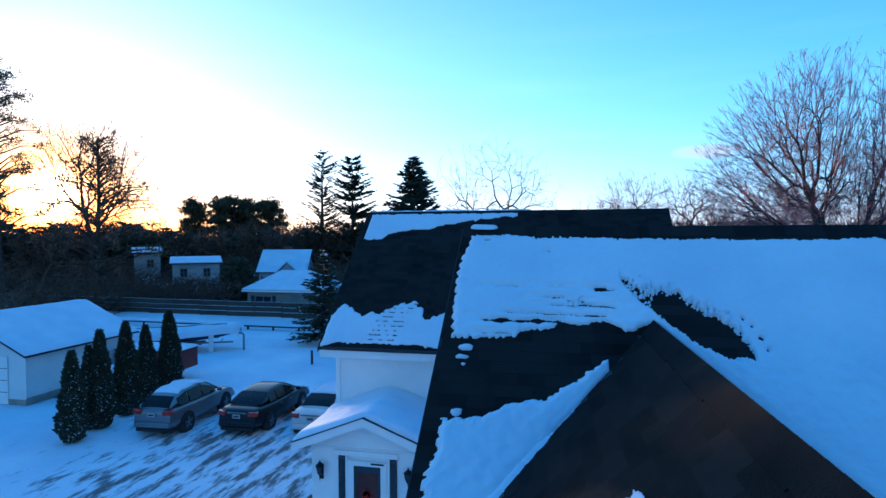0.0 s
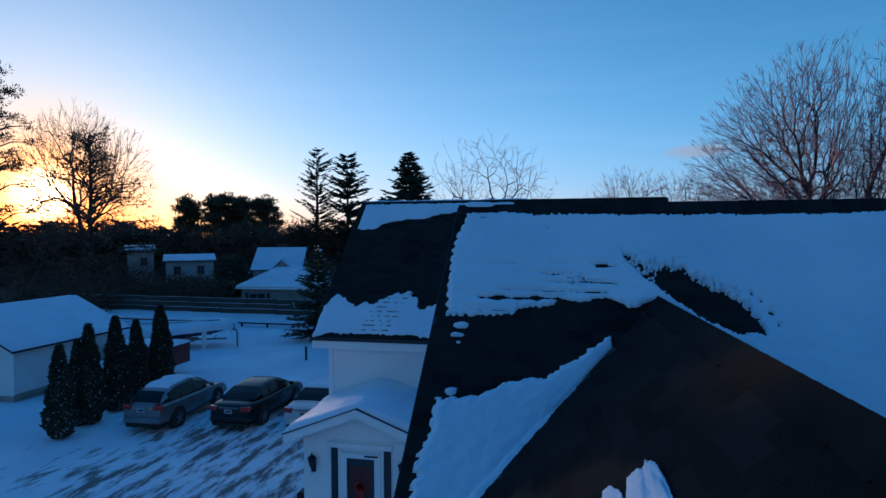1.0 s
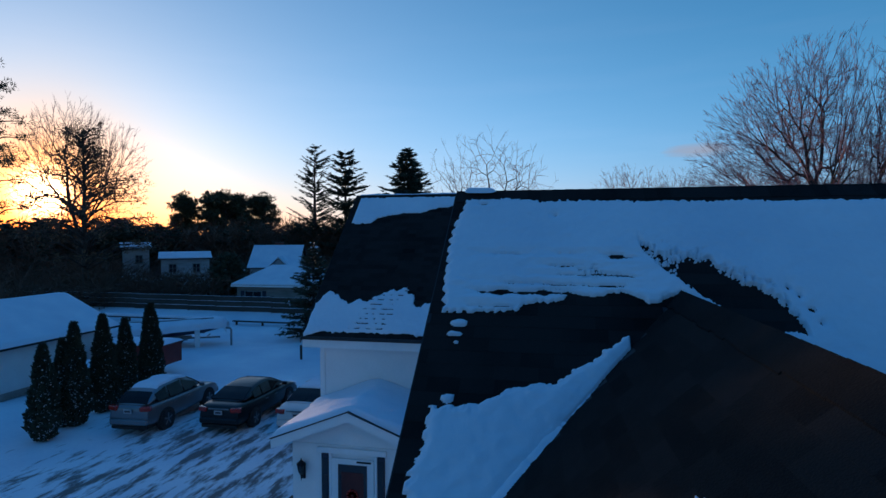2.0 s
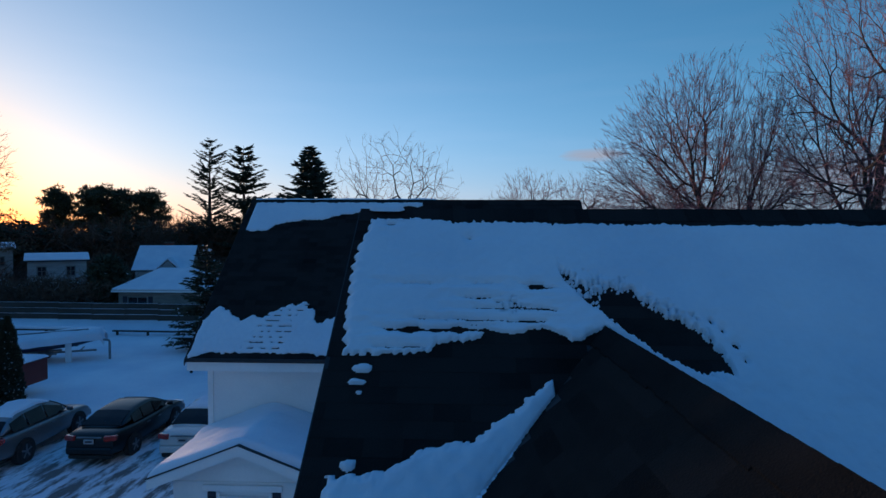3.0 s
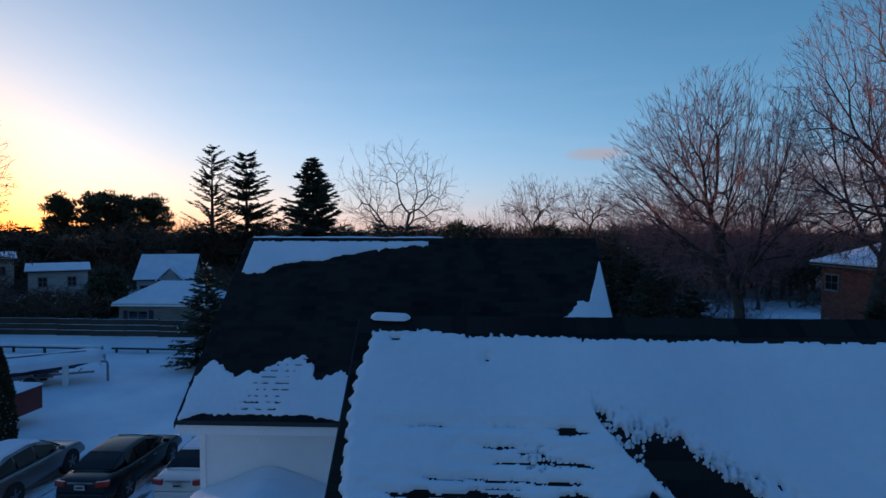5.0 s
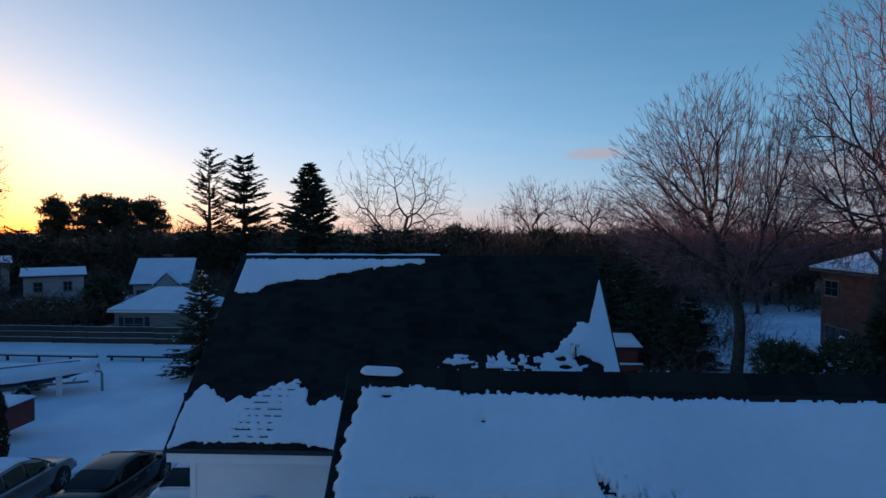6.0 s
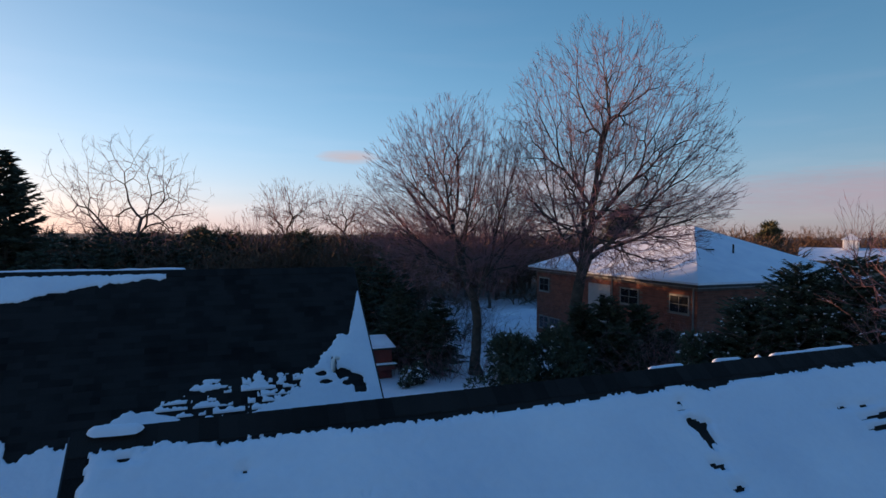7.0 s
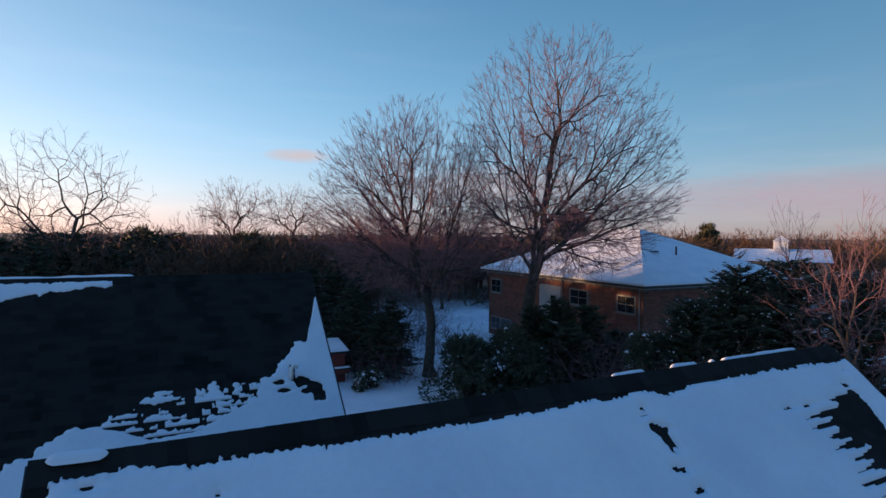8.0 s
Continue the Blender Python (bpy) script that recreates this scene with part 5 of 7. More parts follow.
def snow_slab(name, corners, label, thick=0.09, n=26, over=0.04, seed=1, parent=None):
    """A rounded blanket over a sloping rectangle given by four corners."""
    a, b, c, d = [np.array(p, float) for p in corners]
    u, v = np.meshgrid(np.linspace(0, 1, n), np.linspace(0, 1, n))
    p = a * ((1 - u) * (1 - v))[..., None] + b * (u * (1 - v))[..., None] + c * (u * v)[..., None] + d * ((1 - u) * v)[..., None]
    lu, lv = np.linalg.norm(b - a), np.linalg.norm(d - a)
    rim = np.minimum.reduce([u * lu, (1 - u) * lu, v * lv, (1 - v) * lv])
    p[..., 2] += 0.006 + thick * np.sqrt(np.clip(rim / (thick * 1.2), 0, 1)) * (1 + 0.12 * wobble(p[..., 0], p[..., 1], 0.3, seed)) - np.where(rim < 1e-6, 0.012, 0)
    i = np.arange(n * n).reshape(n, n)
    faces = np.stack([i[:-1, :-1].ravel(), i[:-1, 1:].ravel(), i[1:, 1:].ravel(), i[1:, :-1].ravel()], 1)
    ob = arrays(name, p.reshape(-1, 3), faces, SNOW, True)
    if parent:
        ob.parent = parent
        return ob
    return tagged(ob, label, "snow", kind="stuff")


def garage():
    g = thing("garage", "white garage with a snow-covered gable roof", "garage", -24.4, 22.0, 0)
    x0, x1, y0, y1, eave, top = -2.88, 2.88, -3.0, 2.68, 2.27, 3.66
    part("wall", Shape().box(x1 - 0.15, x1, y0 + 0.152, y1 - 0.152, 0, eave), STUCCO, g)
    part("wall", Shape().box(x0, x0 + 0.15, y0 + 0.152, y1 - 0.152, 0, eave), STUCCO, g)
    for y in (y0, y1 - 0.15):
        part("wall", Shape().prism([(x0, y, 0), (x1, y, 0), (x1, y, eave), (0, y, top - 0.08), (x0, y, eave)], (0, 0.15, 0)), STUCCO, g)
    part("footing", Shape().box(x1 + 0.002, x1 + 0.03, y0 - 0.02, y1, 0, 0.28), DIRTY, g)
    part("footing", Shape().box(x0, x1 + 0.03, y0 - 0.03, y0 - 0.003, 0, 0.22), DIRTY, g)
    door = part("garage_door", Shape().soft(-1.6, 2.0, y0 - 0.05, y0 - 0.004, 0, 2.0, 0.01), WHITE, g, "closed pale sectional door")
    for k in range(1, 4):
        part("groove", Shape().box(-1.58, 1.98, y0 - 0.054, y0 - 0.0505, k * 0.5 - 0.012, k * 0.5 + 0.012), FASCIA, door)
    for side in (-1, 1):
        ex = side * (x1 + 0.3)
        ez = top - (top - eave) / x1 * (x1 + 0.3)
        part("roof", Shape().prism([(0, y0 - 0.3, top), (ex, y0 - 0.3, ez), (ex, y0 - 0.3, ez - 0.1), (0, y0 - 0.3, top - 0.1)], (0, y1 - y0 + 0.6, 0)), FASCIA, g)
        snow_slab("roof_snow", [(-24.4, 18.68, top), (-24.4 + ex * 1.01, 18.68, ez), (-24.4 + ex * 1.01, 25.0, ez), (-24.4, 25.0, top)], "smooth unbroken snow on the garage roof", 0.1)
    return g


garage()

for k, (ax, ay, ah, ar, tw) in enumerate(((-16.1, 15.95, 3.05, 0.41, None), (-16.25, 17.3, 3.55, 0.41, (-0.3, -0.2, 3.0, 0.3)), (-16.5, 18.8, 3.6, 0.46, None), (-16.95, 20.4, 3.2, 0.42, None), (-16.85, 21.75, 3.65, 0.46, (-0.22, 0.1, 3.5, 0.36)))):
    plant_arborvitae(ax, ay, ah, ar, 110 + k, ("twin-topped" if tw else "single narrow") + " dark arborvitae flecked with snow", tw)

# ------------------------------------------------------------------ cars
TYRE = surface("tyre_rubber", (0.012, 0.012, 0.013), (0.03, 0.03, 0.03), 8, 60, rough=0.85, bump=0.2)
RIM = surface("alloy_rim", (0.16, 0.165, 0.175), (0.3, 0.3, 0.31), 6, 40, rough=0.35, metal=0.9, bump=0.05)
TAIL = surface("red_lamp", (0.25, 0.012, 0.01), (0.45, 0.03, 0.02), 4, 30, rough=0.15, bump=0.0, coat=0.6)
LENS = surface("clear_lamp", (0.4, 0.42, 0.45), (0.65, 0.67, 0.7), 4, 30, rough=0.12, bump=0.0, coat=0.6)
PLATE = surface("pale_plate", (0.3, 0.31, 0.33), (0.45, 0.45, 0.46), 6, 40, rough=0.5, bump=0.0)


CAR_GLASS = surface("tinted_glass", (0.004, 0.005, 0.007), (0.012, 0.013, 0.016), 1, 6, rough=0.12, bump=0.0, spec=0.18)


def paint(name, low, high, metal=0.4):
    return surface(name, low, high, 0.7, 60, rough=0.34, metal=metal, bump=0.01, coat=0.25, spec=0.35)


def round_off(ob):
    """Pressed sheet metal: the panels swell and their edges run round."""
    ob.modifiers.new("panels", "SUBSURF").levels = 2
    ob.modifiers["panels"].render_levels = 2


def car(label, x, y, turn, colour, kind, size=0.91):
    """A parked car, its front towards +y."""
    c = thing("car", label, "car", x, y, 0.0, turn, "parked cars")
    c.scale = (size, size, size)
    if kind == "suv":
        L, W, base, wheel_r, clear = 4.65, 0.88, 1.36, 0.36, 0.26
        deck = [(-2.32, 0.9), (-2.28, 1.08), (-2.0, 1.1), (-1.0, 1.07), (0.2, 1.03), (0.95, 1.0), (1.7, 0.95), (2.15, 0.84), (2.32, 0.66)]
        roof = [(-2.2, 1.08), (-1.95, 1.3), (-1.65, 1.5), (-1.1, 1.59), (-0.3, 1.62), (0.2, 1.57), (0.62, 1.36), (1.15, 1.02)]
        windows = [(-1.72, -1.1), (-1.02, -0.22), (-0.14, 0.7)]
    else:
        L, W, base, wheel_r, clear = 4.82, 0.9, 1.39, 0.33, 0.22
        deck = [(-2.41, 0.82), (-2.37, 1.02), (-1.95, 1.06), (-1.2, 1.0), (0.0, 0.97), (0.95, 0.95), (1.7, 0.88), (2.2, 0.76), (2.41, 0.6)]
        roof = [(-1.95, 1.04), (-1.5, 1.24), (-1.05, 1.39), (-0.55, 1.45), (0.0, 1.46), (0.35, 1.4), (0.8, 1.2), (1.3, 0.96)]
        windows = [(-1.25, -0.72), (-0.64, 0.02), (0.1, 0.78)]
    half = L / 2

    def width(yy):
        e = abs(yy) / half
        return W * (1 - 0.13 * e ** 5 - 0.02 * e)

    ring = []
    for yy, zt in deck:
        w, low = width(yy), clear + (0.1 if abs(yy) > half - 0.1 else 0.0)
        side = [(w * 0.82, low), (w * 0.98, low + 0.1), (w, low + 0.3), (w * 0.99, zt - 0.22), (w * 0.955, zt - 0.06), (w * 0.86, zt)]
        ring.append([(a, yy, b) for a, b in side] + [(-a, yy, b) for a, b in reversed(side)])
    for a, b in ((0, 1), (-1, -2)):
        held = [tuple(Vector(p).lerp(Vector(q), 0.12)) for p, q in zip(ring[a], ring[b])]
        ring.insert(1 if a == 0 else len(ring) - 1, held)
    body = part("body", Shape().rings(ring), colour, c, smooth=True)
    round_off(body)

    def belt(yy):
        return float(np.interp(yy, [d[0] for d in deck], [d[1] for d in deck]))

    def cabin(yy, zt, push=0.0):
        zb = belt(yy) - 0.02
        w0 = width(yy) * 0.86 + push
        f = max(0.0, (zt - zb) / 0.62)
        w1 = w0 - 0.24 * f
        return w0, w1, zb

    ring = []
    for yy, zt in roof:
        w0, w1, zb = cabin(yy, zt)
        side = [(w0, zb), ((w0 + w1) / 2 + 0.015, (zb + zt) / 2), (w1, zt - 0.035), (w1 * 0.85, zt - 0.005)]
        ring.append([(a, yy, b) for a, b in side] + [(0, yy, zt + 0.012)] + [(-a, yy, b) for a, b in reversed(side)])
    top = part("cabin", Shape().rings(ring), colour, c, smooth=True)
    round_off(top)

    def roof_at(yy):
        return float(np.interp(yy, [r[0] for r in roof], [r[1] for r in roof]))

    # side windows, windscreen and rear window, a little proud of the shell
    for sgn in (-1, 1):
        for a, b in windows:
            pts = []
            for yy, lift in ((a, 0.06), (b, 0.06), (b, 0.9), (a, 0.9)):
                zt = roof_at(yy)
                w0, w1, zb = cabin(yy, zt)
                zb = belt(yy)
                k = lift
                zz = zb + (zt - 0.05 - zb) * k
                pts.append((sgn * (w0 + (w1 - w0) * k + 0.02), yy, zz))
            part("side_window", Shape().prism(pts, (sgn * 0.012, 0, 0.003)), CAR_GLASS, c)
        part("mirror", Shape().soft(-0.11, 0.11, -0.05, 0.05, -0.07, 0.07, 0.03, pose(sgn * (W + 0.08), windows[2][1] + 0.02, belt(0.7) + 0.1)), colour, c)
        for hy in (windows[1][0] + 0.1, windows[2][0] + 0.1):
            part("door_handle", Shape().soft(-0.012, 0.02, -0.1, 0.1, -0.018, 0.018, 0.01, pose(sgn * (W * 0.995), hy, belt(hy) - 0.17)), RIM if kind == "sedan" else colour, c)

    def band(name, i0, i1, k0, k1, keep, lift):
        (ya, za), (yb, zb) = roof[i0], roof[i1]
        back, rows = (-1 if i0 == 0 else 1), []
        for k in np.linspace(k0, k1, 7):
            yy = ya + (yb - ya) * k
            zz = roof_at(yy) + 0.014
            w = min(cabin(yy, zz)[1], 0.72) * keep
            o = back * 0.012
            rows.append([(-w, yy + o, zz - 0.01), (0, yy + o, zz + 0.004), (w, yy + o, zz - 0.01), (w, yy, zz - 0.06), (-w, yy, zz - 0.06)])
        part(name, Shape().rings(rows), CAR_GLASS, c)

    if kind == "suv":
        band("rear_window", 0, 2, 0.12, 0.86, 0.92, 0.012)
        band("windscreen", 5, 7, 0.1, 0.92, 0.92, 0.012)
    else:
        band("rear_window", 0, 2, 0.14, 0.95, 0.92, 0.012)
        band("windscreen", 5, 7, 0.08, 0.9, 0.92, 0.012)
    # wheels in dark arches
    for sgn in (-1, 1):
        for wy in (-base, base):
            wx = sgn * (W - 0.11)
            arch = Shape().tube([(sgn * (W - 0.2), wy, wheel_r), (sgn * (W + 0.004), wy, wheel_r)], wheel_r + 0.07, 22)
            part("wheel_arch", arch, TYRE, c)
            w = part("wheel", Shape().tube([(wx - 0.11, wy, wheel_r), (wx - 0.09, wy, wheel_r), (wx + 0.1, wy, wheel_r), (wx + 0.125, wy, wheel_r)] if sgn > 0 else [(wx + 0.11, wy, wheel_r), (wx + 0.09, wy, wheel_r), (wx - 0.1, wy, wheel_r), (wx - 0.125, wy, wheel_r)], [wheel_r - 0.03, wheel_r, wheel_r, wheel_r - 0.03], 22), TYRE, c)
            out = wx + sgn * 0.128
            part("rim", Shape().tube([(out - sgn * 0.01, wy, wheel_r), (out, wy, wheel_r)], wheel_r * 0.66, 20), DARK, w)
            spokes = Shape()
            for k in range(5):
                spokes.soft(-0.006, 0.006, -0.03, 0.03, 0.0, wheel_r * 0.64, 0.005, Matrix.Translation((out + sgn * 0.006, wy, wheel_r)) @ Matrix.Rotation(k * 1.2566, 4, "X"))
            spokes.tube([(out, wy, wheel_r), (out + sgn * 0.02, wy, wheel_r)], 0.05, 10)
            part("spokes", spokes, RIM, w)
    # lamps, bumpers, plate
    zt = 0.98 if kind == "suv" else 0.86
    for sgn in (-1, 1):
        part("tail_lamp", Shape().soft(-0.19, 0.19, -0.05, 0.16, -0.09, 0.09, 0.03, pose(sgn * (W * 0.84 - 0.1), -half + 0.03, zt, 0, 0, sgn * 14)), TAIL, c)
        part("headlamp", Shape().soft(-0.2, 0.2, -0.1, 0.03, -0.06, 0.06, 0.02, pose(sgn * (W * 0.8 - 0.12), half - 0.1, 0.66, 0, 0, -sgn * 20)), LENS, c)
    part("bumper", Shape().soft(-W * 0.86, W * 0.86, -half - 0.06, -half + 0.08, clear + 0.12, clear + 0.36, 0.05), colour, c)
    part("bumper", Shape().soft(-W * 0.84, W * 0.84, half - 0.1, half + 0.05, clear + 0.1, clear + 0.34, 0.05), colour, c)
    part("valance", Shape().soft(-W * 0.78, W * 0.78, -half - 0.03, -half + 0.1, clear - 0.02, clear + 0.118, 0.03), TYRE, c)
    part("licence_plate", Shape().soft(-0.16, 0.16, -half - 0.055, -half - 0.03, zt - 0.16, zt - 0.01, 0.006), PLATE, c)
    part("plate_bar", Shape().box(-0.11, 0.11, -half - 0.059, -half - 0.0555, zt - 0.115, zt - 0.055), SHUTTER, c)
    if kind == "sedan":
        part("trim_strip", Shape().soft(-0.4, 0.4, -half - 0.045, -half + 0.02, zt + 0.02, zt + 0.06, 0.01), RIM, c)
    # snow left on the roof
    if colour is BLACK:
        return c
    n = 18
    m = pose(x, y, 0, 0, 0, turn)
    y0, y1 = (roof[2][0] + 0.15, roof[4][0] + 0.5) if kind == "suv" else (roof[2][0] + 0.1, roof[4][0] + 0.2)
    u, v = np.meshgrid(np.linspace(-1, 1, n), np.linspace(y0, y1, n))
    wide = 0.52 * (1 - 0.15 * wobble(u, v, 0.5, int(abs(x) * 10)))
    zz = np.interp(v, [r[0] for r in roof], [r[1] for r in roof]) + 0.012
    rim = np.minimum.reduce([(1 - np.abs(u)) * 0.5, v - y0, y1 - v])
    z = zz + 0.045 * np.sqrt(np.clip(rim / 0.08, 0, 1)) - 0.03 * np.abs(u) ** 3 - np.where(rim < 1e-6, 0.02, 0)
    i = np.arange(n * n).reshape(n, n)
    ob = arrays("car_snow", np.stack([(u * wide).ravel(), v.ravel(), z.ravel()], 1), np.stack([i[:-1, :-1].ravel(), i[:-1, 1:].ravel(), i[1:, 1:].ravel(), i[1:, :-1].ravel()], 1), SNOW, True)
    ob.matrix_basis = m @ Matrix.Scale(size, 4)
    tagged(ob, "thin snow on a parked car's roof", "snow", kind="stuff")
    return c


SILVER = paint("silver_paint", (0.15, 0.16, 0.175), (0.21, 0.22, 0.235), 0.6)
BLACK = paint("black_car_paint", (0.003, 0.003, 0.004), (0.007, 0.007, 0.008), 0.0)
WHITE_CAR = paint("white_car_paint", (0.5, 0.51, 0.52), (0.6, 0.6, 0.6), 0.0)
car("silver crossover parked on worn snow with snow on its roof", -13.8, 18.9, 3, SILVER, "suv")
car("black sedan parked between two paler cars", -10.95, 19.75, 1, BLACK, "sedan")
car("white sedan parked close to the house wall", -8.3, 20.0, 1, WHITE_CAR, "sedan")

# ------------------------------------------------------------------ red trailer
RED = surface("dull_red_paint", (0.13, 0.018, 0.016), (0.24, 0.04, 0.032), 0.9, 25, rough=0.6, bump=0.1)
STEEL = surface("grey_steel", (0.16, 0.17, 0.18), (0.34, 0.35, 0.36), 3, 40, rough=0.5, metal=0.8, bump=0.1)


def trailer():
    t = thing("trailer", "dull red box trailer with snow on its lid", "trailer", -19.6, 24.3, 0)
    part("box", Shape().soft(-1.75, 1.72, -0.78, 0.78, 0.48, 1.4, 0.02), RED, t)
    for k in range(-2, 3):
        part("rib", Shape().soft(k * 0.68 - 0.03, k * 0.68 + 0.03, -0.81, -0.782, 0.48, 1.4, 0.008), RED, t)
    part("lid", Shape().soft(-1.8, 1.77, -0.83, 0.83, 1.402, 1.46, 0.015), RED, t)
    part("jack_leg", Shape().tube([(1.45, -0.6, 0.03), (1.45, -0.6, 0.5)], 0.035, 8), STEEL, t)
    part("jack_foot", Shape().soft(1.33, 1.57, -0.72, -0.48, 0.0, 0.03, 0.01), STEEL, t)
    for sy in (-0.85, 0.85):
        w = part("wheel", Shape().tube([(-0.3, sy - 0.09, 0.3), (-0.3, sy + 0.09, 0.3)], 0.3, 18), TYRE, t)
        part("rim", Shape().tube([(-0.3, sy - 0.1, 0.3), (-0.3, sy + 0.1, 0.3)], 0.17, 14), STEEL, w)
    snow_slab("trailer_snow", [(-21.4, 23.46, 1.46), (-17.83, 23.46, 1.46), (-17.83, 25.14, 1.46), (-21.4, 25.14, 1.46)], "even snow on the red trailer's lid", 0.1)


trailer()
# a low board-topped frame with snow beside the garage
bench = thing("rack", "low dark timber rack under snow beside the garage", "rack", -20.0, 21.6, 0)
part("top", Shape().soft(-0.75, 0.75, -0.8, 0.8, 0.82, 0.88, 0.01), DIRTY, bench)
for a, b in ((-0.68, -0.72), (0.68, -0.72), (-0.68, 0.72), (0.68, 0.72)):
    part("leg", Shape().soft(a - 0.05, a + 0.05, b - 0.05, b + 0.05, 0, 0.818, 0.008), DIRTY, bench)
snow_slab("rack_snow", [(-20.76, 20.78, 0.88), (-19.24, 20.78, 0.88), (-19.24, 22.42, 0.88), (-20.76, 22.42, 0.88)], "thick snow on the timber rack", 0.14)

# ------------------------------------------------------------------ boat on its trailer
HULL = surface("navy_hull", (0.012, 0.022, 0.06), (0.03, 0.05, 0.11), 1, 20, rough=0.35, bump=0.05, coat=0.4)


def boat():
    b = thing("boat", "navy boat under snow on a steel trailer", "boat", -23.4, 29.6, -0.1, 24)
    rings = []
    for x, w, z0, z1 in ((-3.0, 1.0, 0.75, 1.2), (-1.5, 1.05, 0.7, 1.2), (0.5, 1.02, 0.7, 1.22), (1.8, 0.8, 0.78, 1.28), (2.9, 0.6, 0.86, 1.34), (3.9, 0.2, 1.12, 1.38)):
        rings.append([(x, -w, z1), (x, -w * 0.93, z1 - 0.25), (x, -w * 0.6, z0), (x, 0, z0 - 0.06), (x, w * 0.6, z0), (x, w * 0.93, z1 - 0.25), (x, w, z1)])
    part("hull", Shape().rings(rings), HULL, b)
    for sy in (-0.55, 0.55):
        part("rail", Shape().soft(-2.9, 2.2, sy - 0.04, sy + 0.04, 0.5, 0.6, 0.01), STEEL, b)
        part("bunk", Shape().soft(-2.6, 1.2, sy - 0.05, sy + 0.05, 0.605, 0.72, 0.01), DIRTY, b)
    part("tongue", Shape().soft(1.6, 3.9, -0.05, 0.05, 0.49, 0.59, 0.01), STEEL, b)
    part("axle", Shape().tube([(1.3, -1.0, 0.34), (1.3, 1.0, 0.34)], 0.035, 8), STEEL, b)
    for sy in (-1.0, 1.0):
        w = part("wheel", Shape().tube([(1.3, sy - 0.1, 0.34), (1.3, sy + 0.1, 0.34)], 0.34, 20), TYRE, b)
        part("rim", Shape().tube([(1.3, sy - 0.11, 0.34), (1.3, sy + 0.11, 0.34)], 0.19, 14), STEEL, w)
        part("fender", Shape().prism([(1.3 + 0.44 * math.cos(a), sy - 0.14, 0.34 + 0.44 * math.sin(a)) for a in np.linspace(0.15, 2.99, 9)] + [(1.3 + 0.41 * math.cos(a), sy - 0.14, 0.34 + 0.41 * math.sin(a)) for a in np.linspace(2.99, 0.15, 9)], (0, 0.28, 0)), STEEL, b)
    part("winch_stand", Shape().soft(2.62, 2.9, -0.78, -0.66, 0.0, 1.42, 0.02), WHITE, b, "broad white upright post")
    part("cross_bar", Shape().soft(3.2, 3.26, -0.55, 0.55, 0.62, 0.68, 0.01), STEEL, b)
    part("winch", Shape().tube([(3.0, -0.12, 0.9), (3.0, 0.12, 0.9)], 0.1, 12), STEEL, b)
    part("guide_post", Shape().tube([(4.6, -0.5, 0.0), (4.6, -0.5, 1.0), (4.56, -0.5, 1.12), (4.3, -0.5, 1.16)], 0.06, 8), STEEL, b)
    part("ridge_pole", Shape().tube([(-3.0, -0.3, 1.58), (0.5, -0.3, 1.63), (3.6, -0.3, 1.73)], 0.035, 8), STEEL, b)
    m = pose(-23.4, 29.6, -0.1, 0, 0, 24)
    n = 40
    u, v = np.meshgrid(np.linspace(-3.05, 4.35, n), np.linspace(-1, 1, n))
    w = np.interp(u, [-3, 0.5, 1.8, 3.0, 4.35], [1.1, 1.12, 1.05, 0.85, 0.55])
    z = np.interp(u, [-3, 0.5, 3.4], [1.22, 1.26, 1.42]) + 0.34 * (1 - np.abs(v) ** 2.6) + 0.03 * wobble(u, v, 0.5, 77) + np.where(np.abs(v) > 0.999, -0.28, 0) - np.where(u > 4.3, 0.3, 0)
    i = np.arange(n * n).reshape(n, n)
    ob = arrays("boat_snow", np.stack([u.ravel(), (v * w).ravel(), z.ravel()], 1), np.stack([i[:-1, :-1].ravel(), i[:-1, 1:].ravel(), i[1:, 1:].ravel(), i[1:, :-1].ravel()], 1), SNOW, True)
    ob.matrix_basis = m
    tagged(ob, "deep snow over the boat's cover", "snow", kind="stuff")


boat()

# ------------------------------------------------------------------ fences and posts
TIMBER = surface("weathered_timber", (0.03, 0.024, 0.02), (0.075, 0.06, 0.05), 1.2, 30, rough=0.85, bump=0.25, stretch=(0.3, 1, 1))


def board_fence():
    f = thing("board_fence", "weathered dark board fence with snow on its rails", "fence", 0, 0, 0)
    x0, x1, y = -47.0, -14.0, 39.6
    for k in range(15):
        x = x0 + (x1 - x0) * k / 14
        g = float(lie(x, y))
        part("post", Shape().soft(x - 0.07, x + 0.07, y - 0.02, y + 0.12, g - 0.1, g + 1.25, 0.015), TIMBER, f)
    for k in range(14):
        a, b = x0 + (x1 - x0) * k / 14 + 0.004, x0 + (x1 - x0) * (k + 1) / 14 - 0.004
        g = float(lie((a + b) / 2, y))
        for z, h in ((0.02, 0.36), (0.41, 0.36), (0.8, 0.36)):
            part("board", Shape().soft(a, b, y - 0.06, y - 0.025, g + z, g + z + h, 0.008), TIMBER, f)
            part("snow_line", Shape().soft(a, b, y - 0.075, y - 0.02, g + z + h + 0.002, g + z + h + 0.012, 0.004), SNOW, f)


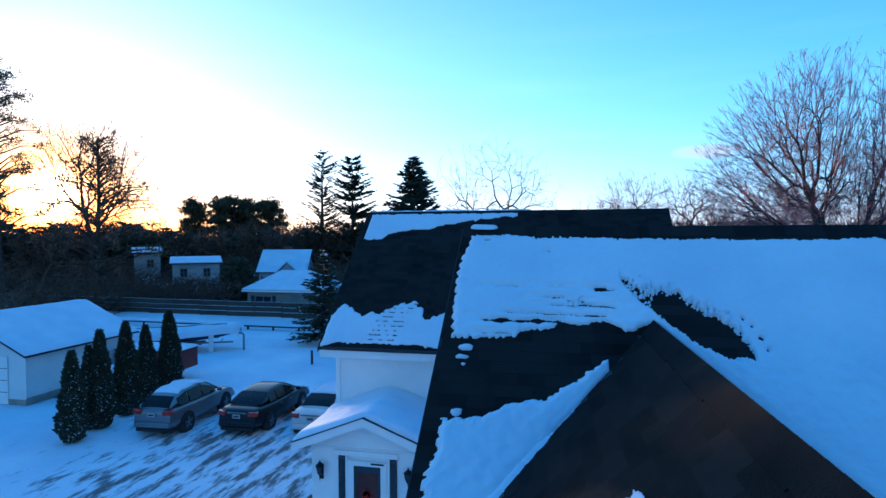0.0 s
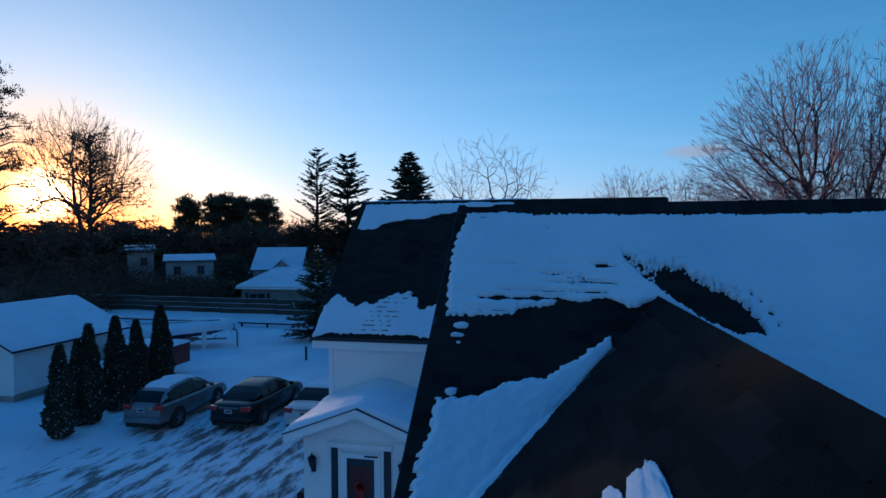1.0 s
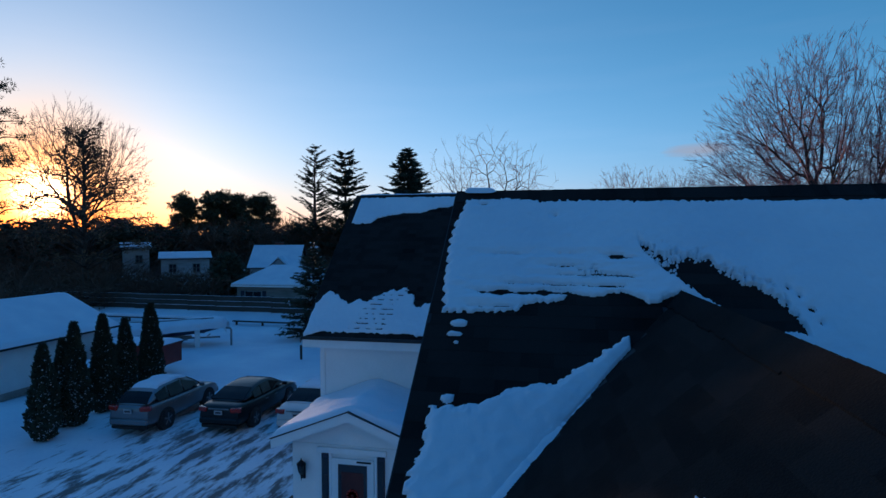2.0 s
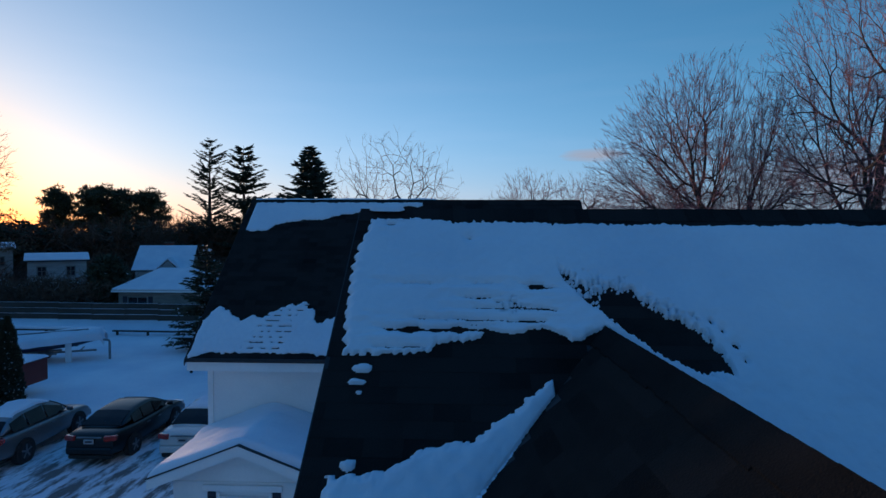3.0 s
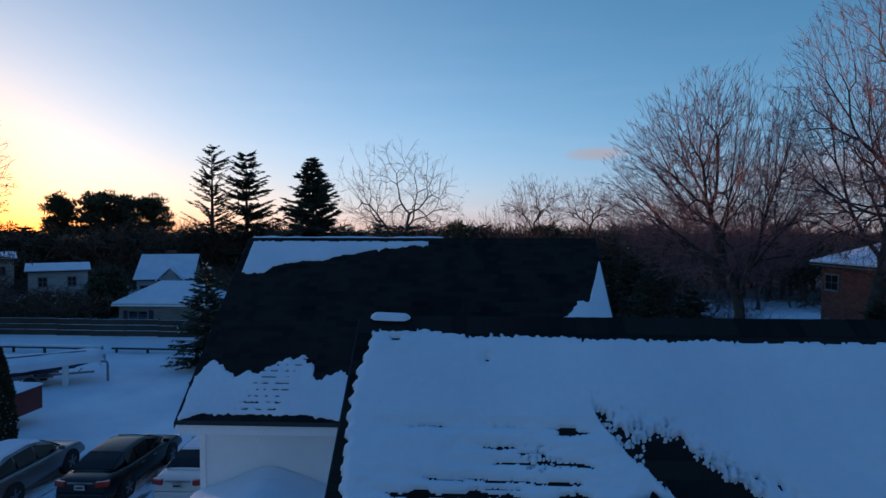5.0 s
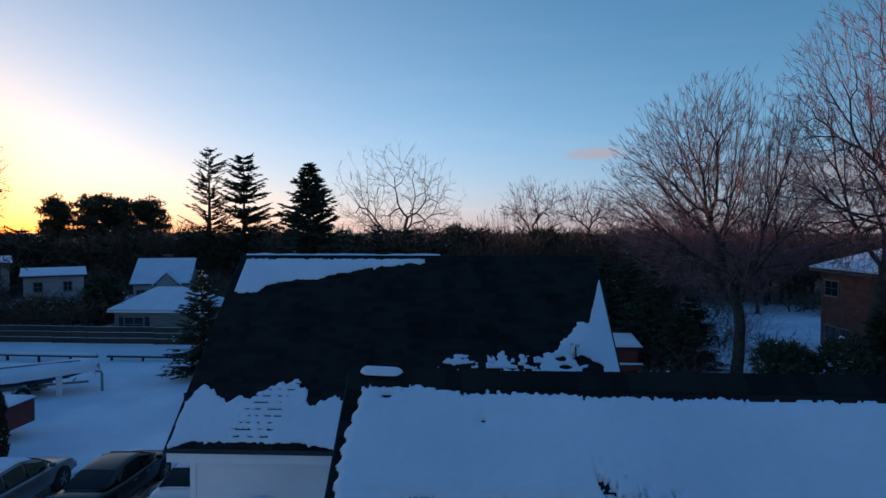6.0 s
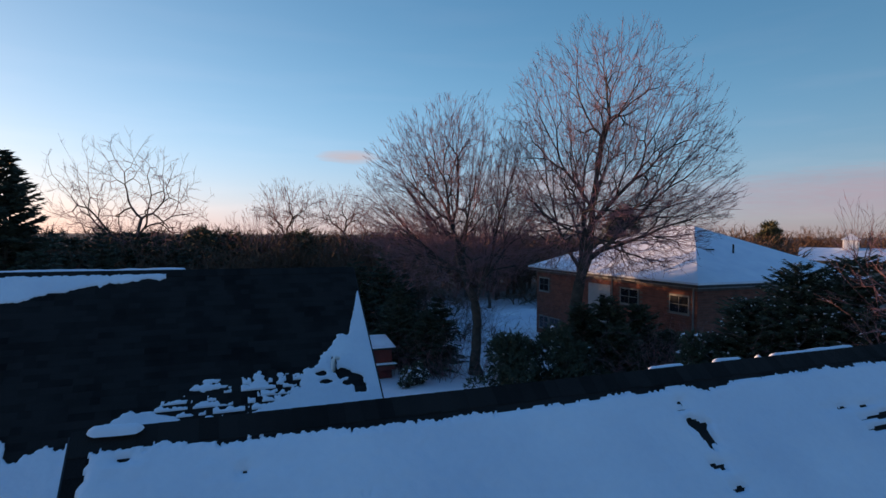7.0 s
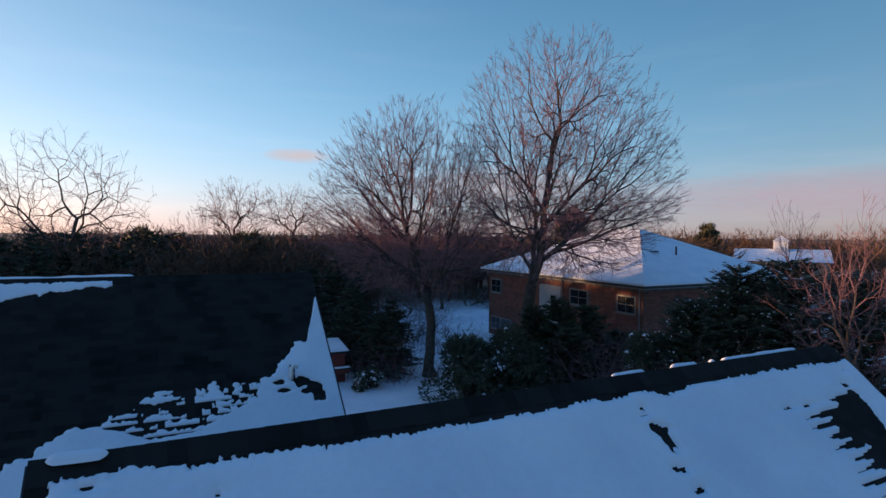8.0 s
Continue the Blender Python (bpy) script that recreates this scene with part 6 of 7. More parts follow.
def low_rail(name, label, x0, y0, x1, y1, z, posts, snow):
    f = thing(name, label, "fence", 0, 0, 0)
    a, b = Vector((x0, y0, 0)), Vector((x1, y1, 0))
    turn = math.degrees(math.atan2(y1 - y0, x1 - x0))
    for k in range(posts):
        p = a.lerp(b, (k + 0.15) / posts)
        g = float(lie(p.x, p.y))
        part("post", Shape().soft(-0.06, 0.06, -0.06, 0.06, -0.1, z + 0.1, 0.01, pose(p.x, p.y, g, 0, 0, turn)), TIMBER, f)
    length = (b - a).length
    g = float(lie((x0 + x1) / 2, (y0 + y1) / 2))
    m = pose(x0, y0, g, 0, 0, turn)
    part("beam", Shape().soft(0, length, -0.1, 0.1, z, z + 0.09, 0.02, m), TIMBER, f)
    if snow:
        part("snow", Shape().soft(0, length, -0.14, 0.14, z + 0.092, z + 0.3, 0.06, m), SNOW, f)


board_fence()
low_rail("guard_rail", "low timber guard rail topped with snow", -42, 37.4, -23.0, 36.6, 0.3, 9, True)
low_rail("guard_rail", "low timber guard rail topped with snow", -40, 34.3, -24.5, 34.6, 0.2, 7, True)
low_rail("guard_rail", "low bare timber rail by the spruce", -22.8, 37.2, -16.6, 37.0, 0.2, 3, False)
for px, py, h in ((-13.2, 28.3, 0.75), (-11.3, 28.9, 0.5), (-10.4, 29.0, 0.5)):
    post = thing("marker_post", "short dark post standing in the snow", "post", px, py, 0, 0, "marker posts")
    part("shaft", Shape().soft(-0.05, 0.05, -0.05, 0.05, -0.1, h, 0.012), TIMBER, post)
crate = thing("crate", "small dark box in the snow", "box", -10.6, 28.2, 0)
part("body", Shape().soft(-0.3, 0.3, -0.2, 0.2, -0.03, 0.3, 0.02), SHUTTER, crate)
part("lid", Shape().soft(-0.32, 0.32, -0.22, 0.22, 0.302, 0.34, 0.012), SHUTTER, crate)
# ------------------------------------------------------------------ other houses
TAUPE = surface("taupe_siding", (0.16, 0.14, 0.12), (0.27, 0.24, 0.21), 0.8, 20, rough=0.8, bump=0.15, stretch=(1, 1, 6))
PALE = surface("pale_siding", (0.26, 0.26, 0.26), (0.4, 0.4, 0.38), 0.6, 20, rough=0.8, bump=0.1, stretch=(1, 1, 6))
MORTAR = surface("mortar", (0.1, 0.07, 0.06), (0.18, 0.13, 0.11), 2, 40, rough=0.9, bump=0.2)
BRICK = surface("red_brick", (0.12, 0.036, 0.026), (0.24, 0.075, 0.052), 1.2, 30, rough=0.85, bump=0.25, island=0.4)


FRAME = surface("dull_window_frame", (0.13, 0.13, 0.13), (0.24, 0.24, 0.23), 2, 30, rough=0.6, bump=0.05)


def window(parent, x, y, z, w, h, m, panes=2, shutters=False, name="window"):
    """A framed window on a wall whose outside is local -y at y."""
    win = part(name, Shape().soft(x - w / 2 - 0.07, x + w / 2 + 0.07, y - 0.05, y - 0.002, z - 0.07, z + h + 0.07, 0.012, m), FRAME, parent, "pale framed window")
    for k in range(panes):
        a, b = x - w / 2 + w * k / panes + 0.025, x - w / 2 + w * (k + 1) / panes - 0.025
        part("pane", Shape().box(a, b, y - 0.056, y - 0.0515, z + 0.02, z + h / 2 - 0.02, m), GLASS, win)
        part("pane", Shape().box(a, b, y - 0.056, y - 0.0515, z + h / 2 + 0.02, z + h - 0.02, m), GLASS, win)
    part("sill", Shape().soft(x - w / 2 - 0.1, x + w / 2 + 0.1, y - 0.1, y - 0.003, z - 0.13, z - 0.072, 0.01, m), FRAME, win)
    if shutters:
        for s in (-1, 1):
            part("shutter", Shape().soft(x + s * (w / 2 + 0.27) - 0.17, x + s * (w / 2 + 0.27) + 0.17, y - 0.04, y - 0.003, z - 0.06, z + h + 0.06, 0.01, m), SHUTTER, parent)
    return win


def hip_roof(parent, x0, x1, y0, y1, eave, rise, over, along, mat, thick=0.16, name="roof"):
    """A hip roof as one closed shell."""
    a0, a1, b0, b1 = x0 - over, x1 + over, y0 - over, y1 + over
    if along == "y":
        h = (a1 - a0) / 2
        r0, r1 = ((a0 + a1) / 2, b0 + h), ((a0 + a1) / 2, b1 - h)
    else:
        h = (b1 - b0) / 2
        r0, r1 = (a0 + h, (b0 + b1) / 2), (a1 - h, (b0 + b1) / 2)
    s = Shape()
    v = [(a0, b0, eave), (a1, b0, eave), (a1, b1, eave), (a0, b1, eave), (*r0, eave + rise), (*r1, eave + rise)]
    low = [(p[0], p[1], eave - thick) for p in v[:4]]
    if along == "y":
        f = [(0, 1, 4), (1, 2, 5, 4), (2, 3, 5), (3, 0, 4, 5)]
    else:
        f = [(0, 1, 5, 4), (1, 2, 5), (2, 3, 4, 5), (3, 0, 4)]
    f += [(0, 6, 7, 1), (1, 7, 8, 2), (2, 8, 9, 3), (3, 9, 6, 0), (9, 8, 7, 6)]
    s.add(v + low, f)
    return part(name, s, mat, parent)


def ranch():
    h = thing("ranch_house", "low taupe ranch house under a snowy hip roof", "house", -22.85, 44.6, 0.2)
    x0, x1, y0, y1, eave = -4.2, 2.9, 0.0, 4.4, 1.95
    part("wall", Shape().box(x0, x1, y0, y0 + 0.15, -0.4, eave), TAUPE, h)
    part("wall", Shape().box(x0, x1, y1 - 0.15, y1, -0.4, eave), TAUPE, h)
    part("wall", Shape().box(x0, x0 + 0.15, y0 + 0.152, y1 - 0.152, -0.4, eave), TAUPE, h)
    part("wall", Shape().box(x1 - 0.15, x1, y0 + 0.152, y1 - 0.152, -0.4, eave), TAUPE, h)
    hip_roof(h, x0, x1, y0, y1, eave + 0.12, 1.5, 0.35, "x", FASCIA)
    part("trim_board", Shape().box(x0 - 0.36, x1 + 0.36, y0 - 0.375, y0 - 0.352, eave - 0.03, eave + 0.11), WHITE, h)
    window(h, -2.65, y0, 0.45, 1.5, 1.05, None, 2, True)
    snow = thing("ranch_roof_snow", "smooth snow over the ranch house's hip roof", "snow", -22.85, 44.6, 0.2)
    hip_roof(snow, x0, x1, y0, y1, eave + 0.24, 1.5, 0.33, "x", SNOW, 0.11, "snow_layer")


ranch()


def gable_house(label, x, y, turn, w, d, eave, rise, mat, wins, z=0.0):
    """A distant house with its ridge along local x, its eave side towards local -y."""
    h = thing("distant_house", label, "house", x, y, z, turn)
    part("wall", Shape().box(-w / 2, w / 2, 0, 0.2, -0.5, eave), mat, h)
    part("wall", Shape().box(-w / 2, w / 2, d - 0.2, d, -0.5, eave), mat, h)
    for sx in (-1, 1):
        a = sx * w / 2
        part("wall", Shape().prism([(a, 0.202, -0.5), (a, d - 0.202, -0.5), (a, d - 0.202, eave), (a, d / 2, eave + rise - 0.1), (a, 0.202, eave)], (-sx * 0.2, 0, 0)), mat, h)
    for s, ya, yb in ((-1, -0.35, d / 2), (1, d + 0.35, d / 2)):
        ze = eave - rise * 0.35 / (d / 2)
        part("roof", Shape().prism([(-w / 2 - 0.3, ya, ze), (-w / 2 - 0.3, yb, eave + rise), (-w / 2 - 0.3, yb, eave + rise + 0.12), (-w / 2 - 0.3, ya, ze + 0.12)], (w + 0.6, 0, 0)), FASCIA, h)
        part("roof_snow", Shape().prism([(-w / 2 - 0.28, ya, ze + 0.122), (-w / 2 - 0.28, yb, eave + rise + 0.122), (-w / 2 - 0.28, yb, eave + rise + 0.24), (-w / 2 - 0.28, ya, ze + 0.22)], (w + 0.56, 0, 0)), SNOW, h)
    for wx, wz, ww, wh in wins:
        window(h, wx, 0, wz, ww, wh, None, 2)
    return h


far_house = gable_house("white-roofed house with a small front gable", -33.6, 63.0, 16, 5.6, 6.4, 2.7, 2.3, PALE, [(-2.0, 0.8, 0.9, 1.1), (1.9, 0.8, 0.9, 1.1)])
part("front_gable", Shape().prism([(-0.4, -0.6, 2.4), (1.8, -0.6, 2.4), (0.7, -0.6, 3.7)], (0, 3.0, 0)), PALE, far_house)
for side, out in ((-1, -0.75), (1, 2.15)):
    part("gable_snow", Shape().prism([(0.7, -0.8, 3.78), (out, -0.8, 2.4), (out, -0.8, 2.56), (0.7, -0.8, 3.96)], (0, 3.6, 0)), SNOW, far_house)
gable_house("pale two-storey house under a low snowy roof", -40.7, 56.4, 37, 4.9, 5.0, 3.9, 0.5, PALE, [(-1.3, 2.4, 0.7, 0.9), (1.1, 2.4, 0.7, 0.9)])
gable_house("pale house half hidden by bare trees", -49.6, 59.4, 42, 2.8, 5.0, 4.9, 0.5, PALE, [(0.3, 3.2, 0.7, 0.9)])
chim = thing("chimney", "brick chimney above a snowy roof", "chimney", -34.8, 66.8, 4.4)
part("stack", Shape().soft(-0.4, 0.4, -0.4, 0.4, -1.2, 1.1, 0.02), BRICK, chim)
part("cap", Shape().soft(-0.46, 0.46, -0.46, 0.46, 1.102, 1.2, 0.02), MORTAR, chim)

# ------------------------------------------------------------------ brick house
BX, BY, BW, BL, B_EAVE = 25.99, 27.55, 14.1, 17.5, 5.52
brick_house = thing("brick_house", "two-storey red brick house under a snowy hip roof", "house", BX, BY, 0)
part("wall", Shape().box(0, BW, 0, 0.2, 0, B_EAVE), MORTAR, brick_house)
part("wall", Shape().box(0, 0.2, 0.202, BL - 0.202, 0, B_EAVE), MORTAR, brick_house)
part("wall", Shape().box(BW - 0.2, BW, 0.202, BL - 0.202, 0, B_EAVE), MORTAR, brick_house)
part("wall", Shape().box(0, BW, BL - 0.2, BL, 0, B_EAVE), MORTAR, brick_house)
hip_roof(brick_house, 0, BW, 0, BL, B_EAVE + 0.14, 3.42, 0.6, "y", FASCIA, 0.14)
part("soffit", Shape().box(-0.58, BW + 0.58, -0.58, BL + 0.58, B_EAVE - 0.06, B_EAVE - 0.002), FRAME, brick_house)
brick_snow = thing("brick_house_snow", "smooth snow over the brick house's hip roof", "snow", BX, BY, 0)
hip_roof(brick_snow, 0, BW, 0, BL, B_EAVE + 0.27, 3.42, 0.58, "y", SNOW, 0.12, "snow_layer")
SIDE = Matrix.Rotation(-math.pi / 2, 4, "Z")       # local -y of a window becomes -x of the house


def bricks():
    """Courses of brick on the two walls that can be seen, with openings left out."""
    s, rng = Shape(), random.Random(12)
    holes_front = []
    holes_side = [(0.5, 2.2, 3.7, 4.95), (4.7, 6.8, 3.7, 4.95), (7.7, 10.3, 0.9, 5.0), (15.4, 17.2, 3.6, 4.95), (13.8, 17.2, 0.5, 1.7), (11.2, 12.3, 1.2, 2.6), (0.6, 2.0, 1.2, 2.4)]
    bl, bh = 0.43, 0.15
    for r in range(int(B_EAVE / bh) - 1):
        z = r * bh
        off = (r % 2) * bl / 2
        for wall, length, holes in (("front", BW, holes_front), ("side", BL, holes_side)):
            for k in range(int(length / bl) + 1):
                a = max(0.0, k * bl - off)
                b = min(length, a + bl)
                mid = (a + b) / 2
                if b - a < 0.06 or any(h[0] < mid < h[1] and h[2] < z + bh / 2 < h[3] for h in holes):
                    continue
                d = 0.016 + rng.uniform(0, 0.008)
                if wall == "front":
                    s.box(a + 0.008, b - 0.008, -d, 0.002, z + 0.008, z + bh - 0.008)
                else:
                    s.box(-d, 0.002, a + 0.008, b - 0.008, z + 0.008, z + bh - 0.008)
    ob = part("bricks", s, BRICK, brick_house)
    tagged(ob, "courses of red brick", kind="stuff")


bricks()
PALE_PANEL = surface("pale_panel", (0.24, 0.25, 0.26), (0.36, 0.36, 0.36), 1, 20, rough=0.7, bump=0.05)
for yy, z, w, hh in ((1.35, 3.85, 1.45, 1.0), (5.75, 3.85, 1.7, 1.0), (16.3, 3.75, 1.4, 1.05), (14.7, 0.6, 1.3, 0.95), (16.3, 0.6, 1.3, 0.95), (11.75, 1.3, 0.8, 1.2), (1.3, 1.3, 1.2, 0.95)):
    window(brick_house, -yy, 0.0 - 0.02, z, w, hh, SIDE, 2)
part("stair_panel", Shape().soft(-0.03, 0.0, 7.75, 10.25, 0.95, 4.95, 0.01), PALE_PANEL, brick_house, "tall pale panel with a small window")
window(brick_house, -8.5, -0.04, 2.9, 0.6, 1.3, SIDE, 1)
part("downpipe", Shape().tube([(-0.07, 0.25, 0.1), (-0.07, 0.25, B_EAVE - 0.1)], 0.05, 8), FRAME, brick_house)
part("downpipe", Shape().tube([(-0.07, 7.5, 0.1), (-0.07, 7.5, B_EAVE - 0.1)], 0.05, 8), FRAME, brick_house)
vx, vy = 6.2, 2.9
vz = B_EAVE + 0.4 + 3.42 * (vy + 0.6) / (BW / 2 + 0.6)
part("vent_pipe", Shape().tube([(vx, vy, vz - 0.3), (vx, vy, vz + 0.45)], 0.06, 8), IRON, brick_house)
part("roof_hatch", Shape().soft(4.3, 4.95, 3.3, 3.6, vz - 0.05, vz + 0.14, 0.03), IRON, brick_house)

# ------------------------------------------------------------------ a long low building with a cupola, far off
hall = thing("long_hall", "long low building with a white cupola in sunlight", "building", 101.9, 65.8, 0, -57)
part("wall", Shape().box(-7.5, 7.5, 0, 12, -0.5, 4.2), TAUPE, hall)
part("roof", Shape().prism([(-7.9, -0.5, 4.2), (-7.9, 12.5, 4.2), (-7.9, 6, 6.4)], (15.8, 0, 0)), SNOW, hall)
cup = part("cupola", Shape().soft(-1.2, 1.2, 4.8, 7.2, 5.8, 7.9, 0.05), WHITE, hall, "white louvred cupola")
part("cap", Shape().rings([[(-1.5, 4.5, 7.9), (1.5, 4.5, 7.9), (1.5, 7.5, 7.9), (-1.5, 7.5, 7.9)], [(-0.9, 5.1, 8.3), (0.9, 5.1, 8.3), (0.9, 6.9, 8.3), (-0.9, 6.9, 8.3)], [(-0.1, 5.9, 9.0), (0.1, 5.9, 9.0), (0.1, 6.1, 9.0), (-0.1, 6.1, 9.0)]]), WHITE, cup)
part("finial", Shape().tube([(0, 6, 9.0), (0, 6, 9.7)], 0.08, 6), IRON, cup)

# ------------------------------------------------------------------ red shed behind the wing
shed = thing("shed", "small red shed with snow on its roof", "shed", 8.6, 34.6, 0)
part("wall", Shape().soft(-1.0, 1.0, 0, 1.6, 0, 1.75, 0.02), RED, shed)
for k in range(7):
    part("batten", Shape().soft(-0.97 + k * 0.31, -0.92 + k * 0.31, -0.025, -0.002, 0.02, 1.7, 0.006), RED, shed)
part("ledge", Shape().soft(-1.1, 1.25, -0.35, -0.03, 0.8, 0.88, 0.01), TIMBER, shed)
part("ledge_bracket", Shape().soft(-1.0, 1.1, -0.3, -0.03, 0.55, 0.798, 0.01), RED, shed)
part("roof", Shape().prism([(-1.2, -0.25, 1.74), (-1.2, 1.85, 2.1), (-1.2, 1.85, 2.2), (-1.2, -0.25, 1.84)], (2.4, 0, 0)), FASCIA, shed)
snow_slab("shed_snow", [(7.42, 34.36, 1.85), (9.78, 34.36, 1.85), (9.78, 36.44, 2.21), (7.42, 36.44, 2.21)], "snow on the red shed's sloping roof", 0.1)
snow_slab("shed_ledge_snow", [(7.5, 34.26, 0.88), (9.84, 34.26, 0.88), (9.84, 34.56, 0.88), (7.5, 34.56, 0.88)], "snow on the red shed's ledge", 0.07)
# ------------------------------------------------------------------ trees
def polar(angle, far):
    """A place that far from the house, at an angle to the right of +y."""
    return math.sin(radians(angle)) * far, 3 + math.cos(radians(angle)) * far


plant_bare("bare_maple", "tall leafless maple with many upswept limbs", 18.7, 29.6, 0, 11, trunk=3.6, radius=0.4, crown=(1.6, -0.85, 10.8, 6.9, 9.9, 5.2), tips=5000, tip_r=0.0078, twigs=5, twig=0.42, leader=6, lean=(0.02, -0.01), split=0.022, wander=0.015, group="yard maples")
plant_bare("bare_maple", "broad leafless maple beside a taller one", 14.6, 33.6, 0, 24, trunk=3.0, radius=0.33, crown=(-1.2, 0.6, 9.8, 6.3, 7.1, 5.2), tips=4300, tip_r=0.0078, twigs=5, twig=0.42, leader=5, split=0.022, wander=0.015, group="yard maples")
plant_bare("bare_tree", "leafless spreading tree rising above the woods", -7.0, 60.5, 0.3, 31, trunk=2.0, radius=0.26, crown=(0, 0, 10.4, 7.2, 6.4, 4.6), tips=430, tip_r=0.013, twigs=3, twig=0.9, leader=0, split=0.04, wander=0.035, bare=0.4, later=(0.3, 0.55))
plant_bare("bare_tree", "small leafless tree with twisted boughs", 9.4, 84, 0.3, 32, trunk=6, radius=0.22, crown=(0, 0, 11.4, 5.6, 4.6, 3.2), tips=420, tip_r=0.013, twigs=4, twig=0.8, leader=1, split=0.045, wander=0.09)
plant_bare("bare_tree", "small leafless tree with twisted boughs", 17.2, 83, 0.3, 33, trunk=6, radius=0.22, crown=(0, 0, 11.0, 5.8, 4.4, 3.2), tips=420, tip_r=0.013, twigs=4, twig=0.8, leader=1, split=0.045, wander=0.09)
plant_bare("bare_tree", "leafless tree with a rounded pale crown behind the sun", -52.3, 53.9, 0, 34, trunk=4, radius=0.3, crown=(0, 0, 13.5, 7.4, 8.3, 7.0), tips=1100, tip_r=0.017, twigs=3, twig=0.8, leader=3, split=0.05)
plant_bare("bare_tree", "leafless tree with sunlit orange limbs", 18.9, 12.3, 0, 35, trunk=2.4, radius=0.14, crown=(0, 0, 6.2, 2.7, 4.0, 3.4), tips=320, tip_r=0.006, twigs=3, twig=0.5, leader=3, split=0.02, wander=0.06)
plant_bare("bare_tree", "slender leafless sapling above the shrubs", 34, 23.6, 0, 36, trunk=5.0, radius=0.08, crown=(0, 0, 8.6, 1.9, 2.6, 2.0), tips=60, tip_r=0.008, twigs=2, twig=0.5, leader=3, split=0.02)
for k, (tx, ty, th) in enumerate(((4, 63, 11.2), (22, 62, 12.4), (25, 70, 13.2), (29, 60, 11.8), (14, 58, 10.8), (33, 66, 12.0))):
    plant_bare("bare_tree", "leafless tree at the woods' edge", tx, ty, 0.1, 37 + k, trunk=2.6, radius=0.17, crown=(0, 0, th * 0.58, 4.2, th * 0.42, th * 0.36), tips=420, tip_r=0.012, twigs=4, twig=0.7, leader=2, split=0.04, group="trees at the woods' edge")

plant_conifer("spruce", "dense dark spruce with a pointed top", -11.9, 44.8, 0.6, 41, height=13.0, radius=5.0, whorls=38, boughs=12, droop=0.05, leaf=0.75, per=44, power=0.85)
plant_conifer("pine", "sparse conifer with level tiers of boughs", -30.9, 79.5, 0, 42, height=19.2, radius=6.6, whorls=16, boughs=11, droop=0.02, leaf=0.95, sparse=0.1, clear=0.25, power=0.6, per=60)
plant_conifer("pine", "thin ragged conifer with an open crown", -35.4, 78.7, 0, 43, height=19.7, radius=4.3, whorls=26, boughs=7, droop=-0.35, leaf=0.6, sparse=0.2, clear=0.3, power=0.35, per=40)
plant_conifer("spruce", "snow-flecked spruce beside the board fence", -15.2, 34.2, 0.0, 44, height=6.1, radius=2.5, whorls=26, boughs=10, droop=0.2, leaf=0.45, per=34, snow=260)
plant_pine("pine", "tall pine with ragged needle clumps", -46.8, 38.6, 0, 45, 22.5, 5.2, bare=0.35, masses=80, size=0.85, flat=0.6, count=54, leaf=0.26)
plant_pine("oak", "oak that keeps brown leaves in front of the sun", -42.8, 45.1, 0, 46, 17.6, 7.4, bare=0.2, masses=110, size=0.8, flat=0.9, count=26, mat=OAK_LEAF, leaf=0.3, top=1.15)
for k, (ang, h, w) in enumerate(((-37.0, 13.4, 2.2), (-34.8, 13.6, 3.6), (-33.4, 13.9, 4.0), (-31.9, 13.2, 3.6), (-29.9, 13.5, 2.8))):
    px, py = polar(ang, 103 + k % 2 * 3)
    plant_pine("pine", "flat-topped dark pine against the bright sky", px, py, 0, 60 + k, h + 0.5, w, bare=0.5, masses=54, size=1.0, flat=0.55, count=64, leaf=0.5, group="flat-topped pines", top=0.35)
plant_pine("pine", "dark pine behind the brick house", 48.1, 60.3, 0, 70, 12.2, 2.6, bare=0.5, masses=20, size=1.1, flat=0.7, count=110, leaf=0.6, top=0.8)
plant_pine("pine", "distant dark pine over the brown woods", 87.1, 69.7, 0, 71, 10.6, 2.6, bare=0.5, masses=18, size=1.1, flat=0.7, count=100, leaf=0.7, top=0.8)
plant_pine("pine", "rounded dark pine among bare trees", -1.5, 78, 0, 72, 8.8, 3.6, bare=0.5, masses=20, size=1.2, flat=0.6, count=110, leaf=0.7, top=0.5)
plant_pine("pine", "rounded dark pine among bare trees", 9, 66, 0, 73, 8.3, 2.6, bare=0.45, masses=20, size=1.0, flat=0.7, count=110, leaf=0.6, top=0.7)
plant_conifer("spruce", "dark spruce at the edge of the woods", -7.6, 50, 0.4, 74, height=8.6, radius=3.0, whorls=24, boughs=9, leaf=0.6)
plant_conifer("spruce", "dark spruce at the edge of the woods", 9.5, 42, 0, 75, height=6.6, radius=3.0, whorls=24, boughs=10, leaf=0.55, snow=30)
plant_conifer("spruce", "dark spruce at the edge of the woods", 12.4, 46, 0, 76, height=7.2, radius=3.2, whorls=24, boughs=10, leaf=0.55, snow=20)
for k, (tx, ty, th) in enumerate(((11.2, 38.8, 5.2), (9.0, 42.0, 5.8), (12.6, 42.0, 5.4), (10.0, 46.5, 6.6), (14.6, 47.5, 5.6), (12.0, 35.2, 3.9), (13.4, 37.0, 4.4), (10.9, 37.2, 4.6))):
    plant_conifer("spruce", "dark spruce in the shade behind the yard", tx, ty, 0, 77 + k, height=th, radius=2.5, whorls=22, boughs=10, leaf=0.5, group="shaded spruces")


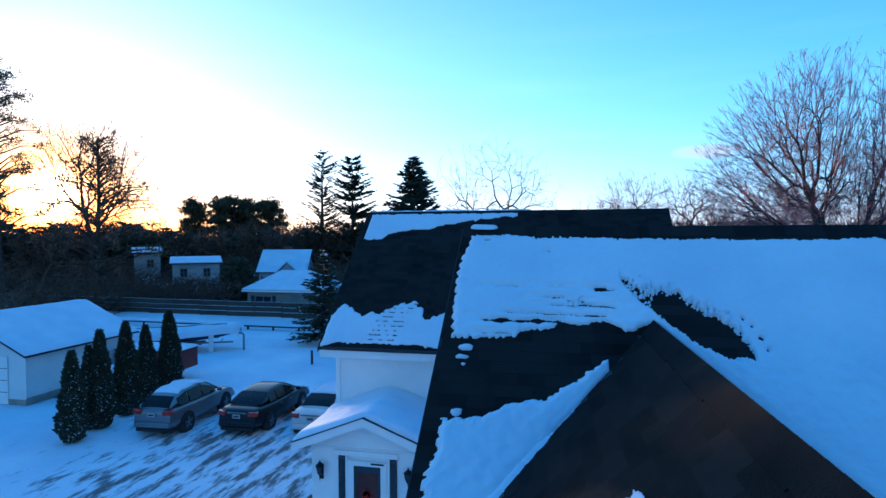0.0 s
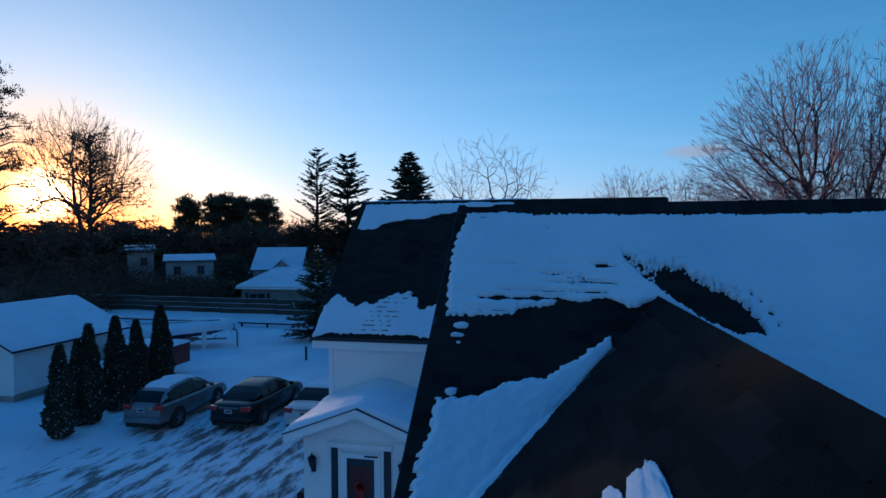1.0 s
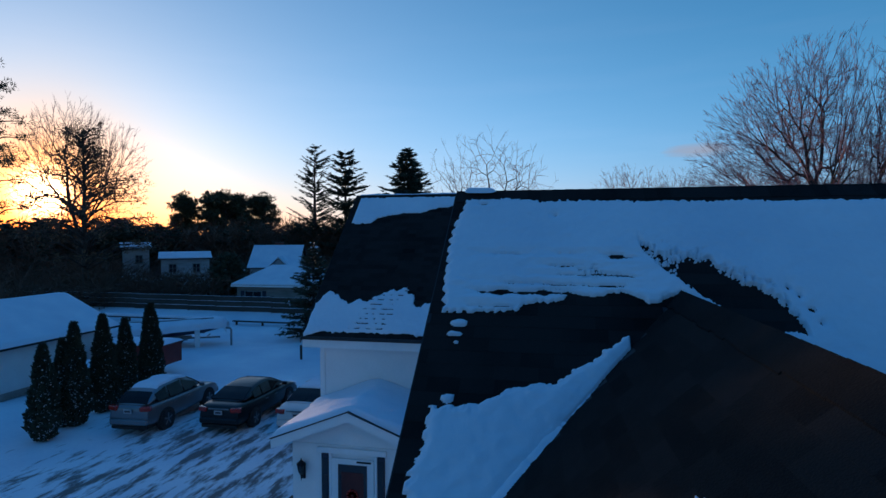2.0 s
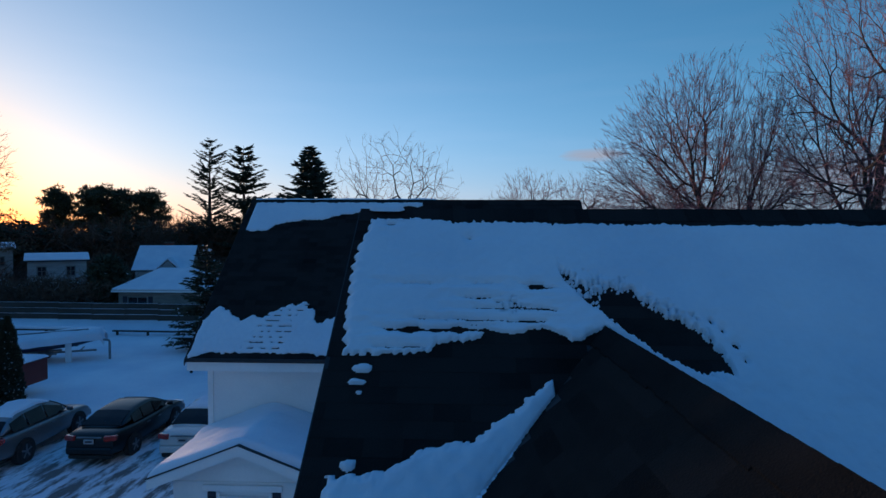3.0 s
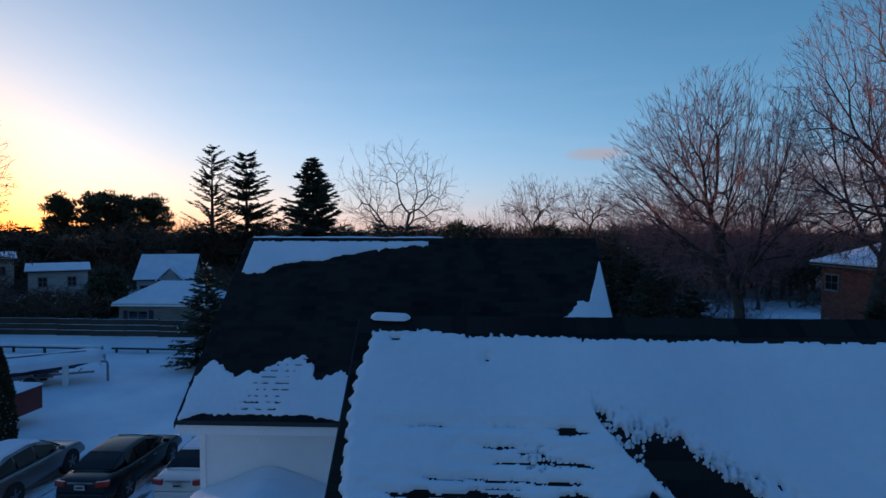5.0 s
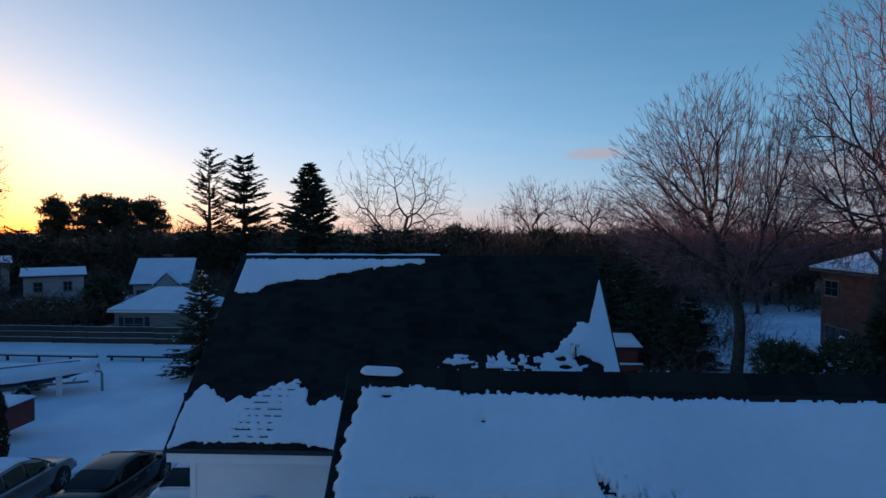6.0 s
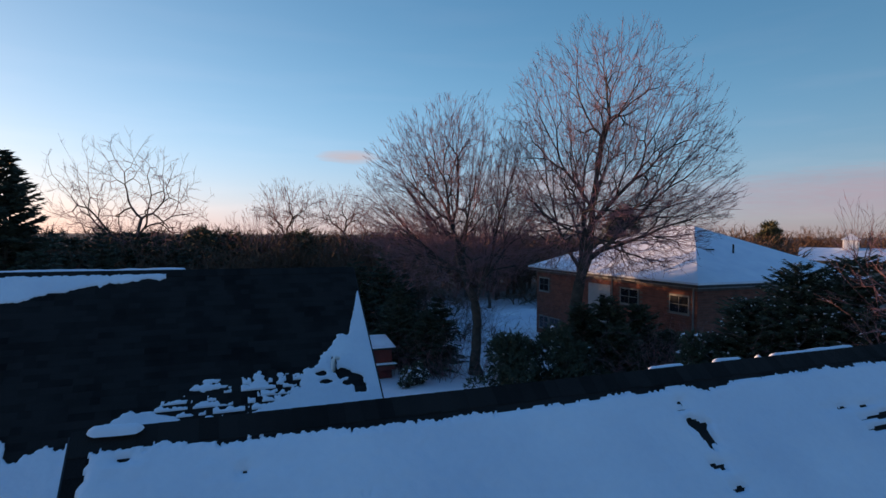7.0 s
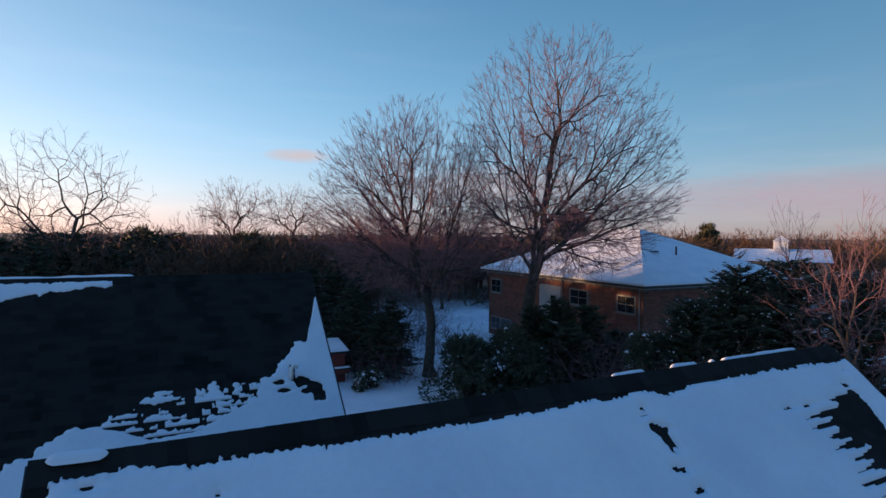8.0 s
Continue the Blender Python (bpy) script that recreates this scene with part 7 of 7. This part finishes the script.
def slivers(segs, thick, seed):
    """Boughs as thin tubes and twigs as single slivers: vertices and triangles."""
    wood, fine = segs[segs[:, 6] > thick], segs[segs[:, 6] <= thick]
    v, q = tubes(wood, 3)
    f = np.concatenate([q[:, [0, 1, 2]], q[:, [0, 2, 3]]])
    d = fine[:, 3:6] - fine[:, :3]
    w, g = spikes(fine[:, :3], d, np.linalg.norm(d, axis=1), fine[:, 6] * 2.6, np.random.RandomState(seed))
    return np.concatenate([v, w]), np.concatenate([f, g + len(v)])


def far_woods():
    """Brown bare woods all round, as one mass of small trees."""
    rng = random.Random(7)
    kinds = []
    for k in range(7):
        segs = bare_tree(200 + k, trunk=0.2, radius=0.016, crown=(0, 0, 0.56, 0.3 + 0.04 * (k % 3), 0.44, 0.36), tips=64, tip_r=0.0026, twigs=5, twig=0.11, leader=2, wander=0.06)
        segs[:, [2, 5]] /= segs[:, 5].max()
        kinds.append(slivers(segs, 0.006, k))
    V, F, n = [], [], 0
    for i in range(490):
        ang = rng.uniform(-66, 84) if i % 4 > 1 else rng.uniform(-34, 4) if i % 4 else rng.uniform(36, 84)
        near = np.interp(ang, [-66, -47, -44, -25, -12, 0, 18, 30, 36, 50, 84], [70, 70, 78, 84, 58, 50, 50, 60, 66, 74, 80])
        far = near + (60 if ang < 20 else 110) * rng.random() ** 1.6
        x, y = polar(ang, far)
        if 52 < ang < 65:
            x, y = polar(ang, far + 52)
        if 22 < x < 44 and 22 < y < 52:
            continue
        if i % 7 == 3:
            ang, far = rng.uniform(4, 20), rng.uniform(50, 66)
            x, y = polar(ang, far)
        if 20.5 < ang < 33 and far < 72:
            continue
        v, f = kinds[i % 7]
        h = (8.1 + far * 0.024) * (1.04 if ang > 40 else 1.0) * rng.uniform(0.8, 1.06) * (1.12 if rng.random() < 0.05 else 1)
        a, w = rng.uniform(0, 6.28), rng.uniform(0.95, 1.5)
        c, s = math.cos(a) * h * w, math.sin(a) * h * w
        V.append(np.stack([v[:, 0] * c - v[:, 1] * s + x, v[:, 0] * s + v[:, 1] * c + y, v[:, 2] * h - 0.3], 1))
        F.append(f + n)
        n += len(v)
    thick = []
    for k in range(5):
        segs = bare_tree(260 + k, trunk=0.08, radius=0.02, crown=(0, 0, 0.5, 0.48, 0.48, 0.42), tips=46, tip_r=0.005, twigs=4, twig=0.16, leader=1, wander=0.08)
        segs[:, [2, 5]] /= segs[:, 5].max()
        thick.append(slivers(segs, 0.0095, k))
    for i in range(1660):
        ang = rng.uniform(-14, 42) if i < 300 else rng.uniform(-66, -8) if i < 800 else rng.uniform(-18, 84) if i < 1240 else rng.uniform(-66, -16) if i < 1540 else rng.uniform(-52, -33)
        x, y = polar(ang, rng.uniform(40, 70) if i < 300 else rng.uniform(62, 84) + (10 if -44 < ang < -26 else 0) if i < 800 else rng.uniform(74, 120) if i < 1240 else rng.uniform(86, 112) if i < 1540 else rng.uniform(51, 58))
        if 300 <= i < 800 and i % 3 == 0:
            continue
        if 52 < ang < 65 and i >= 800:
            x, y = polar(ang, rng.uniform(128, 165) if i % 2 else rng.uniform(84, 98))
        if (x > 21 and y < 52) or (abs(x - 9.5) < 3 and y < 40) or (20.5 < ang < 33 and math.hypot(x, y - 3) < 66 and i % 5):
            continue
        v, f = thick[i % 5]
        low_brush = 52 < ang < 65 and i >= 800 and i % 2 == 0
        h = rng.uniform(4.6, 5.7) if low_brush else rng.uniform(2.0, 5.2) if i < 300 else rng.uniform(3.0, 6.5) if i < 800 else rng.uniform(8.6, 10.6) if i < 1240 else rng.uniform(8.0, 9.8) if i < 1540 else rng.uniform(2.2, 4.0)
        a = rng.uniform(0, 6.28)
        c, s = math.cos(a) * h * 1.6, math.sin(a) * h * 1.6
        V.append(np.stack([v[:, 0] * c - v[:, 1] * s + x, v[:, 0] * s + v[:, 1] * c + y, v[:, 2] * h - (0.2 if i < 800 else 0.02) * h], 1))
        F.append(f + n)
        n += len(v)
    ob = arrays("woods", np.concatenate(V), np.concatenate(F), BRUSH)
    return tagged(ob, "brown leafless woods along the skyline", "woods", kind="stuff")


far_woods()


def sun_block_evergreens():
    """Dark conifers among the far woods, lower than the skyline, as one mass; many added to block the low sun."""
    rng = random.Random(19)
    kinds = [conifer_arrays(700 + k, 1.0, 0.26, clear=0.05, whorls=13, boughs=8, droop=0.1, leaf=0.13, per=12, width=0.3)[1:] for k in range(4)]
    V, F, n = [], [], 0
    for i in range(230):
        # from 150 on: added towards the sun, behind the brown woods, to block its light
        ang = rng.uniform(-58, -38) if i >= 150 else rng.uniform(-62, 19) if i % 3 else rng.uniform(-12, 19)
        x, y = polar(ang, rng.uniform(56, 84) + (26 if ang < -18 else 0))
        v, f = kinds[i % 4]
        h, a = rng.uniform(6.4, 8.9) + (0.6 if i >= 150 else 0.0), rng.uniform(0, 6.28)
        c, q = math.cos(a) * h * rng.uniform(0.9, 1.4), math.sin(a) * h * 1.1
        V.append(np.stack([v[:, 0] * c - v[:, 1] * q + x, v[:, 0] * q + v[:, 1] * c + y, v[:, 2] * h - 0.2], 1))
        F.append(f + n)
        n += len(v)
    ob = arrays("screening_evergreens", np.concatenate(V), np.concatenate(F), NEEDLE)
    return tagged(ob, "dark conifers among brown woods, many added to block the low sun", "woods", kind="stuff")


sun_block_evergreens()
# ------------------------------------------------------------------ shrubs
def cloud_of(seed, n, w, d, h, r):
    rng = random.Random(seed)
    out = []
    for _ in range(n):
        t, a, k = rng.uniform(0.1, 1.0), rng.uniform(0, 6.28), rng.random() ** 0.5
        s = (1 - 0.75 * t ** 1.6) * k
        out.append((w * 1.35 * s * math.cos(a), d * 1.35 * s * math.sin(a), h * t, r * rng.uniform(0.55, 1.05)))
    return out


EVERGREEN = surface("evergreen_leaves", (0.026, 0.034, 0.02), (0.07, 0.08, 0.045), 2, 30, rough=0.6, bump=0.0)
for k, (sx, sy, sh, sr) in enumerate(((20.4, 17.4, 7.4, 2.5), (22.8, 14.2, 7.2, 2.6), (21.2, 16.0, 7.7, 2.4), (19.0, 18.6, 6.0, 2.0))):
    plant_conifer("hemlock", "dark feathery hemlock dusted with snow", sx, sy, 0, 301 + k, mat=EVERGREEN, snow=1100, flake=0.12, height=sh, radius=sr, whorls=36, boughs=16, droop=0.1, leaf=0.34, per=60, power=0.38, clear=0.03, width=0.16, group="hemlocks")
plant_shrub("evergreen_shrub", "large dark evergreen shrub holding snow", 18.2, 19.8, 0, 303, cloud_of(3, 20, 1.4, 1.4, 4.3, 0.8), 400, 0.2, EVERGREEN, 260)
plant_shrub("evergreen_shrub", "large dark evergreen shrub holding snow", 16.8, 12.4, 0, 304, cloud_of(4, 20, 1.4, 1.3, 4.6, 0.8), 400, 0.2, EVERGREEN, 800)
plant_shrub("evergreen_shrub", "dark evergreen shrub below the bare maples", 13.6, 27.6, 0, 305, cloud_of(5, 30, 2.0, 1.5, 3.2, 0.8), 380, 0.2, EVERGREEN, 60)
plant_shrub("evergreen_shrub", "dark evergreen shrub below the bare maples", 16.2, 26.8, 0, 306, cloud_of(6, 30, 2.0, 1.5, 3.4, 0.8), 380, 0.2, EVERGREEN, 60)
plant_shrub("evergreen_shrub", "low shrub bowed under snow beside the shed", 10.3, 32.6, 0, 307, cloud_of(7, 12, 0.8, 0.7, 1.0, 0.4), 130, 0.2, EVERGREEN, 200)
for k, (sx, sy, sh) in enumerate(((18.4, 28.2, 4.7), (19.6, 27.6, 5.2), (21.0, 26.8, 4.8), (19.2, 26.2, 3.8), (22.4, 25.8, 3.4))):
    plant_conifer("yew", "dark upright yew in front of the brick wall", sx, sy, 0, 320 + k, mat=EVERGREEN, height=sh, radius=1.5, whorls=26, boughs=10, droop=-0.5, leaf=0.4, power=0.42, per=46, clear=0.02, group="yews")
plant_shrub("evergreen_shrub", "round dark shrub beside the distant house", -29.4, 46.6, 0.7, 309, cloud_of(9, 30, 1.4, 1.3, 4.0, 0.85), 260, 0.34, EVERGREEN, 30)
for k, (sx, sy) in enumerate(((-33.0, 47.0), (-36.5, 48.5), (-30.5, 47.5), (-40.0, 48.0), (-27.6, 52.5))):
    plant_shrub("snowy_shrub", "low bare shrub heaped with snow", sx, sy, 0.75, 330 + k, cloud_of(20 + k, 20, 1.8, 0.9, 1.75, 0.6), 70, 0.3, BRUSH, 640, group="shrubs behind the fence")


def bramble(x, y, seed, height, n, label):
    """A thicket of arching bare canes."""
    rng = random.Random(seed)
    b = thing("bramble", label, "shrub", x, y, 0, 0, "brambles")
    segs = []
    for _ in range(n):
        p = np.array([rng.gauss(0, 0.7), rng.gauss(0, 0.7), 0.0])
        a, tilt = rng.uniform(0, 6.28), radians(rng.uniform(8, 50))
        branch(segs, rng, p, np.array([math.sin(tilt) * math.cos(a), math.sin(tilt) * math.sin(a), math.cos(tilt)]), height * rng.uniform(0.6, 1.15), 0.018, 1, 3, -0.03, (0, 1.6, 2.0), 0.4, (25, 60), 0.25, wander=0.16)
    ob = arrays("thicket", *tubes(np.array(segs), 3), TWIG)
    tagged(ob, kind="stuff").parent = b


for k, (sx, sy, h, n) in enumerate(((17.8, 21.6, 4.6, 26), (19.6, 22.6, 4.8, 24), (16.4, 17.6, 4.4, 24), (19.6, 11.6, 4.6, 20), (17.6, 15.0, 5.0, 22), (22.0, 20.6, 5.4, 24), (15.0, 24.0, 2.0, 16), (11.5, 36.5, 3.0, 22), (12.5, 39.0, 3.4, 22), (15.4, 37.0, 1.6, 12), (20.0, 36.0, 1.8, 10), (9.6, 37.6, 4.0, 20))):
    bramble(sx, sy, 400 + k, h, n, "tangled bare brown canes")

for k in range(14):
    bramble(-47 + k * 1.05, 50.5 + (k * 7 % 5) * 1.1, 440 + k, 2.6 + (k * 3 % 4) * 0.5, 14, "bare brown brush before distant houses")
for k, (sx, sy, h) in enumerate(((20.2, 18.6, 4.2), (19.0, 17.0, 4.4), (22.0, 17.6, 5.0), (17.4, 19.0, 3.8), (20.6, 13.6, 5.4), (23.0, 12.4, 5.6), (21.6, 24.0, 4.0), (14.6, 30.6, 2.0), (18.0, 33.6, 2.4), (21.6, 31.4, 2.6))):
    bramble(sx, sy, 460 + k, h, 22, "tangled bare brown canes")
for k, (sx, sy, h, n) in enumerate(((16.6, 14.6, 4.6, 26), (16.0, 13.2, 5.0, 26), (17.6, 12.0, 5.4, 26), (18.6, 10.6, 5.8, 26), (20.4, 10.4, 6.2, 24), (17.2, 16.4, 4.4, 26), (20.6, 23.4, 4.6, 26), (22.6, 22.6, 4.8, 26), (21.6, 21.4, 4.8, 26), (24.0, 24.0, 4.4, 24), (23.4, 21.0, 5.2, 24))):
    bramble(sx, sy, 480 + k, h, n, "tangled bare brown canes")
for k, (sx, sy, h, n) in enumerate(((23.4, 30.0, 3.6, 18), (23.0, 33.2, 3.6, 18), (22.0, 36.2, 3.8, 18), (23.6, 38.6, 3.8, 18))):
    bramble(sx, sy, 500 + k, h, n, "bare brown canes along the brick house")
for k, (sx, sy, h, n) in enumerate(((16.6, 40.0, 3.6, 20), (18.4, 43.0, 3.8, 20), (20.6, 45.6, 3.6, 18), (22.6, 49.5, 4.0, 18), (17.0, 48.0, 4.2, 22), (19.6, 39.4, 2.6, 16), (24.0, 53.0, 4.0, 18), (21.0, 54.0, 4.4, 20), (15.0, 41.5, 4.0, 22), (17.6, 36.6, 2.4, 16), (10.9, 34.6, 2.8, 26), (12.0, 33.6, 3.0, 28), (13.2, 34.6, 2.8, 26), (14.2, 32.4, 2.2, 22))):
    bramble(sx, sy, 520 + k, h, n, "bare brown canes in the snow behind the maples")
# ------------------------------------------------------------------ single shingles of the front gable's near slope
def gable_shingles(top_count=300):
    flip = lambda x, y: x > -valley_end * (1 - y / rise_gable) + 0.05
    rows = [r for r in shingle_boxes(gable_len, rise_gable, flip, 8, 0.16, 0.36)]
    # the stretch that the flight passes nearest: from one to five metres before the main eave
    rows = [r for r in rows if r[2] < rise_gable - 0.05]
    near = [r for r in rows if 0.6 < r[0] < 5.4 and r[2] > 0.55]
    rest = [r for r in rows if r not in near]
    near, rest = near[:top_count], rest + near[top_count:]
    s = Shape()
    for a, b, y, lift in rest:
        shingle_solid(s, a, b, y, lift, rise_gable, 0.16)
    # the narrow strip towards the valley
    tagged(part("shingles", s, SHINGLE_REST, gable_left), "dark brown-grey asphalt shingles", kind="stuff")
    shared = {}
    for a, b, y, lift in near:
        key = (round((b - a) / 0.04), round(lift / 0.003), y + 0.18 > rise_gable)
        if key not in shared:
            one = Shape()
            w = max(0.04, key[0] * 0.04)
            shingle_solid(one, 0, w, 0, key[1] * 0.003, rise_gable - y if key[2] else 9, 0.16)
            shared[key] = one.mesh("shingle", SHINGLE_ONE)
        ob = new("shingle", shared[key])
        ob.parent = gable_left
        ob.matrix_basis = Matrix.Translation((a, y, 0))


gable_shingles()
